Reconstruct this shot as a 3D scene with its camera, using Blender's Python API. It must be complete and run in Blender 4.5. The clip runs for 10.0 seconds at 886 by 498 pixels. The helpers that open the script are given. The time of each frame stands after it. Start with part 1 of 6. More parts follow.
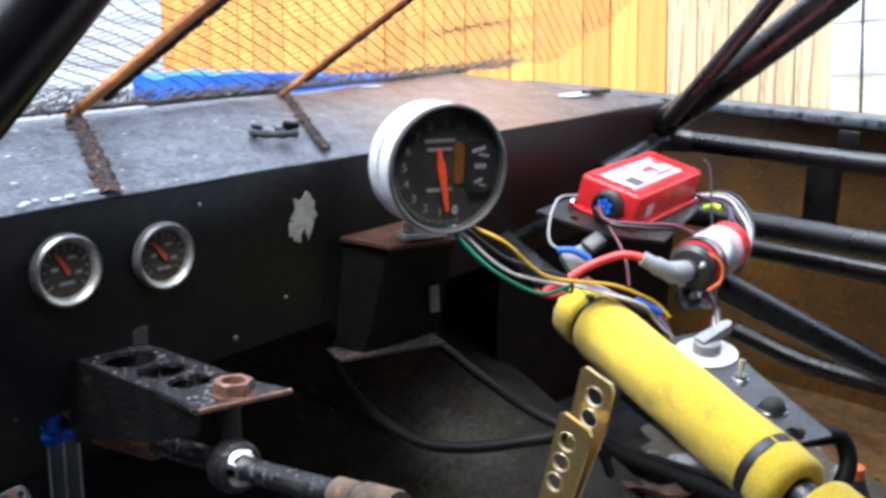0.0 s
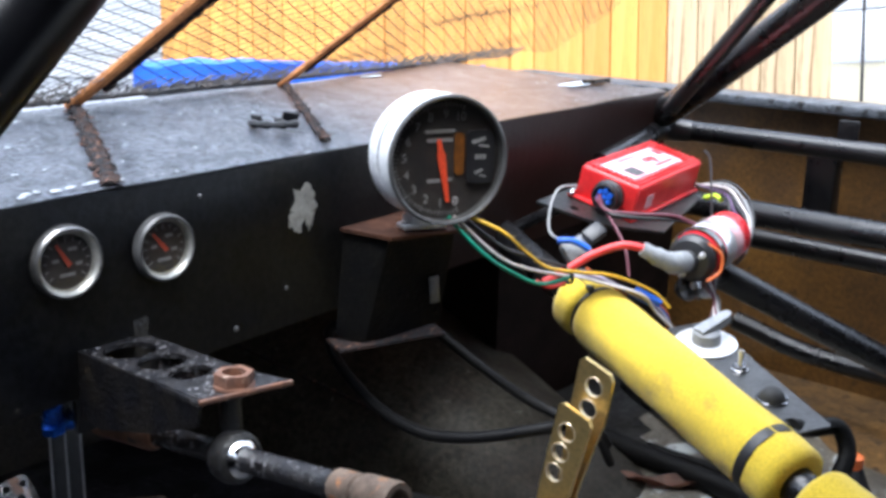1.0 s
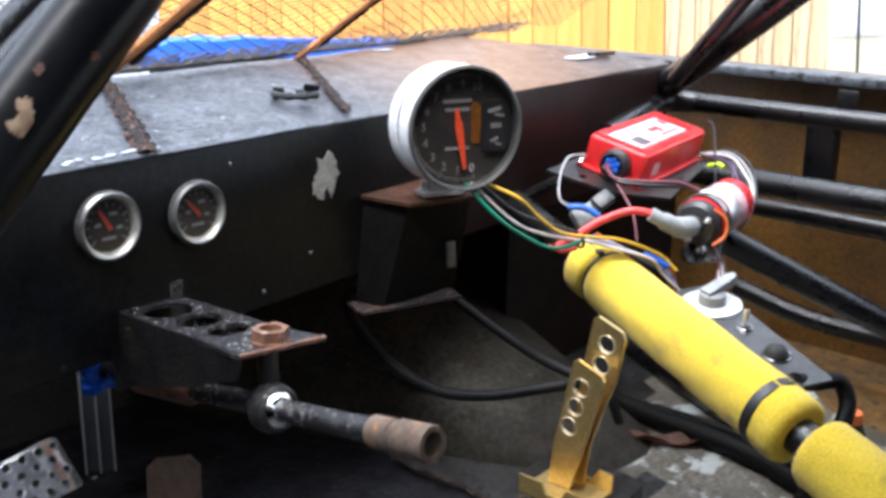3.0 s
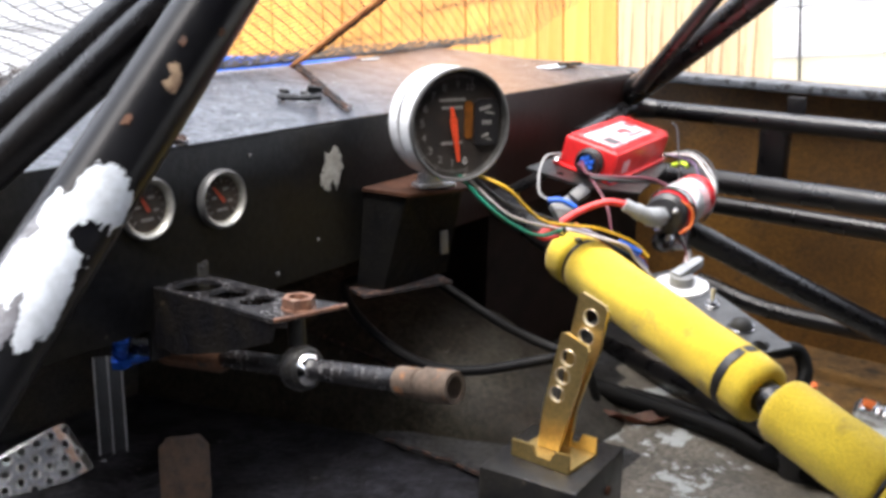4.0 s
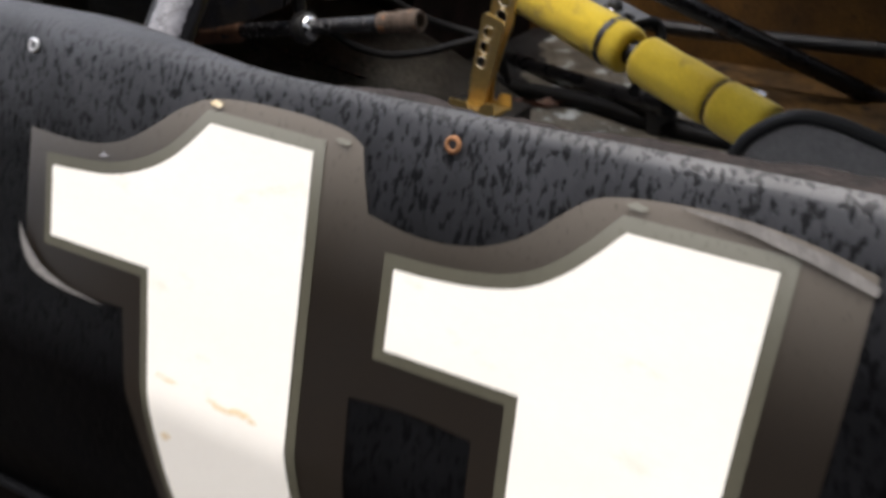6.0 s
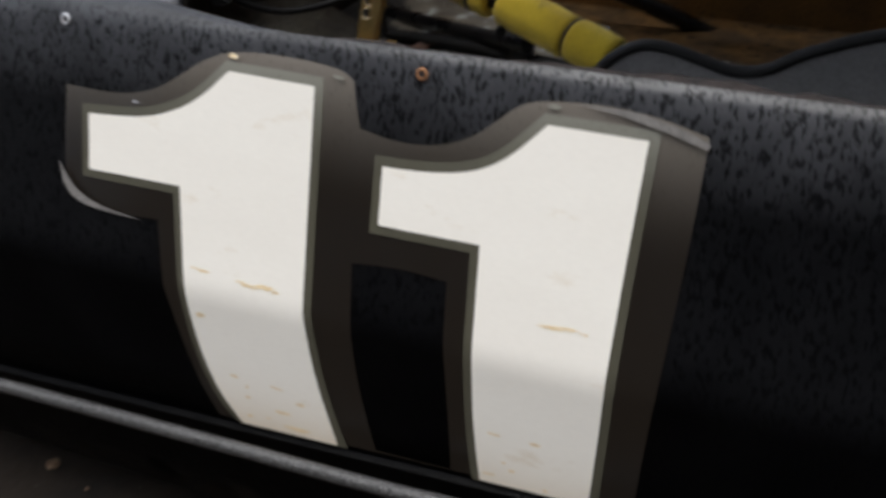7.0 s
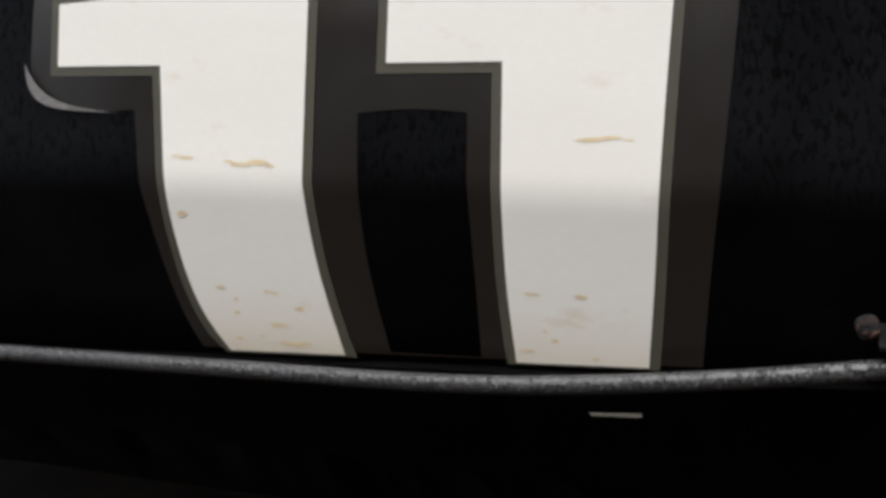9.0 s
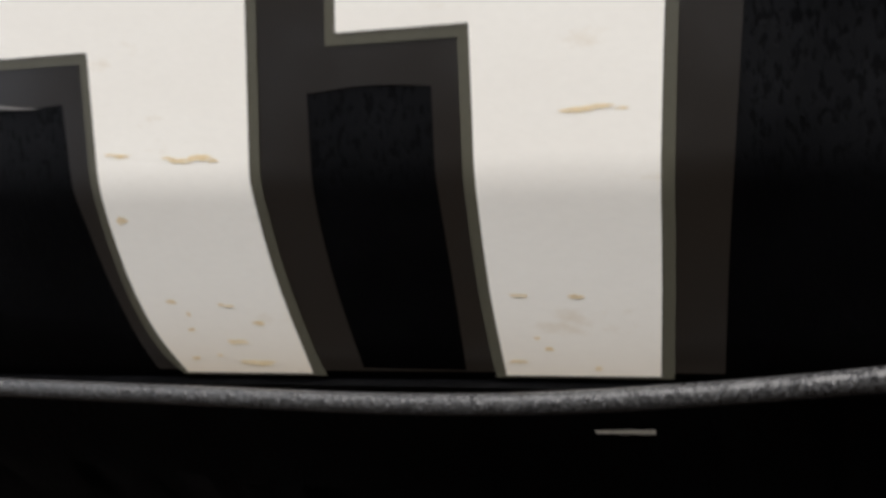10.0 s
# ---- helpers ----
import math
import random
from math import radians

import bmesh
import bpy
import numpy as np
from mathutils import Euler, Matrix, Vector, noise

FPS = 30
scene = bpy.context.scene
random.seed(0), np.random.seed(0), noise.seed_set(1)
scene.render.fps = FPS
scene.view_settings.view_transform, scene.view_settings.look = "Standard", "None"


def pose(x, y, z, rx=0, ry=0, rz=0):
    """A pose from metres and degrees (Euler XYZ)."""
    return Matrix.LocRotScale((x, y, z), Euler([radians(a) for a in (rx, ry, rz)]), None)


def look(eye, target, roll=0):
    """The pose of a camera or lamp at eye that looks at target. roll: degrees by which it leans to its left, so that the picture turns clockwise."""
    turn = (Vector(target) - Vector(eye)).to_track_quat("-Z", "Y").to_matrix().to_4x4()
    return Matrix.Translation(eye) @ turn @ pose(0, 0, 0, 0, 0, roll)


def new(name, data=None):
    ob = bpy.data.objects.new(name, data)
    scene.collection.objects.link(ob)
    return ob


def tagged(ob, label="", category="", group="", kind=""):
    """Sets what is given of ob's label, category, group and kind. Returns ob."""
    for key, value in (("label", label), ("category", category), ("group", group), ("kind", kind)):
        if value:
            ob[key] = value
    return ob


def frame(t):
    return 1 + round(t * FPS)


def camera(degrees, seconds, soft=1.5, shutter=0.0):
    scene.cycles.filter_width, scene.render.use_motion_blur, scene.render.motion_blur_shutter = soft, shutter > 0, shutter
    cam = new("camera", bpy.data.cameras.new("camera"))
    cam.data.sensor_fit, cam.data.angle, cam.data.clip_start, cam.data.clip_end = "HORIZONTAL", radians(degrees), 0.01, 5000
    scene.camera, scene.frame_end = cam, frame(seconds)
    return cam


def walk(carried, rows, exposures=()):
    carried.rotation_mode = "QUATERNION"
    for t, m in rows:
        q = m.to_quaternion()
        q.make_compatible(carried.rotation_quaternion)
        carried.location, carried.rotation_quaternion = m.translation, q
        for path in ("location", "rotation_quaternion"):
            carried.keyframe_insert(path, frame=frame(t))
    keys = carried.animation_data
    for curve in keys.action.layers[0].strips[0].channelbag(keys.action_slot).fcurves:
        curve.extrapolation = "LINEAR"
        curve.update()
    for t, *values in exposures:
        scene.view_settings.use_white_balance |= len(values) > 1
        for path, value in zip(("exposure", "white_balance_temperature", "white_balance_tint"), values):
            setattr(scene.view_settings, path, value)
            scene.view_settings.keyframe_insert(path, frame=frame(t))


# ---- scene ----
# Everything on the car is written in the car's own frame: x across to the far side, y to the nose, z up; metres.
UP_IN_CAR = Vector((0.081, 0.1117, 0.9904))
CAR = UP_IN_CAR.rotation_difference(Vector((0, 0, 1))).to_matrix().to_4x4()
WORLD = Matrix.Identity(4)

cam = camera(47.0, 10.0, soft=3.5, shutter=0.5)
# seconds, eye, target, roll, in the car's frame
PATH = [
    (0, (0.166, 0.044, 0.746), (1.616, 1.325, 0.241), 1.3),
    (0.5, (0.166, 0.044, 0.747), (1.615, 1.324, 0.233), 1.3),
    (1, (0.166, 0.044, 0.749), (1.612, 1.321, 0.221), 1.3),
    (1.5, (0.167, 0.042, 0.748), (1.608, 1.319, 0.206), 1.2),
    (2, (0.158, 0.041, 0.749), (1.6, 1.308, 0.188), 1.2),
    (2.5, (0.143, 0.038, 0.75), (1.579, 1.306, 0.177), 1.1),
    (4, (-0.002, -0.001, 0.734), (1.513, 1.195, 0.21), 1.2),
    (4.5, (-0.094, -0.034, 0.723), (1.471, 1.11, 0.231), 1.4),
    (5, (-0.178, -0.101, 0.69), (1.4, 1.019, 0.183), 0.4),
    (5.2, (-0.211, -0.135, 0.679), (1.346, 0.978, 0.099), -0.9),
    (5.5, (-0.258, -0.166, 0.659), (1.269, 0.937, -0.013), -2.2),
    (5.7, (-0.305, -0.177, 0.667), (1.21, 0.876, -0.105), -0.9),
    (6.8, (-0.6193, -0.2394, 0.81), (0.929, 0.4885, -0.2259), -0.05),
    (7, (-0.6389, -0.2308, 0.7726), (0.9776, 0.4404, -0.1951), -0.09),
    (7.5, (-0.67, -0.201, 0.604), (1.052, 0.397, -0.22), -0.9),
    (8, (-0.66, -0.17, 0.531), (1.128, 0.451, -0.114), -2.6),
    (8.5, (-0.681, -0.176, 0.482), (1.133, 0.437, -0.097), -2.2),
    (9, (-0.683, -0.185, 0.455), (1.145, 0.45, -0.052), -2.2),
    (9.5, (-0.652, -0.199, 0.461), (1.161, 0.499, -0.014), -4.0),
    (10, (-0.568, -0.194, 0.439), (1.216, 0.524, -0.111), -6.0),
]
walk(cam, [(t, CAR @ look(e, a, r)) for t, e, a, r in PATH],
     exposures=[(0, 2.32, 6000, 10), (2.5, 2.42, 6150, 10), (4.0, 2.50, 6850, 13), (4.6, 2.40, 7250, 15), (5.0, 2.13, 7300, 16), (5.5, 1.82, 7200, 16), (6.6, 1.00, 6800, 11), (7.0, 0.88, 6750, 11), (9.0, 0.93, 6750, 11), (9.5, 0.86, 6800, 11), (10, 0.88, 6900, 12)])

# ---- light ----
world = bpy.data.worlds.new("overcast")
world.use_nodes = True
scene.world = world
wn, wl = world.node_tree.nodes, world.node_tree.links
sky = wn.new("ShaderNodeTexSky")
sky.sky_type, sky.sun_disc, sky.sun_elevation, sky.sun_rotation = "NISHITA", False, radians(78), radians(230)
sky_mix = wn.new("ShaderNodeMix")
sky_mix.data_type = "RGBA"
sky_mix.inputs[0].default_value = 0.9
wl.new(sky.outputs[0], sky_mix.inputs[6])
sky_mix.inputs[7].default_value = (8.15, 9.0, 10.5, 1)
wl.new(sky_mix.outputs[2], wn["Background"].inputs[0])
wn["Background"].inputs[1].default_value = 0.072
sun = new("sun", bpy.data.lights.new("sun", "SUN"))
# the bright zenith of an overcast sky
sun.data.energy, sun.data.angle, sun.data.color = 2.0, radians(50), (1.0, 0.985, 0.97)
sun.matrix_world = look((0, 0, 0), (0.36, 0.12, -1.0))


# ---- materials ----
def material(name, c1, c2=None, rough=0.5, metal=0.0, scale=12.0, edge=(0.4, 0.65), bump=0.15, grain=220.0,
             spot=None, spot_scale=40.0, spot_edge=(0.62, 0.66), spot_rough=0.8, rough2=None, drops=0.0, drop_z=None, haze=(0.05, 0.054, 0.064), stretch=(1, 1, 1), coat=0.0, sheen=0.0, shift=0.0, tone=0.16, spec=0.5, film_edge=(-0.02, 0.48), streaks=None):
    """Two colours mixed by a broad noise, a third in spots, fine grain in colour and relief, and rain drops if asked for."""
    m = bpy.data.materials.new(name)
    m.use_nodes = True
    n, l = m.node_tree.nodes, m.node_tree.links
    b = n["Principled BSDF"]
    co = n.new("ShaderNodeTexCoord")
    mp = n.new("ShaderNodeMapping")
    mp.inputs["Scale"].default_value = stretch
    mp.inputs["Location"].default_value = (shift, shift * 0.7, shift * 1.3)
    l.new(co.outputs["Object"], mp.inputs[0])

    def noise_at(s, detail=6.0, r=0.6):
        t = n.new("ShaderNodeTexNoise")
        t.inputs["Scale"].default_value, t.inputs["Detail"].default_value, t.inputs["Roughness"].default_value = s, detail, r
        l.new(mp.outputs[0], t.inputs["Vector"])
        return t.outputs[0]

    def ramp(src, lo, hi):
        r = n.new("ShaderNodeMapRange")
        r.inputs[1].default_value, r.inputs[2].default_value = lo, hi
        l.new(src, r.inputs[0])
        return r.outputs[0]

    def mix(f, a, c):
        x = n.new("ShaderNodeMix")
        x.data_type = "RGBA"
        l.new(f, x.inputs[0])
        for k, v in ((6, a), (7, c)):
            if isinstance(v, tuple):
                x.inputs[k].default_value = (*v, 1)
            else:
                l.new(v, x.inputs[k])
        return x.outputs[2]

    c2 = c2 or tuple(v * 0.75 for v in c1)
    broad = ramp(noise_at(scale), *edge)
    col = mix(broad, c1, c2)
    fine = noise_at(grain, 3.0)
    tint = mix(ramp(fine, 0.3, 0.7), (1 - tone,) * 3, (1 + tone * 0.7,) * 3)
    mul = n.new("ShaderNodeMix")
    mul.data_type, mul.blend_type = "RGBA", "MULTIPLY"
    mul.inputs[0].default_value = 1.0
    l.new(col, mul.inputs[6])
    l.new(tint, mul.inputs[7])
    col = mul.outputs[2]
    rg = n.new("ShaderNodeMapRange")
    rg.inputs[3].default_value, rg.inputs[4].default_value = rough, rough2 if rough2 is not None else min(1, rough * 1.35)
    l.new(broad, rg.inputs[0])
    rough_out = rg.outputs[0]
    metal_out = None
    if spot:
        mask = ramp(noise_at(spot_scale, 8.0, 0.65), *spot_edge)
        col = mix(mask, col, spot)
        rs = n.new("ShaderNodeMix")
        l.new(mask, rs.inputs[0])
        l.new(rough_out, rs.inputs[2])
        rs.inputs[3].default_value = spot_rough
        rough_out = rs.outputs[0]
        if metal > 0:
            ms = n.new("ShaderNodeMapRange")
            ms.inputs[3].default_value, ms.inputs[4].default_value = metal, 0.05
            l.new(mask, ms.inputs[0])
            metal_out = ms.outputs[0]
    l.new(col, b.inputs["Base Color"])
    l.new(rough_out, b.inputs["Roughness"])
    if metal_out:
        l.new(metal_out, b.inputs["Metallic"])
    else:
        b.inputs["Metallic"].default_value = metal
    b.inputs["Coat Weight"].default_value = coat
    b.inputs["Specular IOR Level"].default_value = spec
    b.inputs["Coat Roughness"].default_value = 0.15
    b.inputs["Sheen Weight"].default_value = sheen
    bp = n.new("ShaderNodeBump")
    bp.inputs["Strength"].default_value, bp.inputs["Distance"].default_value = bump, 0.002
    l.new(fine, bp.inputs["Height"])
    last = bp
    if drops:
        haze_in = b.inputs["Base Color"].links[0].from_socket
        v = n.new("ShaderNodeTexVoronoi")
        v.inputs["Scale"].default_value = 270.0
        dm = n.new("ShaderNodeMapping")
        dm.inputs["Scale"].default_value = (1, 1, 0.38)
        wob = n.new("ShaderNodeTexNoise")
        wob.inputs["Scale"].default_value = 60.0
        l.new(co.outputs["Object"], wob.inputs["Vector"])
        va = n.new("ShaderNodeMix")
        va.data_type = "VECTOR"
        va.inputs[0].default_value = 0.012
        l.new(co.outputs["Object"], va.inputs[4])
        l.new(wob.outputs[1], va.inputs[5])
        l.new(va.outputs[1], dm.inputs[0])
        l.new(dm.outputs[0], v.inputs["Vector"])
        d = ramp(v.outputs["Distance"], 0.50, 0.12)
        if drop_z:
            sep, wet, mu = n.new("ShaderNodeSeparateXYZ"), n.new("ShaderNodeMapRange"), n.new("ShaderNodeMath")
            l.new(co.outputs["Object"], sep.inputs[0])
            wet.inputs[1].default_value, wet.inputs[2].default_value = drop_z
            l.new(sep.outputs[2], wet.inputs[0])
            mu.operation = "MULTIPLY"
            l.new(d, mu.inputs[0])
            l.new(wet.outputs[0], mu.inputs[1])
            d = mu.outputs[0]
            # haze blended by height: painted glare on dark surfaces, dirt on white
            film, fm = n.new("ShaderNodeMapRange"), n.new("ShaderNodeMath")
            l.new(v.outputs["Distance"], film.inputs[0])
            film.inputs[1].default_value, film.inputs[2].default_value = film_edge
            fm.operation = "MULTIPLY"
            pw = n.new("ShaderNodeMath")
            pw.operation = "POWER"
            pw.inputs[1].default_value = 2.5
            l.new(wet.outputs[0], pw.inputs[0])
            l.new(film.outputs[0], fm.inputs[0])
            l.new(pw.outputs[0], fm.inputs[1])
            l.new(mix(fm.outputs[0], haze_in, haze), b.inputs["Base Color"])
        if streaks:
            # beads run together into short upright streaks
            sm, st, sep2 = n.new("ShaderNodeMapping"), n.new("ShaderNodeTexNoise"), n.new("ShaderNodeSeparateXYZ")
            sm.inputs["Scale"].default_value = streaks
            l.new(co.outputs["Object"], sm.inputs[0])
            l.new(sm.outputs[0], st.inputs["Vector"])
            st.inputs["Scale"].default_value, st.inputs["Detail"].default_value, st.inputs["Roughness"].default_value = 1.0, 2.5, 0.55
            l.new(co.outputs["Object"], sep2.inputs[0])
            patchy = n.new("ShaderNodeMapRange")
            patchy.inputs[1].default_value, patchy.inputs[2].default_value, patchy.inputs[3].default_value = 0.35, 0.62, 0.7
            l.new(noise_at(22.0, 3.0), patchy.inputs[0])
            # painted sky sheen on the beads, thinning out below the fold
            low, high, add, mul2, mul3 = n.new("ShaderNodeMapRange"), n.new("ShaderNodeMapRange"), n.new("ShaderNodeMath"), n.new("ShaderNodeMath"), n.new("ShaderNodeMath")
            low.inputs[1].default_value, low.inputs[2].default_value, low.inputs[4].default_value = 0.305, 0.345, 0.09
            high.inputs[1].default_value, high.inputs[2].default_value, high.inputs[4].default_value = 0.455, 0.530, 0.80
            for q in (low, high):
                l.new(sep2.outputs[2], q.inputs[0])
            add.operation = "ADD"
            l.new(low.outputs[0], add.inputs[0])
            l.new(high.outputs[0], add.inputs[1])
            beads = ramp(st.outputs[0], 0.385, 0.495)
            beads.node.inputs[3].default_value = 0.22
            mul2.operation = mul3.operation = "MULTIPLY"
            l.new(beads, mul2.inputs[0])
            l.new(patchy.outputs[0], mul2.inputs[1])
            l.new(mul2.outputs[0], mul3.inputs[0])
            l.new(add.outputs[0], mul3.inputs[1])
            # pale sky sheen of the flat crest, put into the colour
            crest_sheen, most = n.new("ShaderNodeMapRange"), n.new("ShaderNodeMath")
            crest_sheen.inputs[1].default_value, crest_sheen.inputs[2].default_value, crest_sheen.inputs[4].default_value = 0.520, 0.540, 0.75
            l.new(sep2.outputs[2], crest_sheen.inputs[0])
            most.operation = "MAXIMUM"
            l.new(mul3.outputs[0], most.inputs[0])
            l.new(crest_sheen.outputs[0], most.inputs[1])
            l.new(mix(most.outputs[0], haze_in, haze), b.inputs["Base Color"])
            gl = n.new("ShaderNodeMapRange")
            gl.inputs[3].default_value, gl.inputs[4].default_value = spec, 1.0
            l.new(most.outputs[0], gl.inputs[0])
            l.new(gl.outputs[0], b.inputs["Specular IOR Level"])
            d = beads
        db = n.new("ShaderNodeBump")
        db.inputs["Strength"].default_value, db.inputs["Distance"].default_value = drops, 0.003
        l.new(d, db.inputs["Height"])
        l.new(bp.outputs[0], db.inputs["Normal"])
        last = db
    l.new(last.outputs[0], b.inputs["Normal"])
    return m


def clear(name, rough=0.04):
    """Thin clear glass: see-through, with a faint gloss."""
    m = bpy.data.materials.new(name)
    m.use_nodes = True
    n, l = m.node_tree.nodes, m.node_tree.links
    n.remove(n["Principled BSDF"])
    tr, gl, fr, mx = n.new("ShaderNodeBsdfTransparent"), n.new("ShaderNodeBsdfGlossy"), n.new("ShaderNodeFresnel"), n.new("ShaderNodeMixShader")
    gl.inputs["Roughness"].default_value = rough
    fr.inputs["IOR"].default_value = 1.35
    l.new(fr.outputs[0], mx.inputs[0])
    l.new(tr.outputs[0], mx.inputs[1])
    l.new(gl.outputs[0], mx.inputs[2])
    l.new(mx.outputs[0], n["Material Output"].inputs["Surface"])
    return m


RUST = (0.15, 0.065, 0.03)
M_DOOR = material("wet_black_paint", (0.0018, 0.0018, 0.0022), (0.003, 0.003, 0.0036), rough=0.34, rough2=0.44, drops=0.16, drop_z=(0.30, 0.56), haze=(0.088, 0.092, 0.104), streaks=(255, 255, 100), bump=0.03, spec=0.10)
M_RAIL = material("wet_black_tube", (0.014, 0.014, 0.015), (0.024, 0.024, 0.024), rough=0.24, rough2=0.38, spot=(0.088, 0.087, 0.086), spot_scale=420, spot_edge=(0.40, 0.64), spot_rough=0.4, drops=0.4, spec=0.5)
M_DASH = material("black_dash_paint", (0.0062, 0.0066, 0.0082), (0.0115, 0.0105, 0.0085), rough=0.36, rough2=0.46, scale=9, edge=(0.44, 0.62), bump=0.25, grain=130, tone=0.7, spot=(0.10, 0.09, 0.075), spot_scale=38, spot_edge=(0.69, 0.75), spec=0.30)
n_, l_ = M_DASH.node_tree.nodes, M_DASH.node_tree.links
b_ = n_["Principled BSDF"]
co_, sx_, mr_, mx_ = n_.new("ShaderNodeTexCoord"), n_.new("ShaderNodeSeparateXYZ"), n_.new("ShaderNodeMapRange"), n_.new("ShaderNodeMix")
mx_.data_type = "RGBA"
l_.new(co_.outputs["Object"], sx_.inputs[0])
l_.new(sx_.outputs[0], mr_.inputs[0])
mr_.inputs[1].default_value, mr_.inputs[2].default_value = 0.90, 1.25
l_.new(mr_.outputs[0], mx_.inputs[0])
l_.new(b_.inputs["Base Color"].links[0].from_socket, mx_.inputs[6])
mx_.inputs[7].default_value = (0.019, 0.0085, 0.007, 1)
l_.new(mx_.outputs[2], b_.inputs["Base Color"])
# the reflected sky's blue-grey is put into this base colour
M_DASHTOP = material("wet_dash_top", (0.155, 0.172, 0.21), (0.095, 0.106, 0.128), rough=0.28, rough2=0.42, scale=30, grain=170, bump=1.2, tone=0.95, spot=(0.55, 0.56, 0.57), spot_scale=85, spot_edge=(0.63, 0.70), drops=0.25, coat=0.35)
# the fence's orange reflection is tinted into the far dash top
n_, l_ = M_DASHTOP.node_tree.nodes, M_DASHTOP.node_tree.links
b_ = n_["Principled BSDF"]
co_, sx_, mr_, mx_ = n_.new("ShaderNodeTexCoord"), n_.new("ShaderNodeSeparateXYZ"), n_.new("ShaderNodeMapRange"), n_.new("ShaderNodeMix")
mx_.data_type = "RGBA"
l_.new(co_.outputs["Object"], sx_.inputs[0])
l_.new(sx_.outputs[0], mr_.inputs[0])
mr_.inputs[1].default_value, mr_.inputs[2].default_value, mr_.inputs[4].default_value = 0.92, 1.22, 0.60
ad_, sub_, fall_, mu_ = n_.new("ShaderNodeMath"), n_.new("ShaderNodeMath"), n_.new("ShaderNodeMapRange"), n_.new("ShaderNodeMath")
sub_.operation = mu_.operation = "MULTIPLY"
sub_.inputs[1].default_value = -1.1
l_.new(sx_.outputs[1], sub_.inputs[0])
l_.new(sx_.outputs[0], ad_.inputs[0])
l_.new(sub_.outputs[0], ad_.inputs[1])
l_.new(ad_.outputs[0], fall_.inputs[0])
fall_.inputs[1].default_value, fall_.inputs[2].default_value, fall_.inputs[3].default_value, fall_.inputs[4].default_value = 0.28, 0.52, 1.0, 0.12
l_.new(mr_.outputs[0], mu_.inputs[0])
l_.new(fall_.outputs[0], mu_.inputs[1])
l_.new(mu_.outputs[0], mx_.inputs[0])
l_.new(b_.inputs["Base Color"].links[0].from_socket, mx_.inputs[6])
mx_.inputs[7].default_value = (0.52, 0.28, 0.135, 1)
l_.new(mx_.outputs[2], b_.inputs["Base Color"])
# black paint made paler, putting missing under-dash light into its colour
M_COCKPIT = material("lifted_black_cockpit_paint", (0.050, 0.048, 0.047), (0.070, 0.058, 0.042), rough=0.45, rough2=0.6, scale=9, edge=(0.4, 0.7), bump=0.35, tone=0.45, spot=(0.075, 0.055, 0.042), spot_scale=26, spot_edge=(0.60, 0.70), spec=0.3)
# the recess's darkness is put into the panel colour
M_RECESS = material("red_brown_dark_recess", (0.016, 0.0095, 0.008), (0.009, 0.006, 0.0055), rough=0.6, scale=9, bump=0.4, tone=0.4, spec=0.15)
M_BRAKE = material("brown_pedal_face", (0.085, 0.046, 0.024), (0.045, 0.026, 0.016), rough=0.3, scale=50, bump=0.5, spot=(0.16, 0.15, 0.14), spot_scale=40, spot_edge=(0.70, 0.76))
M_PANEL = material("scuffed_dark_panel", (0.045, 0.047, 0.050), (0.030, 0.031, 0.034), rough=0.36, scale=30, bump=0.3, tone=0.35, spot=(0.11, 0.10, 0.09), spot_scale=80, spot_edge=(0.66, 0.73))
M_CHIP = material("bare_grey_primer_chip", (0.30, 0.29, 0.26), (0.20, 0.19, 0.17), rough=0.6, scale=60, tone=0.25)
M_NUT = material("orange_rusty_nut", (0.17, 0.075, 0.042), (0.09, 0.045, 0.032), rough=0.6, scale=90, bump=0.6, tone=0.35, spot=(0.33, 0.24, 0.18), spot_scale=110, spot_edge=(0.60, 0.68))
M_SWITCHLEVER = material("grey_switch_lever", (0.25, 0.26, 0.275), (0.17, 0.178, 0.19), rough=0.35, scale=40)
M_TUBE = material("black_cage_tube", (0.005, 0.005, 0.006), (0.010, 0.009, 0.009), rough=0.24, rough2=0.40, scale=14, bump=0.3, spot=(0.13, 0.09, 0.07), spot_scale=45, spot_edge=(0.71, 0.76))
M_POST = material("chipped_cage_tube", (0.006, 0.006, 0.008), (0.010, 0.010, 0.011), rough=0.27, rough2=0.34, spot=(0.10, 0.065, 0.045), spot_scale=30, spot_edge=(0.72, 0.76), spec=0.12, bump=0.05)
M_PAINTCHIP = material("pale_old_paint", (0.56, 0.60, 0.64), (0.46, 0.49, 0.52), rough=0.5, scale=30, spot=(0.10, 0.10, 0.11), spot_scale=90, spot_edge=(0.72, 0.76))
M_BAREPOST = material("worn_grey_primer", (0.105, 0.105, 0.117), (0.16, 0.16, 0.175), rough=0.5, scale=40, tone=0.35, spot=(0.03, 0.03, 0.035), spot_scale=120, spot_edge=(0.54, 0.66))
M_RUST = material("rusty_steel", RUST, (0.09, 0.045, 0.03), rough=0.85, scale=35, bump=0.6, spot=(0.02, 0.016, 0.014), spot_scale=60, spot_edge=(0.55, 0.62))
M_SEAM = material("crusty_dark_seam", (0.010, 0.010, 0.012), (0.035, 0.021, 0.017), rough=0.8, scale=80, edge=(0.45, 0.55), bump=1.0, tone=0.6, spot=(0.17, 0.085, 0.055), spot_scale=110, spot_edge=(0.57, 0.64), spec=0.3)
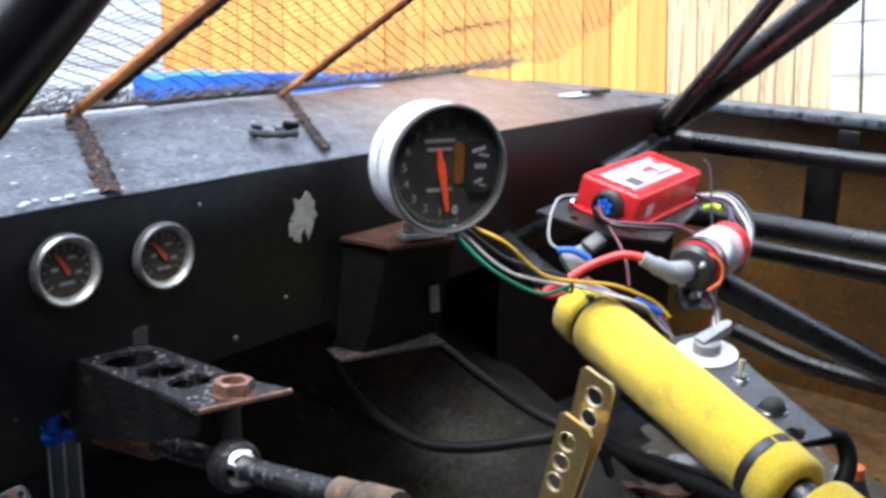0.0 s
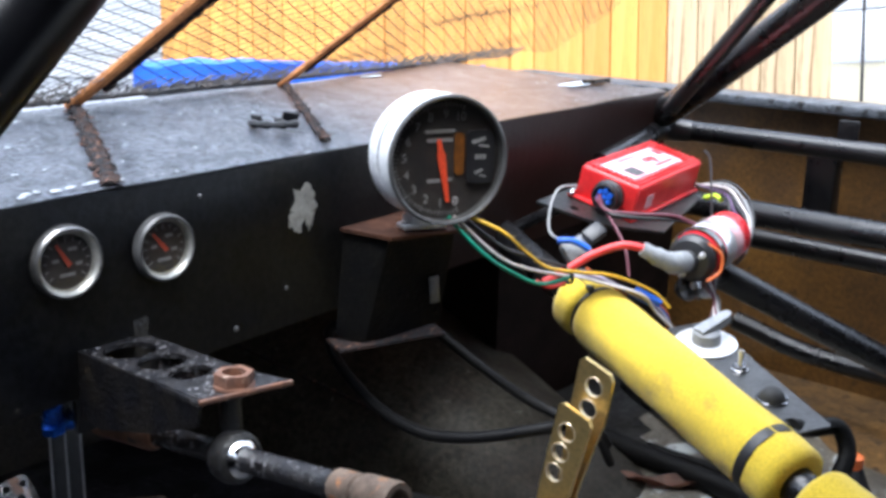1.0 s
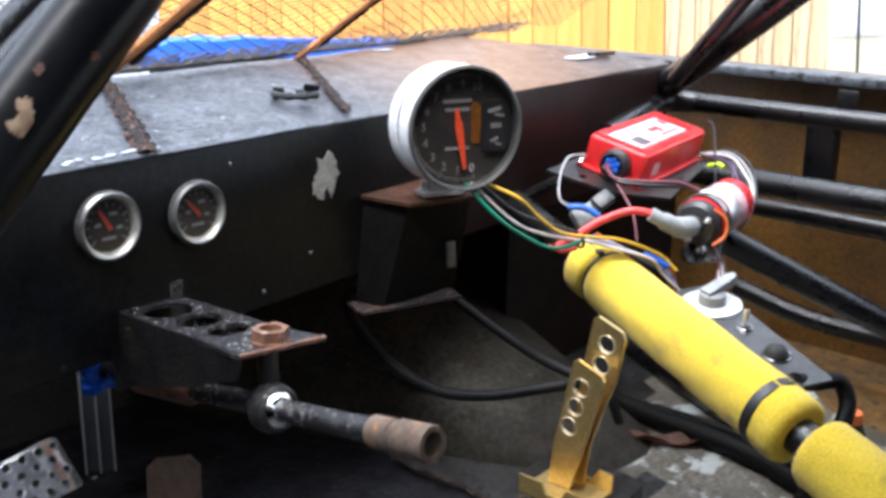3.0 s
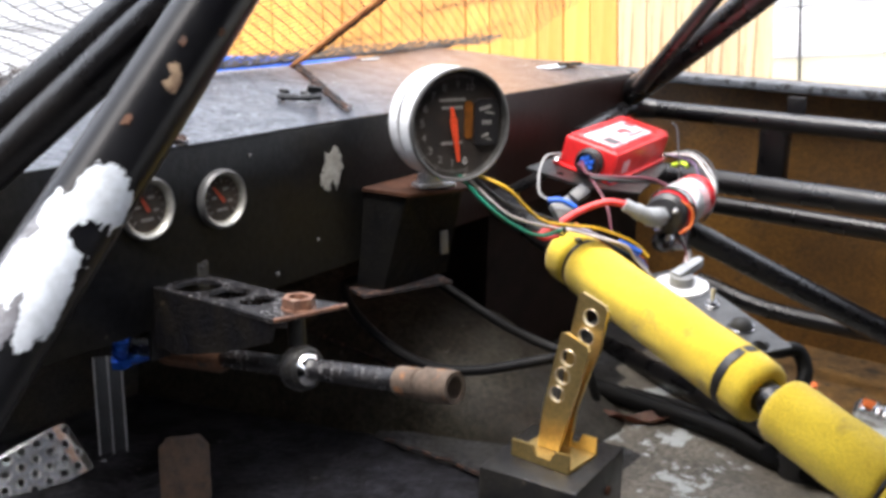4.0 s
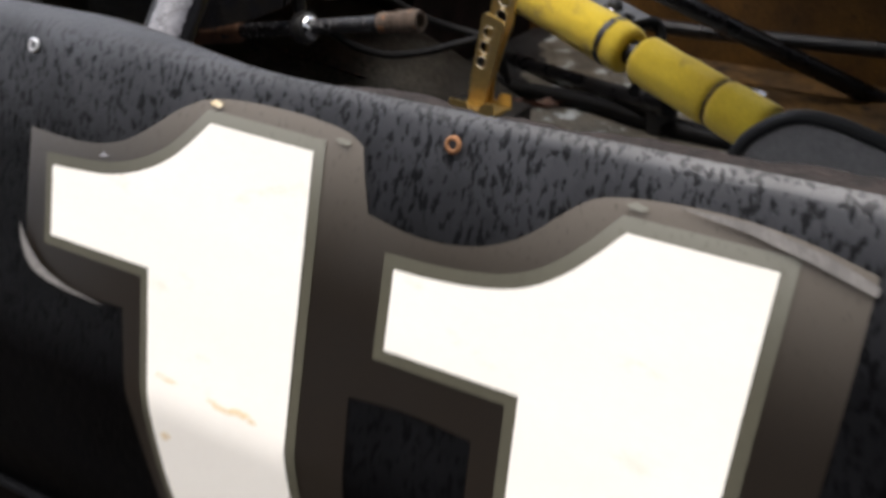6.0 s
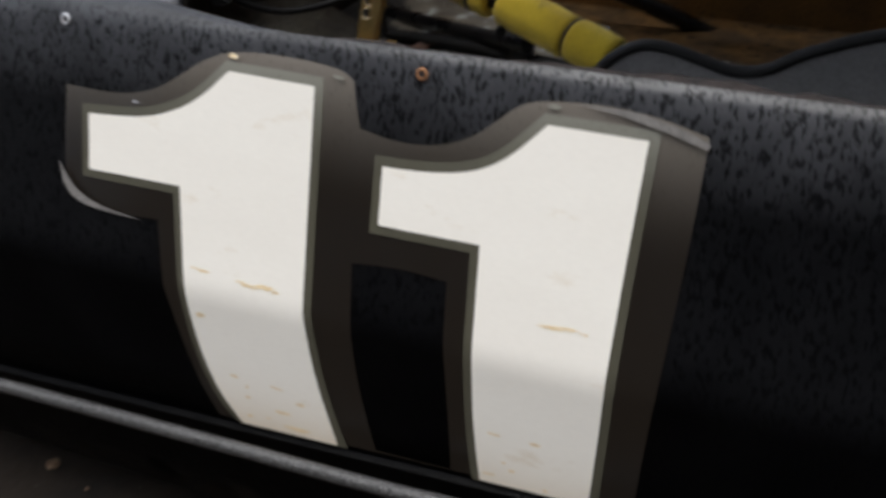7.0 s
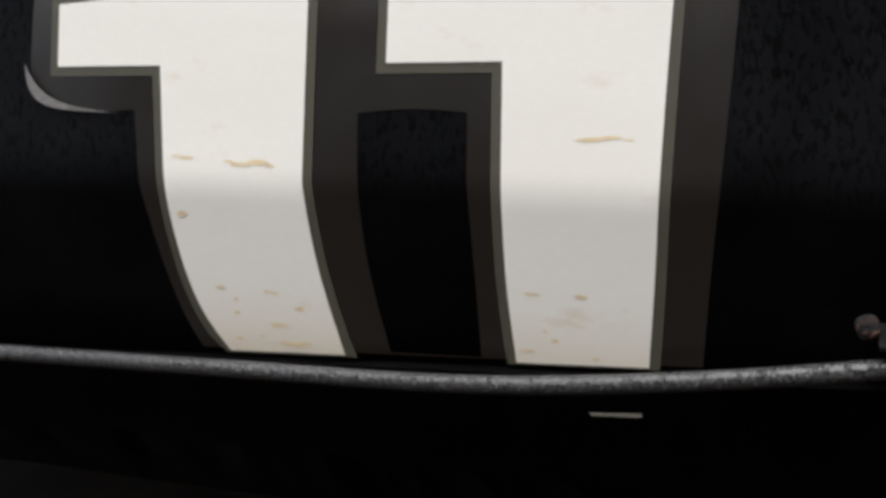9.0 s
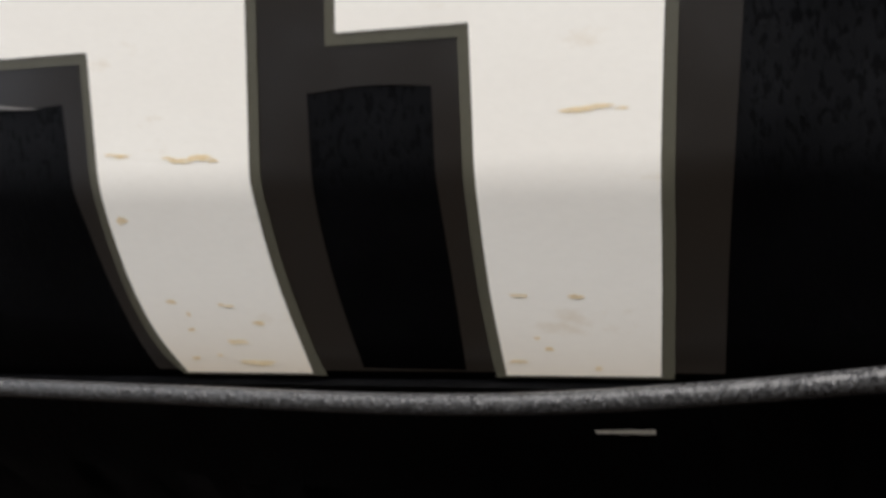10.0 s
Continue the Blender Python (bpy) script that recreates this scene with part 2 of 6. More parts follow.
M_PAINTFLOOR = material("worn_grey_floor_paint", (0.165, 0.148, 0.120), (0.082, 0.072, 0.058), rough=0.34, scale=9, bump=0.6, grain=150, tone=0.5, spot=(0.40, 0.42, 0.41), spot_scale=16, spot_edge=(0.525, 0.57), spot_rough=0.45)
M_DARKCHROME = material("dull_dark_chrome", (0.30, 0.30, 0.31), (0.18, 0.18, 0.18), rough=0.2, metal=0.95, scale=40)
M_CRUST = material("crusty_black_steel", (0.008, 0.008, 0.010), (0.022, 0.020, 0.020), rough=0.20, scale=60, bump=1.4, grain=190, tone=0.8, spot=(0.17, 0.165, 0.17), spot_scale=150, spot_edge=(0.57, 0.66), spot_rough=0.35, spec=0.6)
M_SOOT = material("sooty_black_steel", (0.006, 0.006, 0.0075), (0.011, 0.0095, 0.008), rough=0.30, scale=30, bump=0.8, tone=0.5, spot=(0.13, 0.10, 0.065), spot_scale=30, spot_edge=(0.65, 0.74), spec=0.2)
M_RUSTLT = material("light_rusty_steel", (0.125, 0.085, 0.058), (0.070, 0.049, 0.036), rough=0.7, scale=60, bump=0.5, spot=(0.28, 0.105, 0.03), spot_scale=45, spot_edge=(0.58, 0.66))
M_RUSTPLATE = material("rust_brown_plate", (0.070, 0.026, 0.012), (0.035, 0.015, 0.009), rough=0.75, scale=25, bump=0.4, spec=0.25)
M_WORNBLACK = material("worn_black_steel", (0.010, 0.010, 0.011), (0.018, 0.017, 0.015), rough=0.28, scale=40, bump=0.7, tone=0.4, spot=(0.10, 0.075, 0.06), spot_scale=90, spot_edge=(0.64, 0.72), spec=0.38)
M_FOAM = material("yellow_foam", (0.66, 0.475, 0.032), (0.54, 0.375, 0.028), rough=0.95, scale=10, bump=0.6, grain=420, tone=0.25, spot=(0.17, 0.13, 0.04), spot_scale=20, spot_edge=(0.57, 0.80), sheen=0.2)
M_TAPE = material("black_tape", (0.012, 0.012, 0.013), rough=0.4)
M_GOLD = material("gold_zinc_plate", (0.70, 0.51, 0.205), (0.58, 0.425, 0.18), rough=0.30, metal=0.9, scale=40, spot=(0.2, 0.12, 0.05), spot_scale=70, spot_edge=(0.68, 0.74))
M_REDBOX = material("red_anodised_case", (0.66, 0.020, 0.022), (0.56, 0.015, 0.018), rough=0.38, metal=0.2, scale=20, tone=0.12, spot=(0.70, 0.12, 0.12), spot_scale=80, spot_edge=(0.68, 0.8), coat=0.2)
M_LABEL = material("glossy_pinkish_label", (0.60, 0.42, 0.44), (0.55, 0.30, 0.33), rough=0.25, scale=30)
M_LABELRED = material("red_label_print", (0.52, 0.01, 0.02), rough=0.3)
M_LABELBLACK = material("black_label_print", (0.03, 0.03, 0.035), rough=0.4)
M_SILVER = material("brushed_aluminium", (0.72, 0.72, 0.73), (0.60, 0.60, 0.62), rough=0.32, metal=0.85, scale=30)
M_SHELL = material("silver_painted_shell", (0.78, 0.79, 0.80), (0.70, 0.71, 0.72), rough=0.33, metal=0.25, scale=20)
M_TREAD = material("bright_tread_alloy", (0.90, 0.90, 0.91), (0.82, 0.82, 0.83), rough=0.20, metal=0.9, scale=30)
M_CHROME = material("chrome", (0.82, 0.82, 0.82), (0.75, 0.75, 0.75), rough=0.08, metal=1.0, scale=15)
M_GAUGERING = material("dull_gauge_ring", (0.25, 0.245, 0.24), (0.12, 0.117, 0.11), rough=0.28, metal=0.85, scale=45, spot=(0.07, 0.06, 0.05), spot_scale=70, spot_edge=(0.58, 0.68))
M_RINGPALE = material("pale_dirty_ring", (0.40, 0.39, 0.35), (0.24, 0.235, 0.21), rough=0.35, metal=0.4, scale=50)
M_BEZEL = material("grey_black_bezel", (0.075, 0.074, 0.073), (0.045, 0.044, 0.043), rough=0.3, scale=60)
M_DIAL = material("black_dial_face", (0.027, 0.025, 0.024), (0.052, 0.041, 0.034), rough=0.45, scale=25)
M_DIALMARK = material("faded_dial_print", (0.30, 0.297, 0.29), rough=0.6)
M_DIALWHITE = material("white_dial_print", (0.7, 0.7, 0.7), rough=0.6)
M_NEEDLE = material("orange_red_needle", (0.85, 0.09, 0.03), (0.8, 0.07, 0.02), rough=0.5)
M_AMBER = material("amber_glow_colour", (0.27, 0.095, 0.016), (0.13, 0.05, 0.011), rough=0.3, scale=90)
M_BLACKPL = material("black_plastic", (0.016, 0.016, 0.018), (0.022, 0.022, 0.024), rough=0.38)
M_RUBBER = material("black_rubber", (0.012, 0.012, 0.012), (0.018, 0.018, 0.018), rough=0.6)
# pale specks are wet glints put into the hose colour
M_HOSE = material("wet_black_hose", (0.0045, 0.0045, 0.005), (0.008, 0.0075, 0.007), rough=0.45, spec=0.12, bump=0.5, spot=(0.30, 0.30, 0.30), spot_scale=70, spot_edge=(0.71, 0.735), spot_rough=0.2)
M_GREYPL = material("grey_rubber_boot", (0.24, 0.25, 0.26), (0.18, 0.19, 0.2), rough=0.5)
M_WHITE = material("white_vinyl", (0.865, 0.840, 0.775), (0.83, 0.80, 0.735), rough=0.32, rough2=0.36, scale=5, bump=0.004, tone=0.015, spot=(0.66, 0.55, 0.40), spot_scale=22, spot_edge=(0.62, 0.86), spot_rough=0.5, stretch=(1, 0.6, 1.6), shift=3.1, drops=0.005, drop_z=(0.27, 0.165), haze=(0.58, 0.47, 0.335), film_edge=(-1.0, -0.5))
# glare near the door top is put into these two vinyl colours
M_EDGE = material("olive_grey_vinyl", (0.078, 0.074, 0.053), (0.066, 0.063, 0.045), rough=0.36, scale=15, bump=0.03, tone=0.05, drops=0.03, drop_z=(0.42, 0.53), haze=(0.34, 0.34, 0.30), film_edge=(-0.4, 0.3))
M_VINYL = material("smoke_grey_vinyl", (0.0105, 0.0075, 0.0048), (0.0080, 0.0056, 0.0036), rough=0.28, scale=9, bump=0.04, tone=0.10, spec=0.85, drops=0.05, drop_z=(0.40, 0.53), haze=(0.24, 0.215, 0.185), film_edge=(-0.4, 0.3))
M_LIFT = material("lifted_clear_film", (0.22, 0.21, 0.20), (0.13, 0.125, 0.12), rough=0.25, scale=50)
M_STAIN = material("rust_stain", (0.74, 0.58, 0.34), (0.78, 0.68, 0.50), rough=0.45, scale=120, tone=0.1)
M_FLOORBROWN = material("dark_rusty_floor", (0.165, 0.085, 0.024), (0.070, 0.039, 0.014), rough=0.5, scale=11, edge=(0.4, 0.62), bump=0.6, grain=120, tone=0.5, spot=(0.012, 0.010, 0.009), spot_scale=30, spot_edge=(0.56, 0.66))
M_WETSHEET = material("blistered_wet_sheet", (0.036, 0.036, 0.037), (0.020, 0.019, 0.017), rough=0.36, scale=11, bump=1.0, grain=100, tone=0.6, spot=(0.008, 0.008, 0.010), spot_scale=45, spot_edge=(0.54, 0.60), spot_rough=0.4, spec=0.3)
M_FLOOR = material("wet_black_floor", (0.024, 0.024, 0.029), (0.011, 0.011, 0.013), rough=0.28, rough2=0.5, scale=14, edge=(0.42, 0.58), bump=1.0, grain=110, tone=0.7, spot=(0.15, 0.14, 0.13), spot_scale=34, spot_edge=(0.64, 0.72), spot_rough=0.4, spec=0.25)
M_TUNNEL = material("dark_olive_tunnel", (0.036, 0.031, 0.022), (0.022, 0.0165, 0.0115), rough=0.5, scale=10, edge=(0.42, 0.6), bump=0.9, grain=120, tone=0.6, spot=(0.10, 0.095, 0.082), spot_scale=48, spot_edge=(0.64, 0.70), spec=0.12)
n_, l_ = M_TUNNEL.node_tree.nodes, M_TUNNEL.node_tree.links
b_ = n_["Principled BSDF"]
co_, sx_, mr_, mx_, nz_, ad_ = n_.new("ShaderNodeTexCoord"), n_.new("ShaderNodeSeparateXYZ"), n_.new("ShaderNodeMapRange"), n_.new("ShaderNodeMix"), n_.new("ShaderNodeTexNoise"), n_.new("ShaderNodeMath")
mx_.data_type = "RGBA"
nz_.inputs["Scale"].default_value, nz_.inputs["Detail"].default_value = 16.0, 8.0
l_.new(co_.outputs["Object"], sx_.inputs[0])
l_.new(co_.outputs["Object"], nz_.inputs["Vector"])
l_.new(sx_.outputs[1], ad_.inputs[0])
l_.new(nz_.outputs[0], ad_.inputs[1])
l_.new(ad_.outputs[0], mr_.inputs[0])
mr_.inputs[1].default_value, mr_.inputs[2].default_value, mr_.inputs[4].default_value = 1.45, 1.15, 0.35
l_.new(mr_.outputs[0], mx_.inputs[0])
l_.new(b_.inputs["Base Color"].links[0].from_socket, mx_.inputs[6])
mx_.inputs[7].default_value = (0.030, 0.030, 0.028, 1)
l_.new(mx_.outputs[2], b_.inputs["Base Color"])
M_BROWN = material("rusty_brown_side_panel", (0.185, 0.088, 0.020), (0.090, 0.043, 0.012), rough=0.42, scale=9, edge=(0.35, 0.7), bump=0.5, grain=140, tone=0.38, spot=(0.035, 0.022, 0.012), spot_scale=30, spot_edge=(0.60, 0.74))
M_WIRE = material("grey_mesh_wire", (0.075, 0.075, 0.08), (0.12, 0.095, 0.08), rough=0.5, metal=0.15, scale=60)
M_ROD = material("rust_orange_rod", (0.52, 0.21, 0.065), (0.28, 0.11, 0.045), rough=0.75, scale=35, bump=0.4)
M_SEAT = material("grey_aluminium_seat", (0.30, 0.29, 0.29), (0.25, 0.245, 0.245), rough=0.5, metal=0.3, scale=12)
M_EXT = material("white_bottle_paint", (0.82, 0.82, 0.82), (0.78, 0.78, 0.78), rough=0.3, scale=12)
M_RAGGED = material("brown_ragged_edge", (0.022, 0.0145, 0.0125), (0.009, 0.0068, 0.006), rough=0.9, scale=60, bump=0.8, tone=0.4)
M_BLUE = material("blue_anodised_fitting", (0.01, 0.10, 0.55), (0.01, 0.07, 0.42), rough=0.25, metal=0.6)
M_BLUEPL = material("blue_connector", (0.02, 0.12, 0.60), rough=0.4)
M_DARKMETAL = material("dark_steel_arm", (0.13, 0.13, 0.135), (0.09, 0.09, 0.094), rough=0.4, metal=0.5)
M_ORANGE = material("orange_cap", (0.75, 0.16, 0.03), rough=0.4)
M_TARP = material("blue_tarpaulin", (0.010, 0.09, 0.52), (0.02, 0.14, 0.66), rough=0.35, scale=6, spot=(0.45, 0.5, 0.6), spot_scale=9, spot_edge=(0.70, 0.78))
M_GROUND = material("brown_yard_dirt", (0.020, 0.012, 0.006), (0.010, 0.0065, 0.004), rough=0.85, scale=5, bump=0.8, grain=60, spot=(0.14, 0.12, 0.09), spot_scale=50, spot_edge=(0.68, 0.74))
M_SIDING = material("white_siding", (0.80, 0.80, 0.80), (0.74, 0.74, 0.74), rough=0.5, scale=1.5)
M_CREAM = material("cream_block_wall", (0.66, 0.60, 0.44), (0.56, 0.51, 0.38), rough=0.8, scale=3)
M_PALE = material("pale_grey_render", (0.60, 0.605, 0.615), (0.48, 0.485, 0.49), rough=0.7, scale=2.5)
M_TWIG = material("pale_twig", (0.42, 0.36, 0.2), rough=0.8)
M_TAN = material("tan_bare_spot", (0.34, 0.24, 0.15), (0.15, 0.08, 0.05), rough=0.7, scale=90)
M_ALLOY = material("grey_alloy_channel", (0.085, 0.087, 0.092), (0.055, 0.056, 0.060), rough=0.4, metal=0.6)
M_BLOCKER = material("dark_blocker_panel", (0.045, 0.040, 0.034), (0.028, 0.025, 0.021), rough=0.8, scale=3)
# the black sill's grey-blue is sky reflection put into the base colour
M_WETSILL = material("wet_grey_sill", (0.085, 0.092, 0.104), (0.055, 0.060, 0.067), rough=0.45, scale=30, bump=0.6, tone=0.4, spot=(0.007, 0.007, 0.007), spot_scale=45, spot_edge=(0.48, 0.58), spot_rough=0.5, drops=0.12, spec=0.3)
M_FARSIDE = material("faded_cream_siding", (0.72, 0.71, 0.69), (0.64, 0.63, 0.61), rough=0.6, scale=1.5)
M_DULLNEEDLE = material("faded_red_needle", (0.50, 0.075, 0.035), rough=0.5)
M_DISC = material("bright_machined_disc", (0.76, 0.76, 0.77), (0.66, 0.66, 0.67), rough=0.42, metal=0.7, scale=20)
M_LEAF = material("wet_dead_leaf", (0.20, 0.085, 0.05), (0.12, 0.05, 0.03), rough=0.4, scale=40, bump=0.4)
M_COPPER = material("copper_rivet", (0.36, 0.18, 0.085), (0.24, 0.11, 0.05), rough=0.5, metal=0.4, scale=80)
M_RIM = material("pale_worn_gold", (0.70, 0.60, 0.42), (0.60, 0.50, 0.33), rough=0.35, metal=0.6, scale=60)
M_SLIVER = material("reflected_numeral_white", (0.30, 0.28, 0.24), (0.20, 0.185, 0.155), rough=0.5, scale=30)
M_GLASS = clear("gauge_glass")
WIRES = {k: material(k + "_wire", v, rough=0.4) for k, v in dict(
    yellow=(0.72, 0.42, 0.02), green=(0.01, 0.24, 0.15), white=(0.62, 0.56, 0.54), grey=(0.30, 0.30, 0.30), red=(0.62, 0.03, 0.03),
    black=(0.012, 0.012, 0.013), maroon=(0.10, 0.015, 0.03), orange=(0.75, 0.16, 0.04), lime=(0.55, 0.75, 0.05), violet=(0.10, 0.05, 0.12), blue=(0.02, 0.12, 0.6)).items()}


def board_material(name, c1, c2, dark, edge=(0.66, 0.8)):
    """Fence boards: colour by the board, grain along its length, dark weathering in streaks."""
    m = material(name, c1, c2, rough=0.7, scale=3.0, edge=(0.3, 0.75), bump=0.4, grain=45, spot=dark, spot_scale=7.0, spot_edge=edge, stretch=(1, 6, 0.35))
    n, l = m.node_tree.nodes, m.node_tree.links
    b = n["Principled BSDF"]
    src = b.inputs["Base Color"].links[0].from_socket
    info, rg, hs = n.new("ShaderNodeObjectInfo"), n.new("ShaderNodeMapRange"), n.new("ShaderNodeHueSaturation")
    rg.inputs[3].default_value, rg.inputs[4].default_value = 0.8, 1.12
    l.new(info.outputs["Random"], rg.inputs[0])
    l.new(rg.outputs[0], hs.inputs["Value"])
    l.new(src, hs.inputs["Color"])
    l.new(hs.outputs[0], b.inputs["Base Color"])
    return m


M_BOARD = board_material("orange_stained_board", (0.82, 0.40, 0.10), (0.74, 0.31, 0.06), (0.42, 0.17, 0.04))
M_BOARDPALE = board_material("pale_plywood_board", (0.60, 0.46, 0.275), (0.46, 0.315, 0.17), (0.20, 0.11, 0.055), (0.52, 0.64))


# ---- building blocks ----
FRAME, PLACE = {}, {}


def thing(name, label, category, base=(0, 0, 0), group="", kind="", frame_of=CAR):
    """A top-level empty at its base; its parts are written in the frame given."""
    ob = new(name)
    ob.empty_display_size = 0.03
    ob.matrix_world = frame_of @ Matrix.Translation(base)
    FRAME[ob.name], PLACE[ob.name] = frame_of, ob.matrix_world.copy()
    return tagged(ob, label, category, group, kind)


def part(name, bm, mat, parent, label="", smooth=True, angle=35):
    bmesh.ops.recalc_face_normals(bm, faces=bm.faces)
    me = bpy.data.meshes.new(name)
    bm.to_mesh(me)
    bm.free()
    if smooth:
        me.shade_smooth()
        me.set_sharp_from_angle(angle=radians(angle))
    me.materials.append(mat)
    return piece(name, me, parent, label)


def piece(name, me, parent, label="", basis=Matrix.Identity(4)):
    ob = new(name, me)
    ob.parent = parent
    f = FRAME[parent.name]
    ob.matrix_parent_inverse = PLACE[parent.name].inverted() @ f
    ob.matrix_basis = basis
    FRAME[ob.name], PLACE[ob.name] = f, f @ basis
    return tagged(ob, label) if label else ob


def B():
    return bmesh.new()


def axes(o, z, x=(1, 0, 0)):
    z = Vector(z).normalized()
    x = Vector(x)
    y = z.cross(x).normalized()
    x = y.cross(z)
    m = Matrix((x, y, z)).transposed().to_4x4()
    m.translation = o
    return m


def spline(pts, n=6):
    p = [Vector(q) for q in pts]
    p = [2 * p[0] - p[1], *p, 2 * p[-1] - p[-2]]
    out = []
    for i in range(1, len(p) - 2):
        for k in range(n):
            t = k / n
            a, b, c, d = p[i - 1 : i + 3]
            out.append(0.5 * (2 * b + (c - a) * t + (2 * a - 5 * b + 4 * c - d) * t * t + (3 * b - a - 3 * c + d) * t**3))
    return [*out, p[-2]]


def tube(bm, pts, r, seg=12, cap=True):
    pts = [Vector(p) for p in pts]
    rs = r if isinstance(r, (list, tuple)) else [r] * len(pts)
    x, rings = None, []
    for i, p in enumerate(pts):
        d = (pts[min(i + 1, len(pts) - 1)] - pts[max(i - 1, 0)]).normalized()
        if x is None:
            x = d.orthogonal().normalized()
        x = (x - d * x.dot(d)).normalized()
        y = d.cross(x)
        rings.append([bm.verts.new(p + (x * math.cos(2 * math.pi * k / seg) + y * math.sin(2 * math.pi * k / seg)) * rs[i]) for k in range(seg)])
    for a, b in zip(rings, rings[1:]):
        for k in range(seg):
            bm.faces.new((a[k], a[(k + 1) % seg], b[(k + 1) % seg], b[k]))
    if cap:
        bm.faces.new(rings[0])
        bm.faces.new(rings[-1])
    return bm


def lathe(bm, profile, m, seg=32, close=True):
    """Turns (radius, height) pairs round the z axis of m."""
    rings = []
    for r, h in profile:
        if r < 1e-6:
            rings.append([bm.verts.new(m @ Vector((0, 0, h)))])
        else:
            rings.append([bm.verts.new(m @ Vector((r * math.cos(2 * math.pi * k / seg), r * math.sin(2 * math.pi * k / seg), h))) for k in range(seg)])
    for a, b in zip(rings, rings[1:]):
        for k in range(seg):
            q = [a[k % len(a)], a[(k + 1) % len(a)], b[(k + 1) % len(b)], b[k % len(b)]]
            q = list(dict.fromkeys(q))
            if len(q) > 2:
                bm.faces.new(q)
    for ring in (rings[0], rings[-1]):
        if close and len(ring) > 1:
            bm.faces.new(ring)
    return bm


def box(bm, m, sx, sy, sz, bevel=0.0, seg=2):
    """A box about the origin of m, its edges rounded."""
    if not isinstance(m, Matrix):
        m = Matrix.Translation(m)
    r = bmesh.ops.create_cube(bm, size=1.0, matrix=m @ Matrix.Diagonal((sx, sy, sz, 1)))
    if bevel:
        es = list({e for v in r["verts"] for e in v.link_edges})
        bmesh.ops.bevel(bm, geom=es, offset=bevel, segments=seg, affect="EDGES", profile=0.5)
    return bm


def plate(bm, outline, holes, thick, m):
    """A flat plate from a 2D outline with holes, from z = 0 to z = thick of m."""
    for z in (0.0, thick):
        edges = []
        for loop in (outline, *holes):
            vs = [bm.verts.new(m @ Vector((x, y, z))) for x, y in loop]
            edges += [bm.edges.new((vs[i], vs[(i + 1) % len(vs)])) for i in range(len(vs))]
            if z == 0.0:
                loops = loops + [vs] if loop is not outline else [vs]
            else:
                tops = tops + [vs] if loop is not outline else [vs]
        bmesh.ops.triangle_fill(bm, use_beauty=True, edges=edges)
    for a, b in zip(loops, tops):
        for i in range(len(a)):
            j = (i + 1) % len(a)
            bm.faces.new((a[i], a[j], b[j], b[i]))
    return bm


def ring2d(x, y, r, n=20, ry=None):
    return [(x + r * math.cos(2 * math.pi * k / n), y + (ry or r) * math.sin(2 * math.pi * k / n)) for k in range(n)]


def rounded2d(x0, y0, x1, y1, r, n=4):
    out = []
    for cx, cy, a in ((x1 - r, y1 - r, 0), (x0 + r, y1 - r, 90), (x0 + r, y0 + r, 180), (x1 - r, y0 + r, 270)):
        out += [(cx + r * math.cos(radians(a + 90 * k / n)), cy + r * math.sin(radians(a + 90 * k / n))) for k in range(n + 1)]
    return out


def grown(loop, d):
    """A 2D loop moved outward by d, with blunt mitres."""
    n, out = len(loop), []
    area = sum(loop[i][0] * loop[(i + 1) % n][1] - loop[(i + 1) % n][0] * loop[i][1] for i in range(n))
    s = 1 if area > 0 else -1
    for i in range(n):
        a, b, c = Vector(loop[i - 1]), Vector(loop[i]), Vector(loop[(i + 1) % n])
        u, v = (b - a).normalized(), (c - b).normalized()
        n1, n2 = Vector((u.y, -u.x)) * s, Vector((v.y, -v.x)) * s
        k = (n1 + n2).normalized()
        out.append(tuple(b + k * d / max(0.6, k.dot(n1))))
    return out


def letters(text, size, m, parent, mat, name="numeral"):
    """One word of flat writing, centred on m."""
    cu = bpy.data.curves.new("writing", "FONT")
    cu.body, cu.size, cu.align_x, cu.align_y, cu.extrude = text, size, "CENTER", "CENTER", 0.0002
    tmp = bpy.data.objects.new("writing", cu)
    me = bpy.data.meshes.new_from_object(tmp)
    bpy.data.objects.remove(tmp)
    me.transform(m)
    me.name = name
    me.materials.append(mat)
    return piece(name, me, parent)


# ---- yard ----
yard = thing("ground", "brown damp dirt yard with scattered gravel", "ground", kind="structure", frame_of=WORLD)
bm = B()
bmesh.ops.create_grid(bm, x_segments=60, y_segments=60, size=60)
for v in bm.verts:
    v.co.z = -0.03 + 0.02 * noise.noise(v.co * 0.7)
part("dirt", bm, M_GROUND, yard)

pebbles = thing("gravel", "small pale stones and dead leaves on the dirt", "gravel", kind="stuff", frame_of=WORLD)
bm = B()
rnd = random.Random(4)
for _ in range(220):
    x, y, s = rnd.uniform(-0.9, 0.1), rnd.uniform(-0.8, 1.2), rnd.uniform(0.003, 0.011)
    bmesh.ops.create_icosphere(bm, subdivisions=1, radius=s, matrix=Matrix.Translation((x, y, -0.015 + 0.3 * s)) @ Matrix.Diagonal((1, rnd.uniform(0.5, 1), 0.6, 1)))
part("stones", bm, M_TAN, pebbles)

fence = thing("wooden_fence", "orange-stained vertical board fence with a paler weathered end", "fence", (4.1, 3.5, 0), frame_of=WORLD)
bm = B()
box(bm, (4.16, 3.6, 0.45), 0.05, 4.6, 0.09, 0.004)
part("rail", bm, M_BOARDPALE, fence)
bm = B()
box(bm, (4.16, 3.6, 1.6), 0.05, 4.6, 0.09, 0.004)
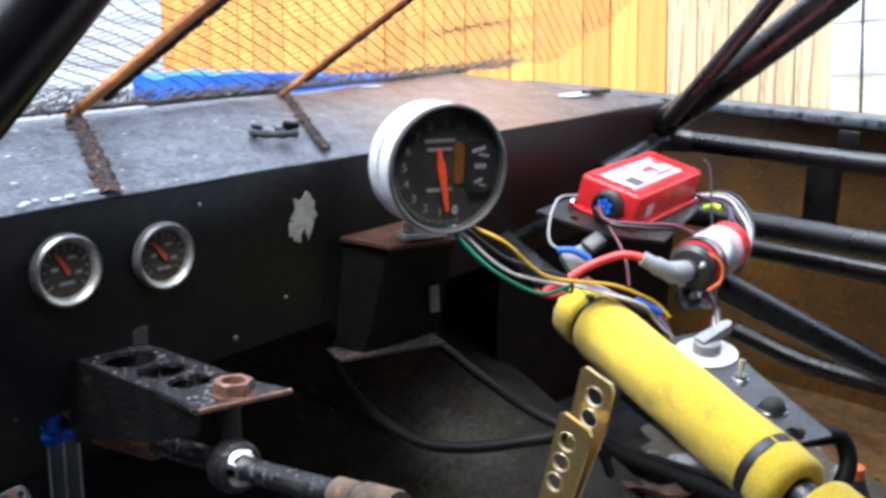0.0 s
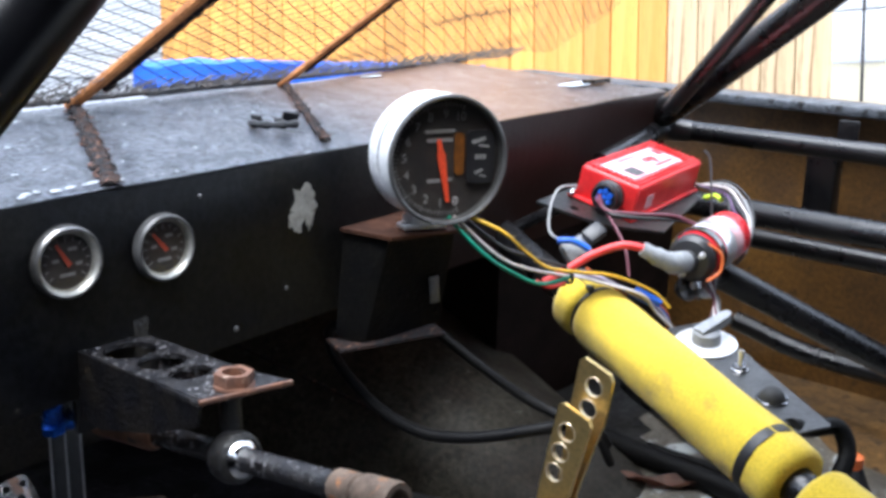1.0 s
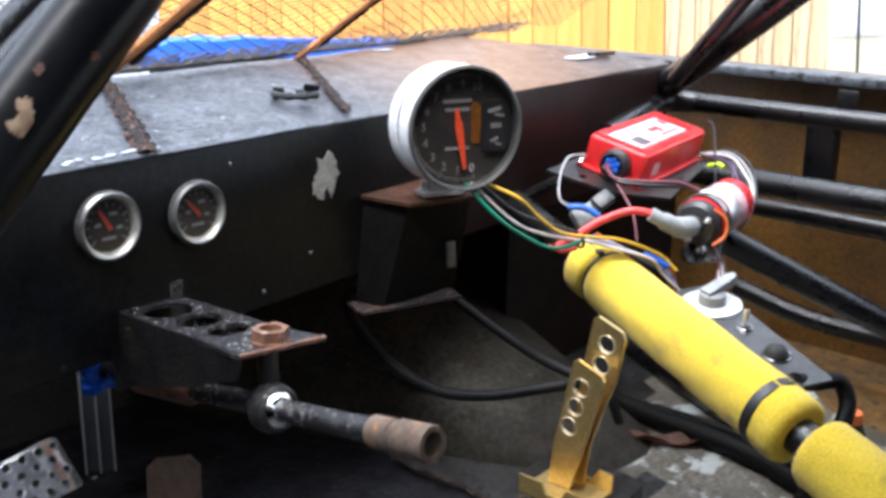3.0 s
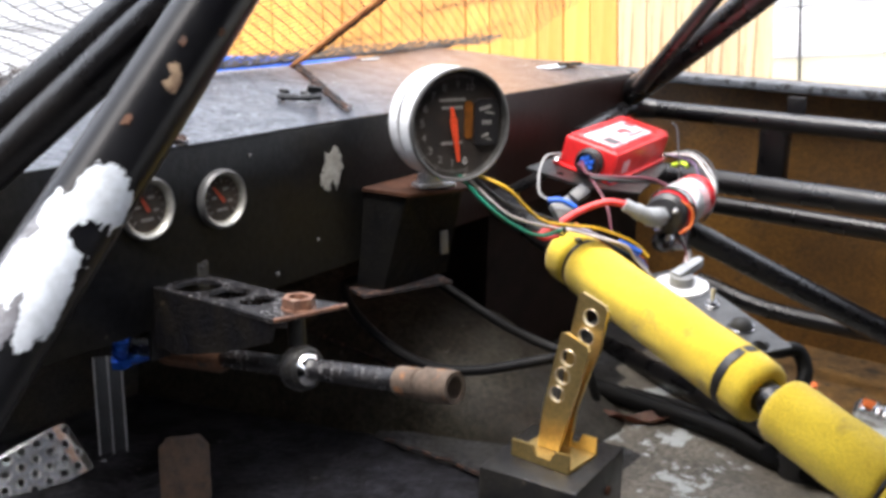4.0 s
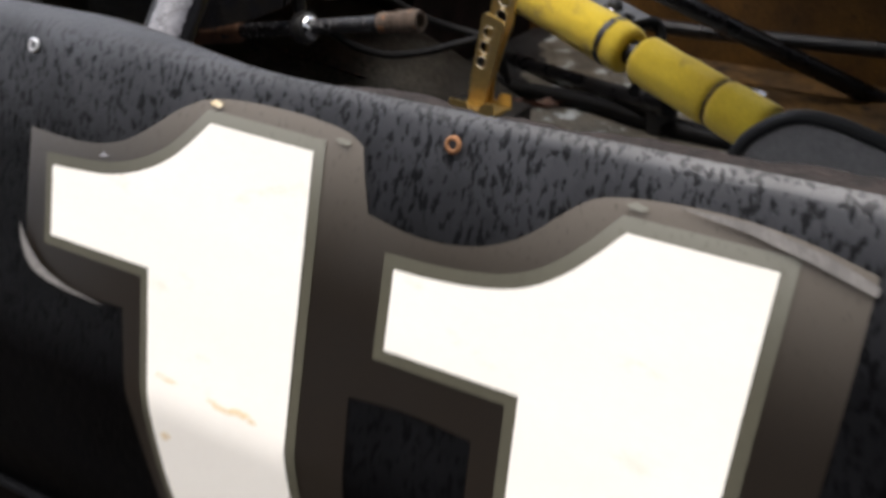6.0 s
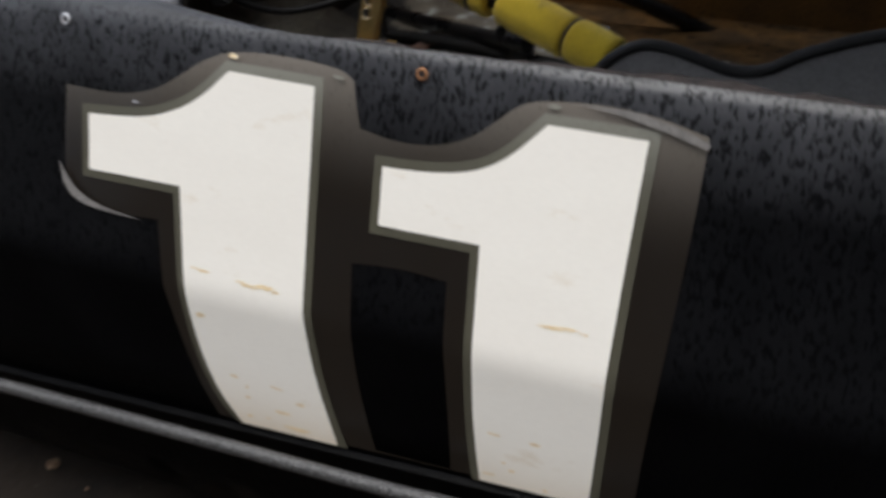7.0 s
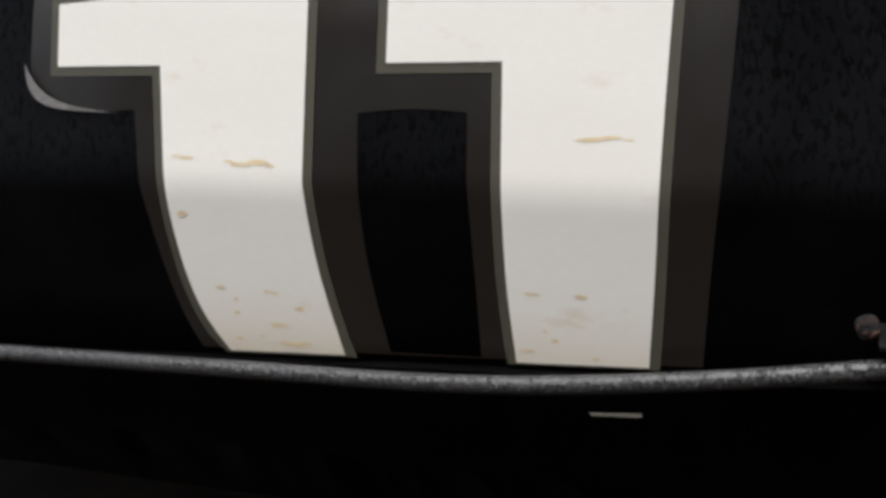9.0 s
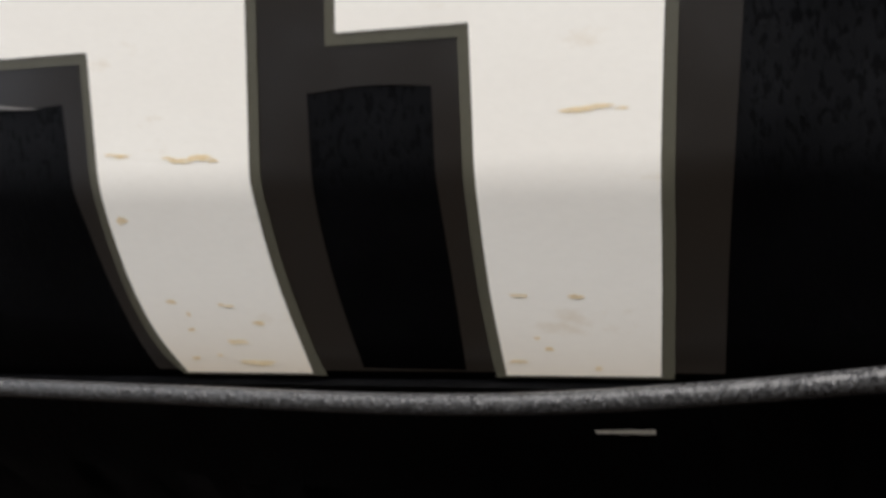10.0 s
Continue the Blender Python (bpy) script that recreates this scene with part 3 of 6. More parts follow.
part("rail", bm, M_BOARDPALE, fence)
# sheet added only so that the gaps between boards look dark
bm = B()
box(bm, (4.125, 3.82, 1.1), 0.006, 4.5, 2.1)
part("backing", bm, M_BLOCKER, fence, "dark sheet added behind the boards to darken the gaps")
bm = B()
box(bm, Matrix(), 0.022, 0.1365, 2.3, 0.003, 1)
board = bpy.data.meshes.new("board")
bm.to_mesh(board)
bm.free()
pale = board.copy()
board.materials.append(M_BOARD)
pale.materials.append(M_BOARDPALE)
rnd = random.Random(7)
for k in range(1, 33):
    y = 1.43 + 0.143 * k
    piece("board", board if y > 2.16 else pale, fence, basis=Matrix.Translation((4.10 + rnd.uniform(-0.006, 0.006), y, 1.15 + rnd.uniform(-0.01, 0.01))) @ pose(0, 0, 0, rnd.uniform(-0.25, 0.25), 0, 0))

house = thing("house", "white horizontally sided house above a cream block wall", "house", (7.6, 1, 0), kind="structure", frame_of=WORLD)
bm = B()
box(bm, (7.75, 0.0, 0.55), 0.3, 9.0, 1.1)
part("block_wall", bm, M_CREAM, house)
for k in range(12):
    bm = B()
    box(bm, pose(7.62, 0.0, 1.29 + 0.37 * k, 0, 1.6, 0), 0.05, 9.0, 0.372, 0.004)
    part("siding_board", bm, M_SIDING, house)
bm = B()
tube(bm, [(7.5, 2.585, 0), (7.5, 2.605, 1.5), (7.5, 2.65, 5.4)], 0.011, 10)
part("drainpipe", bm, M_BLACKPL, house, "thin black downpipe")

neighbour = thing("far_building", "pale sided building on a grey base beyond the fence", "building", (3, 11, 0), kind="structure", frame_of=WORLD)
bm = B()
box(bm, (3.6, 11.0, 0.6), 13.0, 0.3, 1.2, 0.02)
part("base_wall", bm, M_PALE, neighbour, "grey block base")
for k in range(13):
    bm = B()
    box(bm, pose(3.6, 10.86, 1.33 + 0.26 * k, -1.6, 0, 0), 13.0, 0.05, 0.262, 0.004)
    part("siding_board", bm, M_FARSIDE, neighbour)
bm = B()
box(bm, pose(3.6, 10.7, 4.75, 20, 0, 0), 13.4, 1.4, 0.08, 0.01)
part("roof", bm, M_PALE, neighbour)

# unseen wall, added to dim the door's light and reflections
light_blocker = thing("west_blocker", "unseen dark wall added to dim light on the door", "wall", (-2.6, 0, 0), kind="structure", frame_of=WORLD)
bm = B()
box(bm, (-2.7, -0.95, 1.20), 0.1, 8.1, 2.5, 0.01)
part("boards", bm, M_BLOCKER, light_blocker)

heap = thing("covered_stack", "dark stack under a creased bright blue tarpaulin", "tarpaulin", (2.9, 3.3, 0), frame_of=WORLD)
bm = B()
m = axes((2.965, 3.267, 0.495), (0, 0, 1), (0.90, -0.62, 0))
box(bm, m, 1.29, 0.55, 0.92, 0.01)
part("crate", bm, M_BLACKPL, heap)
bm = B()
bmesh.ops.create_grid(bm, x_segments=50, y_segments=26, size=0.5, matrix=Matrix.Diagonal((1.38, 0.80, 1, 1)))
for v in bm.verts:
    u, w = v.co.x, v.co.y
    over = max(0, abs(w) - 0.29)
    drop = over * (0.9 + 0.25 * math.sin(u * 5.0))
    z = 0.475 - drop + 0.018 * noise.noise(Vector((u * 6, w * 6, 1))) + 0.01 * noise.noise(Vector((u * 17, w * 15, 4))) - 0.03 * max(0, u)
    v.co = m @ Vector((u, max(-0.29, min(0.29, w)) + 0.02 * (1 if w > 0 else -1) * (over > 0), z))
part("sheet", bm, M_TARP, heap)

sapling = thing("bare_twig", "thin pale leafless twigs beside the house wall", "twig", (5.2, 1.0, 0), frame_of=WORLD)
for pts in (((5.2, 1.06, 0), (5.2, 1.03, 0.8), (5.2, 0.94, 1.35)), ((5.2, 1.04, 0.6), (5.2, 0.95, 1.0), (5.2, 0.86, 1.25)), ((5.2, 1.25, 0), (5.22, 1.27, 1.0), (5.2, 1.24, 1.18))):
    bm = B()
    tube(bm, spline(pts, 5), 0.006, 6)
    part("stem", bm, M_TWIG, sapling)

# ---- the car's shell ----
car = thing("race_car", "stripped black dirt-track race car, wet and rusty", "race car", (0.9, 0.3, 0.05))


def face_y(x):
    return 0.80 + 0.075 * (x - 0.5)


def top_z(x, y):
    return 0.565 + 0.13 * max(0, y - face_y(x)) + 0.02 * max(0.0, x - 1.1) * max(0, y - face_y(x)) / 0.25


# dash: a folded sheet, 2 mm thick
X0, X1 = 0.40, 1.67
bm = B()
nx = 40
cols = []
for i in range(nx + 1):
    x = X0 + (X1 - X0) * i / nx
    y = face_y(x)
    wob = 0.002 * noise.noise(Vector((x * 5, 0, 0)))
    cols.append([(x, y + 0.03, 0.388), (x, y, 0.390), (x, y + wob, 0.43), (x, y + wob, 0.50), (x, y, 0.560), (x, y + 0.002, 0.564), (x, y + 0.004, 0.5645)])
vs = [[bm.verts.new(p) for p in c] for c in cols]
for a, b in zip(vs, vs[1:]):
    for k in range(len(a) - 1):
        bm.faces.new((a[k], b[k], b[k + 1], a[k + 1]))
bmesh.ops.solidify(bm, geom=bm.faces[:], thickness=0.002)
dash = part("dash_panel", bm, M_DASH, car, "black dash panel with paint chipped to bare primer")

bm = B()
rows = []
for i in range(nx + 1):
    x = X0 + (X1 - X0) * i / nx
    front = min(1.075 + 0.085 * (x - 0.7), 1.135) if x < 1.42 else 1.135 - (x - 1.42) * 1.02
    front = max(front, face_y(x) + 0.02)
    row = []
    for j in range(15):
        y = face_y(x) + 0.002 + (front - face_y(x)) * j / 14
        row.append(bm.verts.new((x, y, top_z(x, y) + 0.0025 * noise.noise(Vector((x * 7, y * 9, 2))))))
    rows.append(row)
for a, b in zip(rows, rows[1:]):
    for k in range(14):
        bm.faces.new((a[k], b[k], b[k + 1], a[k + 1]))
bmesh.ops.solidify(bm, geom=bm.faces[:], thickness=0.002)
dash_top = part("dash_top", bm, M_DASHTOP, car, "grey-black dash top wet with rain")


def flake(parent, name, centre, n, size, mat, seed, stretch=(1, 1), thick=0.0012, rough=0.35, x=(1, 0, 0), label=""):
    """An irregular thin flake lying on a surface."""
    r = random.Random(seed)
    k = 18
    pts = []
    for i in range(k):
        d = size * (1 + rough * (r.random() * 2 - 1))
        pts.append((d * stretch[0] * math.cos(2 * math.pi * i / k), d * stretch[1] * math.sin(2 * math.pi * i / k)))
    return part(name, plate(B(), pts, [], thick, axes(centre, n, x)), mat, parent, label, smooth=False)


flake(dash, "paint_chip", (0.833, face_y(0.833) - 0.0005, 0.519), (0, -1, 0), 0.016, M_CHIP, 3, (0.95, 1.1))
flake(dash, "paint_chip", (0.823, face_y(0.823) - 0.0006, 0.500), (0, -1, 0), 0.010, M_CHIP, 5, (0.9, 1.4))
flake(dash, "paint_chip", (0.840, face_y(0.84) - 0.0007, 0.500), (0, -1, 0), 0.007, M_CHIP, 8, (0.8, 1.7))
flake(dash_top, "paint_chip", (1.51, 0.965, top_z(1.51, 0.965) + 0.0005), (0, 0, 1), 0.022, M_PAINTCHIP, 6, (1.6, 0.9))
flake(dash_top, "paint_chip", (1.20, 1.10, top_z(1.2, 1.1) + 0.0005), (0, 0, 1), 0.012, M_PAINTCHIP, 9, (1.8, 0.7))
rnd = random.Random(12)
for k in range(40):
    x = rnd.uniform(0.55, 1.5)
    y = face_y(x) + rnd.uniform(0.01, 0.22)
    flake(dash_top, "water_spot", (x, y, top_z(x, y) + 0.0015), (0, 0, 1), rnd.uniform(0.0008, 0.0026), M_PAINTCHIP, k, (1, 1), 0.0006)
for k in range(9):
    x = 0.53 + 0.012 * k + rnd.uniform(-0.005, 0.005)
    flake(dash_top, "water_spot", (x, face_y(x) + rnd.uniform(0.006, 0.02), 0.5685), (0, 0, 1), rnd.uniform(0.0018, 0.004), M_PAINTCHIP, 40 + k, (1.2, 0.8), 0.001)


def strip(a, b, w, parent, seed):
    """A crusty rusted weld seam across the dash top: a lumpy ridge with loose flakes at its sides."""
    r = random.Random(seed)
    a, b = Vector(a), Vector(b)
    bm = B()
    side = (b - a).cross(Vector((0, 0, 1))).normalized()
    rows = []
    for i in range(71):
        p = a.lerp(b, i / 70)
        ww = w * (0.65 + 0.7 * r.random())
        rows.append([bm.verts.new(p + side * (ww * (k / 3 - 1)) + Vector((0, 0, (0.0034 if 0 < k < 6 else 0.0006) + 0.0032 * r.random()))) for k in range(7)])
    for p, q in zip(rows, rows[1:]):
        for k in range(6):
            bm.faces.new((p[k], p[k + 1], q[k + 1], q[k]))
    seam = part("weld_seam", bm, M_SEAM, parent, "crusty rust-brown seam", smooth=False)
    for k in range(16):
        p = a.lerp(b, r.random()) + side * (w * r.choice((-1, 1)) * r.uniform(0.9, 1.35)) + Vector((0, 0, 0.0012))
        flake(seam, "rust_flake", p, (0, 0, 1), r.uniform(0.0015, 0.004), M_NUT if k % 3 else M_SEAM, seed * 50 + k, (1.0, 1.3), 0.001)
    return seam


strip((0.72, 1.062, top_z(0.72, 1.062)), (0.612, 0.812, 0.566), 0.0080, dash_top, 1)
strip((1.035, 1.095, top_z(1.035, 1.095)), (0.893, 0.857, 0.569), 0.0052, dash_top, 2)

# the firewall and panels behind and below
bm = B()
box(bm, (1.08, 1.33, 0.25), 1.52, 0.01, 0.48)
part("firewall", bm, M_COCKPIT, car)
# added out of sight to keep front light from under the dash
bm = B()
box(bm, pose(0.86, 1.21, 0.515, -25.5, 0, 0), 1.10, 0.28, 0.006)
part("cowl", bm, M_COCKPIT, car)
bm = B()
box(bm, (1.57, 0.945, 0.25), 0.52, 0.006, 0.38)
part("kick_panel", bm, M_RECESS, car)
# added panel, stops light leaking past the kick panel
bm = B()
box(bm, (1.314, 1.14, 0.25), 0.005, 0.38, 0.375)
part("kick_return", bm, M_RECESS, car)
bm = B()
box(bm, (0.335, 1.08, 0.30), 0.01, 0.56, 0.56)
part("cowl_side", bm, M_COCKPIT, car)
bm = B()
box(bm, (0.90, 0.35, 0.062), 1.78, 2.0, 0.012)
floor = part("floor_pan", bm, M_FLOOR, car, "wet black floor pan")
bm = B()
bmesh.ops.create_grid(bm, x_segments=24, y_segments=40, size=0.5)
for v in bm.verts:
    u, w = v.co.x + 0.5, v.co.y + 0.5
    y = -0.6 + 1.53 * w
    near = 1.02 + 0.020 * noise.noise(Vector((w * 16, 1, 0))) + 0.010 * noise.noise(Vector((w * 45, 2, 0)))
    far = 1.35 + 0.17 * (y + 0.6) + 0.9 * max(0, y - 0.5)
    v.co = Vector((near + (far - near) * u, y, 0.082 - 0.010 * (u < 0.01) + 0.012 * u * u + 0.004 * noise.noise(Vector((u * 5, w * 7, 0)))))
dark = [f for f in bm.faces if f.calc_center_median().y > 0.60 + 0.04 * noise.noise(f.calc_center_median() * 14) and f.calc_center_median().x < 1.22 + 0.9 * max(0, f.calc_center_median().y - 0.66) * 3 + 0.05 * noise.noise(f.calc_center_median() * 17)]
bm2 = B()
for f in dark:
    bm2.faces.new([bm2.verts.new(v.co) for v in f.verts])
bmesh.ops.remove_doubles(bm2, verts=bm2.verts[:], dist=1e-5)
bmesh.ops.delete(bm, geom=dark, context="FACES")
part("floor_side", bm, M_PAINTFLOOR, car, "far floor in flaking grey paint")
part("floor_front", bm2, M_WETSHEET, car, "wet grey-black floor sheet with dark blisters")
bm = B()
rim = []
for k in range(60):
    w = 0.55 + 0.43 * k / 59
    near = 1.02 + 0.020 * noise.noise(Vector((w * 16, 1, 0))) + 0.010 * noise.noise(Vector((w * 45, 2, 0)))
    rim.append((near - 0.002, -0.6 + 1.53 * w, 0.078 + 0.003 * noise.noise(Vector((w * 90, 3, 0)))))
tube(bm, rim, [0.003 + 0.0025 * abs(noise.noise(Vector((k * 0.7, 4, 0)))) for k in range(60)], 7)
part("torn_edge", bm, M_SEAM, car, "rusty torn edge of the floor sheet")
bm = B()
bmesh.ops.create_grid(bm, x_segments=24, y_segments=40, size=0.5)
for v in bm.verts:
    u, w = v.co.x + 0.5, v.co.y + 0.5
    v.co = Vector((1.30 + 0.53 * u, -0.75 + 1.62 * w, 0.073 + 0.012 * max(0, u - 0.8) + 0.003 * noise.noise(Vector((u * 6, w * 9, 4)))))
part("floor_outer", bm, M_FLOORBROWN, car, "rust-brown floor along the far body side")
# unseen roof and rear panel, added to cut the light inside
bm = B()
box(bm, (0.90, -0.22, 0.985), 1.55, 1.32, 0.006)
part("roof", bm, M_DASH, car, "black roof panel out of view, shading the cockpit")
bm = B()
box(bm, (0.95, -0.80, 0.50), 1.70, 0.006, 0.92)
part("rear_bulkhead", bm, M_DASH, car, "black panel out of view, shading the cockpit rear")

# tunnel: a half round swelling to the nose
bm = B()
rows = []
for i in range(17):
    y = 0.62 + 0.74 * i / 16
    w, h = 0.04 + 0.27 * (i / 16) ** 0.7, 0.004 + 0.296 * (i / 16) ** 0.9
    row = []
    for k in range(13):
        a = math.pi * k / 12
        row.append(bm.verts.new((1.19 + 0.05 * (1 - i / 16) - w * math.cos(a), y, 0.066 + h * math.sin(a) ** 0.8 + 0.004 * noise.noise(Vector((k, y * 8, 0))))))
    rows.append(row)
for a, b in zip(rows, rows[1:]):
    for k in range(12):
        bm.faces.new((a[k], a[k + 1], b[k + 1], b[k]))
bm.faces.new(rows[0])
part("tunnel", bm, M_TUNNEL, car, "dull olive-black transmission tunnel")
bm = B()
seam = []
for i in range(40):
    f = (6 + 10 * i / 39) / 16
    w, h = 0.04 + 0.27 * f ** 0.7, 0.004 + 0.296 * f ** 0.9
    a = math.radians(38)
    seam.append((1.19 + 0.05 * (1 - f) - w * math.cos(a), 0.62 + 0.74 * f, 0.070 + h * math.sin(a) ** 0.8 + 0.003 * noise.noise(Vector((i * 0.5, 0, 8)))))
tube(bm, seam, [0.0022 + 0.0024 * abs(noise.noise(Vector((i * 0.6, 1, 8)))) for i in range(40)], 7)
part("tunnel_seam", bm, M_SEAM, car, "rusty seam along the tunnel")

# far side
bm = B()
box(bm, (1.83, 0.28, 0.29), 0.006, 2.16, 0.53)
part("side_panel", bm, M_BROWN, car, "rust-brown inner face of the far body side")
bm = B()
box(bm, (1.80, 0.25, 0.552), 0.085, 2.1, 0.016, 0.004)
part("side_sill", bm, M_WETSILL, car, "black folded top edge beaded with water")
bm = B()
box(bm, (1.835, 0.25, 0.535), 0.012, 2.1, 0.05)
part("side_lip", bm, M_BROWN, car)


def bar(name, pts, r, mat=M_TUBE, label="", n=5):
    return part(name, tube(B(), spline(pts, n) if len(pts) > 2 else pts, r, 16), mat, car, label)


bar("roll_bar", [(1.69, 0.86, 0.502), (1.69, 0.3, 0.504), (1.70, -0.75, 0.505)], 0.016)
bar("roll_bar", [(1.44, 0.86, 0.475), (1.56, 0.87, 0.492), (1.66, 0.89, 0.502), (1.69, 0.85, 0.502)], 0.018)
bar("roll_bar", [(1.60, 0.80, 0.405), (1.585, 0.3, 0.410), (1.57, -0.75, 0.42)], 0.020)
bar("roll_bar", [(1.66, 0.80, 0.352), (1.65, 0.3, 0.354), (1.65, -0.75, 0.36)], 0.016)
bar("roll_bar", [(1.34, 0.645, 0.392), (1.538, 0.37, 0.228), (1.80, 0.01, 0.02)], 0.019)
bar("roll_bar", [(1.69, 0.74, 0.200), (1.70, 0.56, 0.168), (1.70, 0.10, 0.182)], 0.016)
bar("roll_bar", [(1.561, 0.855, 0.085), (1.372, 0.559, 0.118), (1.25, 0.37, 0.145)], 0.017)
bar("roll_bar", [(1.61, 0.395, 0.415), (1.70, 0.362, 0.503)], 0.016, M_BAREPOST, "bare grey diagonal brace")
bm = B()
box(bm, (1.735, 0.64, 0.43), 0.03, 0.05, 0.15, 0.006)
part("upright", bm, M_TUBE, car)
bm = B()
box(bm, (1.708, 0.60, 0.527), 0.005, 0.032, 0.036, 0.002)
part("tab", bm, M_SOOT, car, "sooty welded tab")
SECOND = [(1.545, 0.811, 0.553), (1.512, 0.756, 0.604), (1.426, 0.614, 0.735), (1.285, 0.381, 0.95)]
bar("windscreen_pillar", [(1.69, 0.93, 0.51), (1.616, 0.828, 0.562), (1.45, 0.55, 0.737), (1.22, 0.20, 0.96)], 0.0235)
bar("windscreen_pillar", SECOND, 0.012, M_TUBE)

# near side pillar with its chipped paint
P0, P1 = Vector((0.035, 0.329, 0.457)), Vector((0.515, 0.481, 0.856))
post = bar("door_pillar", [P0, P1], 0.0184, M_POST, "black pillar with paint chipped to pale grey", 1)
bar("vent_bar", [(0.215, 0.838, 0.495), (0.276, 0.778, 0.558), (0.341, 0.718, 0.601), (0.402, 0.500, 0.745)], 0.0150)
bar("vent_bar", [(0.205, 0.832, 0.463), (0.268, 0.772, 0.525), (0.335, 0.712, 0.569), (0.392, 0.520, 0.715)], 0.0150)


def worn(name, t0, t1, a0, a1, blobs, holes, mat, seed, wild, label="", lift=0.0190):
    """A thin curved flake on the pillar: soft blobs given by place along it, angle and half sizes, with ragged edges."""
    d = (P1 - P0).normalized()
    u = d.cross(Vector((0, 0, 1))).normalized()
    w = u.cross(d)
    nt, na = max(12, int((t1 - t0) / 0.0018)), max(8, int((a1 - a0) / 2.6))

    def inside(t, a):
        best = max(1 - math.hypot((t - c[0]) / c[2], (a - c[1]) / c[3]) for c in blobs)
        for c in holes:
            best = min(best, math.hypot((t - c[0]) / c[2], (a - c[1]) / c[3]) - 1)
        q = Vector((t * 60, a * 0.06, seed))
        return best + wild * (noise.noise(q) + 0.6 * noise.noise(q * 2.3) + 0.4 * noise.noise(q * 5.1)) > 0

    bm = B()
    grid = {}

    def vert(i, k):
        if (i, k) not in grid:
            a = radians(a0 + (a1 - a0) * k / na)
            grid[i, k] = bm.verts.new(P0.lerp(P1, t0 + (t1 - t0) * i / nt) + (u * math.cos(a) + w * math.sin(a)) * lift)
        return grid[i, k]

    for i in range(nt):
        for k in range(na):
            if inside(t0 + (t1 - t0) * (i + 0.5) / nt, a0 + (a1 - a0) * (k + 0.5) / na):
                bm.faces.new((vert(i, k), vert(i, k + 1), vert(i + 1, k + 1), vert(i + 1, k)))
    return part(name, bm, mat, post, label)


worn("bare_paint", -0.02, 0.42, 30, 110, [(0.18, 70, 0.30, 36), (0.33, 80, 0.10, 26)], [], M_BAREPOST, 1, 0.10, "worn grey primer streak")
worn("bare_paint", 0.30, 0.48, -25, 105, [(0.437, 28, 0.022, 44), (0.412, 62, 0.030, 30), (0.378, 48, 0.034, 42), (0.345, 22, 0.028, 26), (0.355, 70, 0.018, 22)],
     [(0.401, 22, 0.009, 24), (0.434, 78, 0.012, 9)], M_PAINTCHIP, 2, 0.30, "pale flaked paint", 0.0193)
worn("rust_spot", 0.51, 0.58, -5, 75, [(0.544, 35, 0.010, 14), (0.552, 42, 0.006, 8)], [], M_TAN, 4, 0.75, "tan spot of bare rusty metal")
for t, a, rt, ra, s in ((0.579, 54, 0.004, 6, 5), (0.495, 60, 0.005, 7, 6), (0.61, 13, 0.004, 6, 7)):
    worn("rust_spot", t - 0.03, t + 0.03, a - 40, a + 40, [(t, a, rt, ra)], [], M_RUST, s, 0.7, "dull brown rust spot")

# windscreen rods and netting
ROD = Vector((0.43, -0.66, 0.61)).normalized()
screen = thing("windscreen_net", "rusty wire netting on two orange rods over the dash", "wire net", (1.0, 1.09, 0.6))
for x, y in ((0.722, 1.066), (1.030, 1.090)):
    p = Vector((x, y, 0.603))
    r = 0.0062 if x < 0.9 else 0.0042
    part("rod", tube(B(), [p - ROD * 0.01, p + ROD * 0.55], r, 10), M_ROD, screen, "rusted orange steel rod")
    # dark tube holds both the rolled mesh and the rod's shaded side
    q = p + Vector((0.0115, -0.004, 0)) * (r / 0.0062)
    part("rolled_edge", tube(B(), [q + ROD * (0.025 + 0.0105 * k) + Vector((0.001 * math.sin(k * 2.1), 0, 0)) for k in range(50)], [r * (0.8 + 0.2 * (k % 2)) for k in range(50)], 8), M_SEAM, screen, "dark tube of rolled mesh and the rod's shaded side")
bm = B()
rnd = random.Random(5)
base0, base1 = Vector((0.50, 1.045, 0.605)), Vector((1.46, 1.145, 0.607))
nu, nv, step = 102, 62, 0.0150
across = (base1 - base0).normalized()


def net_at(i, j):
    p = base0 + across * ((i - 19) * step) + ROD * (j * step * 0.46)
    sag = 0.02 * noise.noise(Vector((i * 0.06, j * 0.08, 3)))
    return p + Vector((0, 0.6, 0.8)) * sag


for i in range(nu):
    for j in range(nv):
        if (i + j) % 2:
            continue
        for di in (-1, 1):
            if 0 <= i + di <= nu:
                a, b = net_at(i, j), net_at(i + di, j + 1)
                s = Vector((0.00050, 0, 0.00050))
                q = Vector((0, 0.00050, -0.0004))
                vs = [bm.verts.new(p) for p in (a + s, a - s, b - s, b + s)]
                bm.faces.new(vs)
                ws = [bm.verts.new(p) for p in (a + q, a - q, b - q, b + q)]
                bm.faces.new(ws)
tagged(part("netting", bm, M_WIRE, screen, "fine diamond wire mesh", smooth=False), kind="stuff")
bm = B()
rnd = random.Random(6)
for i in range(-40, 190):
    a = base0 + across * (i * 0.0058) + Vector((0, 0, rnd.uniform(-0.004, 0.002)))
    for k in (-1, 1):
        b = a + across * (0.012 * k + rnd.uniform(-0.004, 0.004)) + ROD * rnd.uniform(0.018, 0.032) + Vector((0, rnd.uniform(-0.004, 0.004), 0))
        tube(bm, [a, b], 0.0007, 3, cap=False)
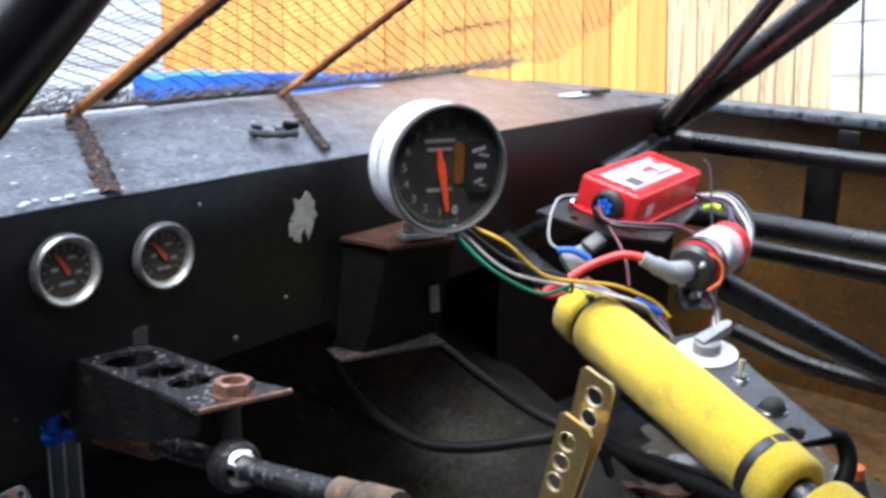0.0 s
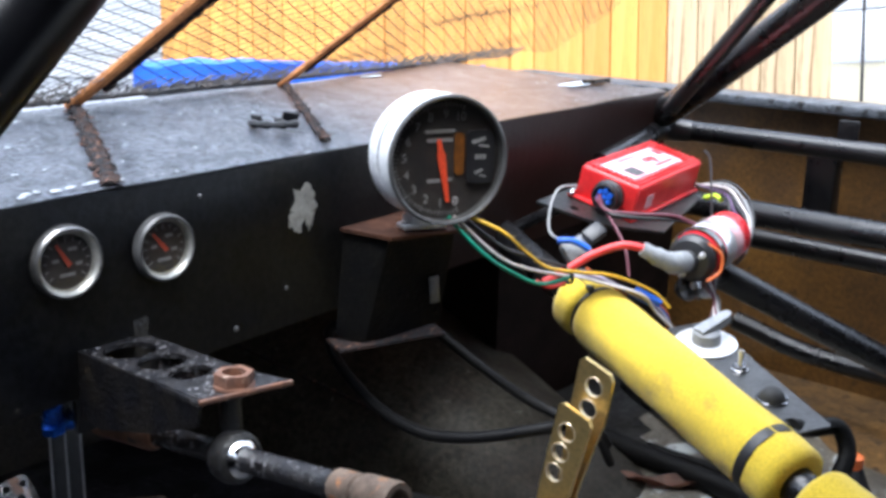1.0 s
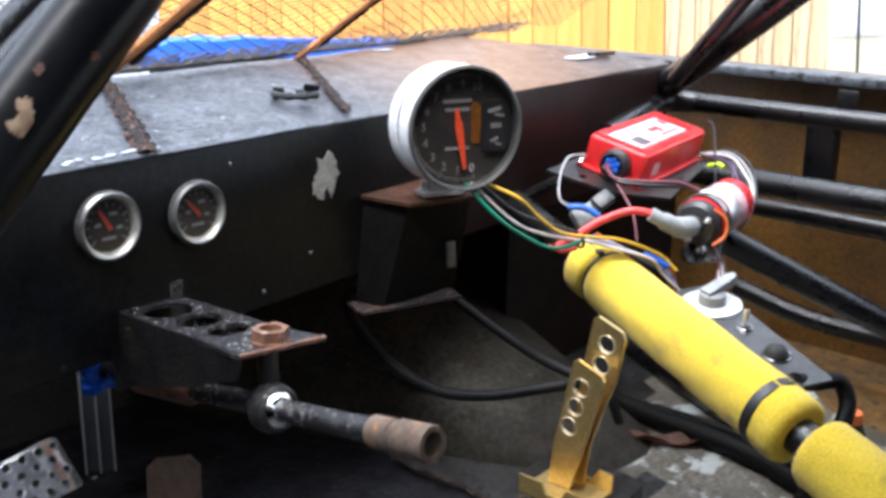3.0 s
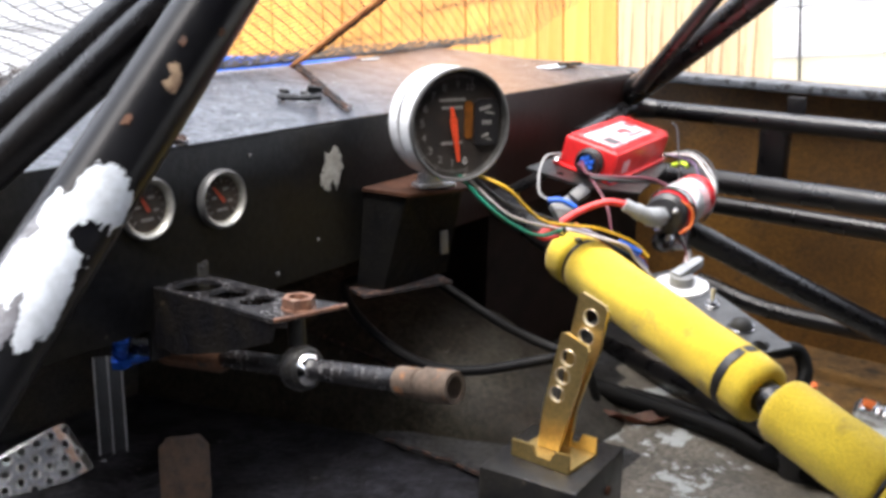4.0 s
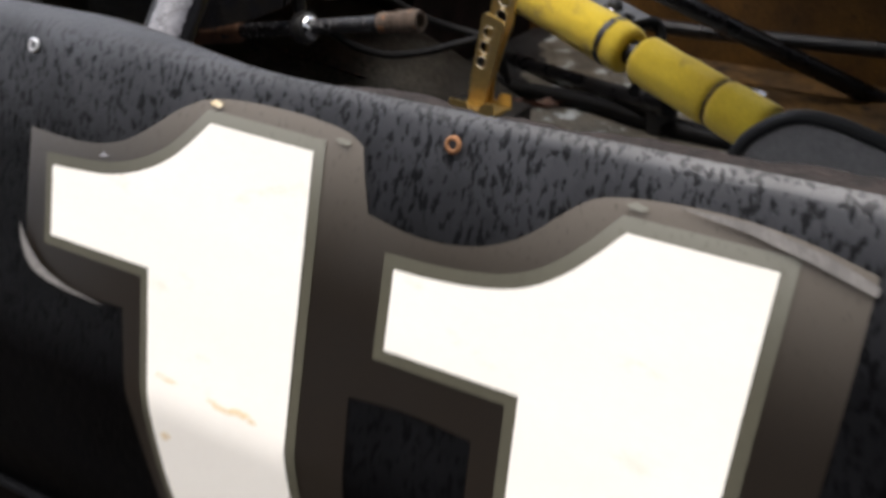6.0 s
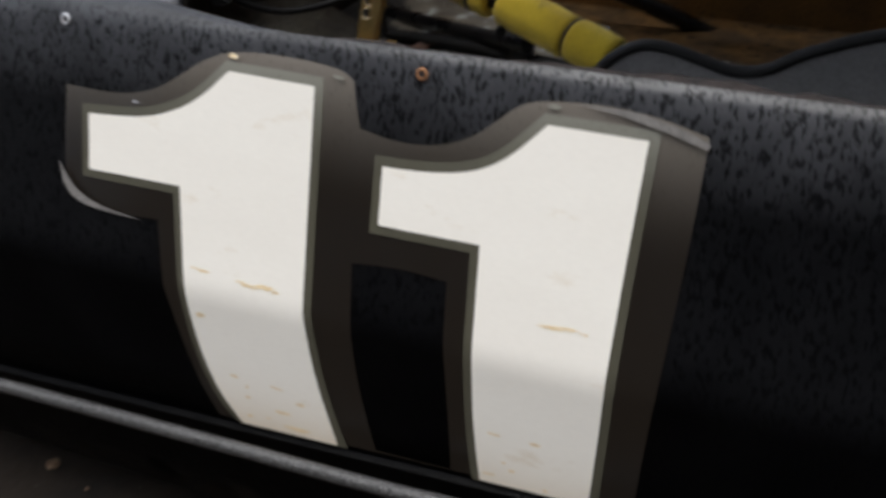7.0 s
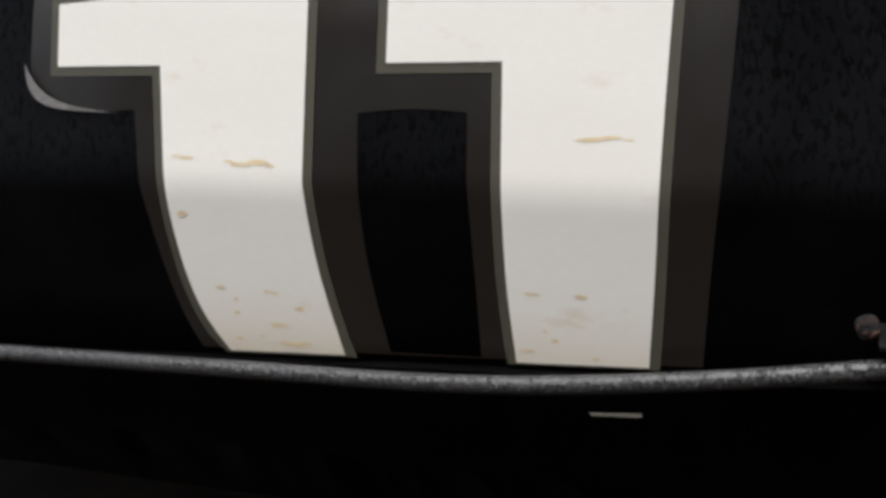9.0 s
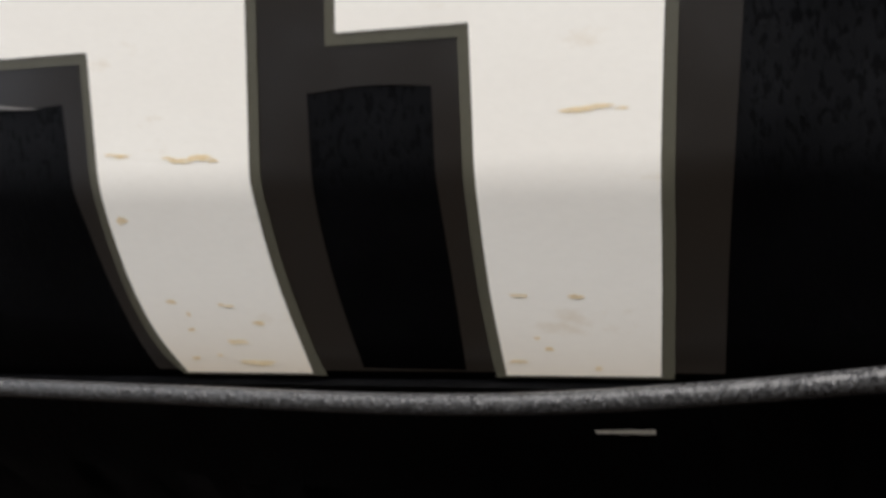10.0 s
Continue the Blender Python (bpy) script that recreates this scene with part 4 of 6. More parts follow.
for _ in range(620):
    u = rnd.uniform(-0.24, 0.24) if rnd.random() < 0.7 else rnd.uniform(0.24, 0.95)
    a = base0 + across * u + ROD * rnd.uniform(0.0, 0.045 if u < 0.24 else 0.02) + Vector((0, rnd.uniform(-0.006, 0.006), rnd.uniform(-0.006, 0.002)))
    b = a + across * rnd.choice((-1, 1)) * rnd.uniform(0.006, 0.013) + ROD * rnd.uniform(0.004, 0.010)
    tube(bm, [a, b], 0.0006, 3, cap=False)
tagged(part("bunched_hem", bm, M_WIRE, screen, "crumpled lower hem of the mesh", smooth=False), kind="stuff")
bm = B()
tube(bm, [base0 - across * 0.25, base0.lerp(base1, 0.5), base1], 0.003, 6)
part("border_wire", bm, M_WIRE, screen)


# ---- door ----
def door_x(z):
    """How far the door stands in at a height: leaning in above a soft fold, steeper below it."""
    lo, hi = 0.301, 0.327
    if z >= hi:
        return 0.25 * (z - 0.40)
    low = 0.25 * (hi - 0.40) - 0.13 * (hi - lo)
    if z >= lo:
        return low + 0.01 * (z - lo) + 0.24 * (z - lo) ** 2 / (2 * (hi - lo))
    return low - 0.01 * (lo - z)


def lip_z(y):
    """The height of the door's lower lip, rising to the tail."""
    return 0.1900 - 0.042 * y


ROCKER = -0.022
FOLDS = (0.22, 0.24, 0.26, 0.28, 0.301, 0.305, 0.309, 0.313, 0.317, 0.321, 0.324, 0.327, 0.36, 0.40, 0.44, 0.48, 0.51)
crest = [(0.0315, 0.522), (0.0365, 0.533), (0.045, 0.540), (0.056, 0.5425), (0.068, 0.540), (0.072, 0.53), (0.073, 0.50)]
bm = B()
ny = 60
rows = []
for i in range(ny + 1):
    y = -0.75 + 1.5 * i / ny
    lip = min(lip_z(y), 0.214)
    tuck = min(1, max(0, (0.37 - y) / 0.20))
    tuck = tuck * tuck * (3 - 2 * tuck)
    prof = [(0.006, 0.04), (ROCKER, 0.10), (ROCKER, lip - 0.014), (ROCKER - 0.006, lip - 0.006), (door_x(lip) + 0.002, lip - 0.003), (door_x(lip), lip - 0.001)]
    prof += [(door_x(z), z) for z in FOLDS] + crest
    row = []
    for x, z in prof:
        up = max(0, min(1, (z - 0.49) / 0.05)) * tuck
        x2 = x - 0.62 * max(0, x - 0.034) * tuck + 0.0015 * noise.noise(Vector((y * 3, z * 4, 1))) + 0.06 * max(0, y - 0.45) ** 2
        row.append(bm.verts.new((x2, y, z - 0.010 * up)))
    rows.append(row)
for a, b in zip(rows, rows[1:]):
    for k in range(len(a) - 1):
        bm.faces.new((a[k], a[k + 1], b[k + 1], b[k]))
bmesh.ops.solidify(bm, geom=bm.faces[:], thickness=-0.002)
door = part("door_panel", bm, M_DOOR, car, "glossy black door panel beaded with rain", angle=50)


def decal(name, loop, lift, mat, label="", holes=()):
    """A thin film on the door, given as y and z, following its fold."""
    bm = B()
    edges = []
    for lp in (loop, *holes):
        vs = [bm.verts.new((0, y, z)) for y, z in lp]
        edges += [bm.edges.new((vs[i], vs[(i + 1) % len(vs)])) for i in range(len(vs))]
    bmesh.ops.triangle_fill(bm, use_beauty=True, edges=edges)
    for z in (0.2003, 0.2103, 0.2203, 0.2303, 0.2403, 0.2503, 0.2603, 0.2803, 0.3013, 0.3053, 0.3093, 0.3133, 0.3173, 0.3213, 0.3243, 0.3273, 0.4003):
        bmesh.ops.bisect_plane(bm, geom=bm.verts[:] + bm.edges[:] + bm.faces[:], plane_co=(0, 0, z), plane_no=(0, 0, 1))
    for v in bm.verts:
        y, z = v.co.y, v.co.z
        if z > 0.170:
            v.co.z = z = max(z, lip_z(y) - 0.0005)
        x = door_x(z) if z > 0.170 else ROCKER
        v.co.x = x + 0.0015 * noise.noise(Vector((y * 3, z * 4, 1))) - lift
    for f in bm.faces:
        f.normal_update()
        if f.normal.x > 0:
            f.normal_flip()
    me = bpy.data.meshes.new(name)
    bm.to_mesh(me)
    bm.free()
    me.shade_smooth()
    slope = lambda z: (door_x(z + 0.001) - door_x(z - 0.001)) / 0.002
    me.normals_split_custom_set_from_vertices([Vector((-1, 0, slope(v.co.z) if v.co.z > 0.170 else 0.0)).normalized() for v in me.vertices])
    me.materials.append(mat)
    return piece(name, me, door, label)


def soften(loop):
    """Rounds the shallow corners of a 2D loop and keeps the sharp ones."""
    for _ in range(2):
        n, out = len(loop), []
        for i in range(n):
            a, b, c = Vector(loop[i - 1]), Vector(loop[i]), Vector(loop[(i + 1) % n])
            u, v = (b - a).normalized(), (c - b).normalized()
            if u.dot(v) > 0.80 and abs(b.y - 0.317) > 0.012:
                out += [tuple(b.lerp(a, 0.25)), tuple(b.lerp(c, 0.25))]
            else:
                out.append(tuple(b))
        loop = out
    return loop


ONE_A = [(0.371, 0.449), (0.345, 0.4505), (0.315, 0.453), (0.290, 0.460), (0.268, 0.470), (0.250, 0.483), (0.231, 0.501), (0.152, 0.499), (0.152, 0.40), (0.1515, 0.316), (0.1435, 0.2525), (0.1245, 0.1860),
         (0.2225, 0.1820), (0.2430, 0.208), (0.2565, 0.241), (0.2655, 0.282), (0.2695, 0.318), (0.276, 0.401), (0.371, 0.401)]
ONE_B = [(0.089, 0.447), (0.060, 0.4475), (0.030, 0.451), (0.008, 0.457), (-0.010, 0.468), (-0.024, 0.481), (-0.0385, 0.4963), (-0.112, 0.4955), (-0.108, 0.400), (-0.106, 0.322), (-0.1045, 0.258), (-0.1015, 0.1955),
         (-0.0085, 0.1915), (-0.0015, 0.247), (0.001, 0.319), (0.0035, 0.401), (0.089, 0.401)]
BACK = [(0.396, 0.470), (0.345, 0.468), (0.310, 0.474), (0.285, 0.487), (0.257, 0.506), (0.228, 0.517), (0.170, 0.518), (0.130, 0.514), (0.119, 0.507), (0.116, 0.490), (0.111, 0.472), (0.080, 0.466), (0.045, 0.468), (0.015, 0.480), (-0.012, 0.505),
        (-0.030, 0.512), (-0.080, 0.515), (-0.120, 0.511), (-0.152, 0.503), (-0.151, 0.440), (-0.145, 0.330), (-0.140, 0.260), (-0.137, 0.1985), (0.10, 0.1885), (0.155, 0.1862), (0.248, 0.1825), (0.262, 0.205), (0.278, 0.250), (0.2925, 0.310), (0.299, 0.368),
        (0.330, 0.366), (0.374, 0.368), (0.392, 0.378), (0.400, 0.395)]
GAP = [(0.110, 0.366), (0.070, 0.370), (0.0275, 0.367), (0.026, 0.320), (0.021, 0.250), (0.018, 0.193), (0.088, 0.191), (0.100, 0.240), (0.107, 0.290)]
ONE_A, ONE_B, BACK, GAP = soften(ONE_A), soften(ONE_B), soften(BACK), soften(GAP)
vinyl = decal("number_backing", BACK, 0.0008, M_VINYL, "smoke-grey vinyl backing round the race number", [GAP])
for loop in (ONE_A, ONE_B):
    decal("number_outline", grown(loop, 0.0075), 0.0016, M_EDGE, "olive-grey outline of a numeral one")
    decal("number_one", loop, 0.0024, M_WHITE, "white vinyl numeral one with rust stains")
# painted reflection of the right numeral in the wet rocker
decal("number_one", [(-0.060, 0.1580), (-0.0967, 0.1612), (-0.0968, 0.1580), (-0.062, 0.1560)], 0.0020, M_SLIVER, "numeral's reflection painted on the rocker")
decal("lifted_film", soften([(0.4025, 0.404), (0.399, 0.385), (0.388, 0.373), (0.364, 0.3675), (0.312, 0.366), (0.350, 0.3695), (0.376, 0.3765), (0.392, 0.3885)]), 0.004, M_LIFT, "peeling corner of clear film")
decal("lifted_film", [(-0.060, 0.5142), (-0.100, 0.5140), (-0.130, 0.508), (-0.154, 0.500), (-0.153, 0.4955), (-0.125, 0.503), (-0.095, 0.5095)], 0.004, M_LIFT, "peeling edge of clear film")
rnd = random.Random(21)
for y, z, w, h in ((0.202, 0.329, 0.013, 0.0018), (0.188, 0.3305, 0.012, 0.0022), (0.178, 0.3285, 0.005, 0.0012), (0.213, 0.331, 0.006, 0.0010), (0.250, 0.333, 0.010, 0.0013), (0.258, 0.334, 0.006, 0.001), (-0.060, 0.350, 0.012, 0.0016), (-0.073, 0.3515, 0.010, 0.0013), (-0.085, 0.350, 0.005, 0.0008), (0.178, 0.206, 0.012, 0.002), (0.165, 0.192, 0.018, 0.002), (-0.02, 0.243, 0.007, 0.0015), (-0.055, 0.243, 0.006, 0.0015), (0.255, 0.290, 0.006, 0.003), *((rnd.choice((rnd.uniform(0.145, 0.23), rnd.uniform(-0.095, -0.01))), rnd.uniform(0.187, 0.235), rnd.uniform(0.002, 0.008), rnd.uniform(0.0006, 0.0016)) for _ in range(16))):
    loop = [(y + w * math.cos(a) * rnd.uniform(0.5, 1.0), z + h * math.sin(a) * rnd.uniform(0.6, 1.2)) for a in (2 * math.pi * k / 14 for k in range(14))]
    decal("rust_stain", loop, 0.0027, M_STAIN, "thin rust-coloured stain")
def rivet(y, z, mat, r, label, core=True):
    """A pop rivet: a low flange with a sunken barrel and the broken pin inside."""
    m = axes((door_x(z) - 0.0005, y, z), Vector((-1, 0, 0.25)).normalized())
    head = part("rivet", lathe(B(), [(r, 0), (r, 0.0007), (r * 0.92, 0.0014), (r * 0.70, 0.0019), (r * 0.56, 0.0017), (r * 0.48, 0.0006), (r * 0.46, 0.0002), (0, 0.0002)], m, 22), mat, door, label)
    if core:
        part("rivet_hole", lathe(B(), [(r * 0.47, 0.0003), (r * 0.47, 0.0008), (r * 0.30, 0.0010), (0, 0.0006)], m, 14), M_BLACKPL, door, "dark rivet core")
    return head


rivet(0.0632, 0.5185, M_COPPER, 0.0050, "rusty copper pop rivet")
rivet(0.396, 0.5235, M_SILVER, 0.0052, "bright pop rivet")
for y, z in ((0.226, 0.5135), (-0.0415, 0.5095), (0.131, 0.5085)):
    loop = [(y + 0.0055 * math.cos(a) * rnd.uniform(0.6, 1.1), z + 0.0022 * math.sin(a) * rnd.uniform(0.6, 1.1)) for a in (2 * math.pi * k / 12 for k in range(12))]
    decal("film_bump", loop, 0.0030, M_STAIN if y > 0.2 else M_EDGE, "worn spot where a rivet shows through the film")


bm = B()
rows = []
rnd = random.Random(9)
for i in range(70):
    y = -0.34 + 0.62 * i / 69
    lip = 0.089 + 0.020 * min(1, max(0, (0.05 - y) / 0.16)) + 0.011 * noise.noise(Vector((y * 22, 0, 7))) + 0.009 * noise.noise(Vector((y * 60, 0, 3))) + 0.002 * rnd.random()
    top = 0.5165 + 0.012 * min(0.1, y) + 0.004 * noise.noise(Vector((y * 18, 2, 5))) - 0.25 * max(0, y - 0.20)
    rows.append([bm.verts.new((x, y, z)) for x, z in ((0.046, 0.5235), (0.060, top + 0.001), (0.072, top + 0.002 * noise.noise(Vector((y * 40, 5, 1)))), (lip, top - 0.001), (lip + 0.001, top - 0.012), (0.080, 0.49))])
for a, b in zip(rows, rows[1:]):
    for k in range(5):
        bm.faces.new((a[k], a[k + 1], b[k + 1], b[k]))
part("ragged_edge", bm, M_RAGGED, door, "torn brown inner edge")

rail_pts = [(-0.052, 0.80, 0.162), (-0.056, 0.55, 0.170), (-0.057, 0.437, 0.1745), (-0.057, 0.222, 0.1795), (-0.057, 0.044, 0.1840), (-0.057, -0.084, 0.1950), (-0.057, -0.249, 0.2205), (-0.055, -0.42, 0.258), (-0.05, -0.7, 0.335)]
rub = part("rub_rail", tube(B(), spline(rail_pts, 8), 0.0066, 16), M_RAIL, car, "thin black side rail beaded with water")
for y, z in ((-0.254, 0.2315), (0.62, 0.170)):
    bm = B()
    box(bm, axes((-0.04, y, z + 0.004), (0, 0, 1)), 0.05, 0.026, 0.004, 0.001)
    part("rail_bracket", bm, M_WORNBLACK, rub)
    m = axes((-0.066, y, z + 0.008), (0, 0, 1))
    part("bolt", lathe(B(), [(0.011, 0), (0.011, 0.003), (0.008, 0.004), (0.008, 0.011), (0.0045, 0.012), (0.0045, 0.020), (0.003, 0.022), (0, 0.022)], m, 6), M_WORNBLACK, rub, "dark worn bolt and nut")
    bm = B()
    box(bm, axes((-0.05, y + 0.019, z + 0.012), (0.3, 0.4, 1)), 0.011, 0.014, 0.015, 0.005, 3)
    part("rusty_tab", bm, M_SEAM, rub)


# ---- gauges ----
def gauge(x, z, label, angle):
    g = thing("gauge", label, "gauge", (x, face_y(x), z), group="dash gauges")
    m = axes((x, face_y(x) - 0.003, z), (0.05, -1, 0.02))
    part("ring", lathe(B(), [(0.0272, 0.0068), (0.0285, 0.0074), (0.0300, 0.0060), (0.0308, 0.0030), (0.0308, -0.002), (0.027, -0.003)], m, 44, close=False), M_GAUGERING if x < 0.6 else M_BEZEL, g, "dull metal bezel" if x < 0.6 else "grimy black bezel")
    part("inner_bevel", lathe(B(), [(0.0272, 0.0068), (0.0262, 0.0058), (0.0232, 0.0012), (0.0228, -0.001)], m, 44, close=False), M_RINGPALE, g, "pale dirty inner bevel")
    dial = part("dial", lathe(B(), [(0.0255, -0.001), (0.0255, 0.0004), (0, 0.0004)], m, 36), M_DIAL, g)
    for k in range(13):
        a = radians(220 - 260 * k / 12)
        bm = B()
        box(bm, m @ Matrix.Translation((0.0195 * math.cos(a), 0.0195 * math.sin(a), 0.0009)) @ Matrix.Rotation(a, 4, "Z"), 0.0055 if k % 3 == 0 else 0.0032, 0.0009, 0.0006)
        part("mark", bm, M_DIALMARK, dial)
    for px, py, w in ((0.0, -0.011, 0.014), (0.006, 0.010, 0.008), (-0.010, 0.002, 0.006), (0.011, -0.003, 0.006)):
        bm = B()
        box(bm, m @ Matrix.Translation((px, py, 0.0009)), w, 0.0028, 0.0005)
        part("print_bar", bm, M_DIALMARK, dial)
    bm = B()
    plate(bm, [(-0.0022, -0.004), (0.0022, -0.004), (0.0012, 0.018), (-0.0012, 0.018)], [], 0.001, m @ Matrix.Translation((0, 0, 0.0015)) @ Matrix.Rotation(radians(angle), 4, "Z"))
    part("needle", bm, M_DULLNEEDLE, g, "faded orange-red needle")
    ob = part("glass", lathe(B(), [(0.0245, 0.0028), (0.0245, 0.0034), (0, 0.0040)], m, 32), M_GLASS, g)
    ob.visible_shadow = False
    return g


gauge(0.560, 0.513, "small round gauge with dull metal bezel in the dash", 30)
gauge(0.656, 0.506, "small round gauge with dull bezel and orange needle", 40)

for x, z, r in ((0.806, 0.432, 0.0022), (0.738, 0.406, 0.0030), (0.700, 0.545, 0.0020)):
    part("screw", lathe(B(), [(r, 0), (r, 0.001), (r * 0.6, 0.002), (0, 0.002)], axes((x, face_y(x) - 0.001, z), (0, -1, 0)), 10), M_DARKMETAL, dash, "small dull screw")

# ---- tachometer ----
TC = Vector((0.9255, 0.7087, 0.5648))
TM = axes(TC, (-0.37, -0.93, 0.02), (0.93, -0.37, 0))
tach = thing("tachometer", "large round tachometer in a silver case with orange needle", "tachometer", (0.94, 0.76, 0.49))
part("case", lathe(B(), [(0.0655, -0.004), (0.0660, -0.008), (0.0658, -0.028), (0.0640, -0.030), (0.055, -0.031)], TM, 56, close=False), M_SHELL, tach, "silver painted front shell")
part("case", lathe(B(), [(0.055, -0.037), (0.0640, -0.038), (0.0652, -0.041), (0.0650, -0.055), (0.0620, -0.062), (0.052, -0.065), (0.0, -0.066)], TM, 56, close=False), M_SHELL, tach, "silver painted rear shell")
part("groove", lathe(B(), [(0.0625, -0.029), (0.0625, -0.039)], TM, 56, close=False), M_BLACKPL, tach, "dark joint between the shells")
part("rear_cap", lathe(B(), [(0.050, -0.064), (0.050, -0.075), (0.040, -0.079), (0, -0.080)], TM, 40), M_BLACKPL, tach)
part("bezel", lathe(B(), [(0.0655, -0.005), (0.0665, -0.002), (0.0660, 0.0015), (0.0642, 0.0025), (0.0622, 0.001), (0.0615, -0.010), (0.0625, -0.010), (0.0655, -0.005)], TM, 56, close=False), M_BEZEL, tach, "black bezel ring")
dial = part("dial", lathe(B(), [(0.0622, -0.012), (0.0622, -0.0102), (0, -0.0102)], TM, 48), M_DIAL, tach, "black dial with faded numerals")
for k in range(11):
    a = radians(90 - (165 + 21.7 * k))
    letters(str(k), 0.0125, TM @ Matrix.Translation((0.0455 * math.cos(a), 0.0455 * math.sin(a), -0.0096)), dial, M_DIALMARK if k else M_DIALWHITE)
for k in range(51):
    a = radians(90 - (165 + 4.34 * k))
    bm = B()
    box(bm, TM @ Matrix.Translation((0.0555 * math.cos(a), 0.0555 * math.sin(a), -0.0098)) @ Matrix.Rotation(a, 4, "Z"), 0.006 if k % 5 == 0 else 0.0035, 0.0009, 0.0006)
    part("mark", bm, M_DIALMARK, dial)
for y, w in ((0.0285, 0.034), (0.0195, 0.028), (-0.0215, 0.028)):
    bm = B()
    box(bm, TM @ Matrix.Translation((-0.006, y, -0.0097)), w, 0.0035, 0.0006)
    part("print_bar", bm, M_DIALMARK, dial)
bm = B()
plate(bm, rounded2d(0.022, -0.026, 0.054, 0.028, 0.008), [], 0.005, TM @ Matrix.Translation((0, 0, -0.0102)))
lamp = part("shift_light", bm, M_BLACKPL, tach, "dark shift light window")
# orange reflection in the glass, built as a coloured strip
bm = B()
plate(bm, rounded2d(0.0105, -0.017, 0.0215, 0.026, 0.0045), [], 0.0012, TM @ Matrix.Translation((0, 0, -0.0101)))
part("amber_strip", bm, M_AMBER, tach, "amber reflection in the glass, painted as a strip")
for x, y, w, h, t in ((0.036, 0.018, 0.016, 0.004, 12), (0.042, 0.012, 0.012, 0.0025, -10), (0.0335, 0.001, 0.0035, 0.005, 0), (0.038, 0.001, 0.0035, 0.005, 0), (0.0425, 0.001, 0.0035, 0.005, 0), (0.036, -0.014, 0.010, 0.003, 20), (0.041, -0.019, 0.008, 0.002, -15)):
    bm = B()
    box(bm, TM @ Matrix.Translation((x, y, -0.005)) @ Matrix.Rotation(radians(t), 4, "Z"), w, h, 0.0006)
    part("print_bar", bm, M_DIALMARK, lamp)
bm = B()
plate(bm, [(-0.0042, -0.006), (-0.0018, -0.046), (0.0018, -0.046), (0.0042, -0.006), (0.0044, 0.004), (0.0026, 0.008), (0.002, 0.019), (-0.002, 0.019), (-0.0026, 0.008), (-0.0044, 0.004)], [], 0.0016, TM @ Matrix.Translation((-0.006, 0.002, -0.0066)) @ Matrix.Rotation(radians(9), 4, "Z"))
part("needle", bm, M_NEEDLE, tach, "bright orange-red needle")
ob = part("glass", lathe(B(), [(0.0618, -0.0025), (0.0618, -0.0017), (0, -0.0017)], TM, 40), M_GLASS, tach)
ob.visible_shadow = False
bm = B()
box(bm, axes((0.946, 0.764, 0.485), (0, 0, 1), (0.9, -0.36, 0)), 0.050, 0.024, 0.006, 0.002)
box(bm, axes((0.946, 0.764, 0.494), (0, 0, 1), (0.9, -0.36, 0)), 0.030, 0.016, 0.016, 0.003)
part("foot", bm, M_SILVER, tach, "metal mounting foot")
for dx in (-0.018, 0.018):
    part("bolt", lathe(B(), [(0.005, 0), (0.005, 0.004), (0.0028, 0.005), (0.0028, 0.012), (0, 0.012)], axes((0.946 + dx, 0.764 - 0.4 * dx, 0.487), (0, 0, 1)), 6), M_SILVER, tach)

shelf = thing("gauge_shelf", "rusty brown steel shelf on a black bracket", "shelf", (0.95, 0.80, 0.47))
bm = B()
plate(bm, [(0.886, 0.835), (0.898, 0.762), (0.985, 0.732), (1.03, 0.845)], [], 0.004, Matrix.Translation((0, 0, 0.476)))
part("top", bm, M_RUSTPLATE, shelf)
bm = B()
vs = [bm.verts.new(p) for p in ((0.905, 0.772, 0.475), (0.978, 0.745, 0.475), (0.99, 0.775, 0.362), (0.895, 0.800, 0.352))]
bm.faces.new(vs)
bmesh.ops.solidify(bm, geom=bm.faces[:], thickness=0.003)
part("front_bracket", bm, M_SOOT, shelf, smooth=False)
bm = B()
vs = [bm.verts.new(p) for p in ((0.905, 0.772, 0.475), (0.892, 0.829, 0.475), (0.880, 0.829, 0.36), (0.895, 0.800, 0.352))]
bm.faces.new(vs)
bmesh.ops.solidify(bm, geom=bm.faces[:], thickness=0.003)
part("side_bracket", bm, M_WORNBLACK, shelf, smooth=False)
bm = B()
box(bm, axes((0.966, 0.762, 0.408), (-0.3, -1, 0.1)), 0.012, 0.030, 0.003, 0.001)
part("tab", bm, M_DARKMETAL, shelf, "dull bare metal tab")
bm = B()
box(bm, axes((0.93, 0.80, 0.352), (0, 0, 1), (0.9, -0.3, 0)), 0.13, 0.04, 0.004, 0.001)
part("lower_flange", bm, M_SEAM, shelf, "sooty rust-stained lower flange")

# ---- ignition box, its plate and the coil ----
BX, BZ = Vector((0.99, 0.12, -0.02)).normalized(), Vector((0.0, -0.24, 0.97)).normalized()
BM_ = axes((1.366, 0.742, 0.505), BZ, BX)
plate_thing = thing("mounting_plate", "black steel plate carrying ignition parts", "plate", (1.33, 0.72, 0.45))
bm = B()
plate(bm, [(-0.17, 0.06), (-0.15, -0.03), (-0.09, -0.085), (0.09, -0.06), (0.13, 0.06)], [ring2d(-0.14, 0.02, 0.006, 12)], 0.004, BM_ @ Matrix.Translation((0, 0, -0.0510)))
part("sheet", bm, M_WORNBLACK, plate_thing, smooth=False)
for p, q in (((1.25, 0.80, 0.45), (1.22, 0.88, 0.40)), ((1.45, 0.79, 0.45), (1.47, 0.86, 0.42))):
    part("stay", tube(B(), [p, q], 0.008, 10), M_TUBE, plate_thing)
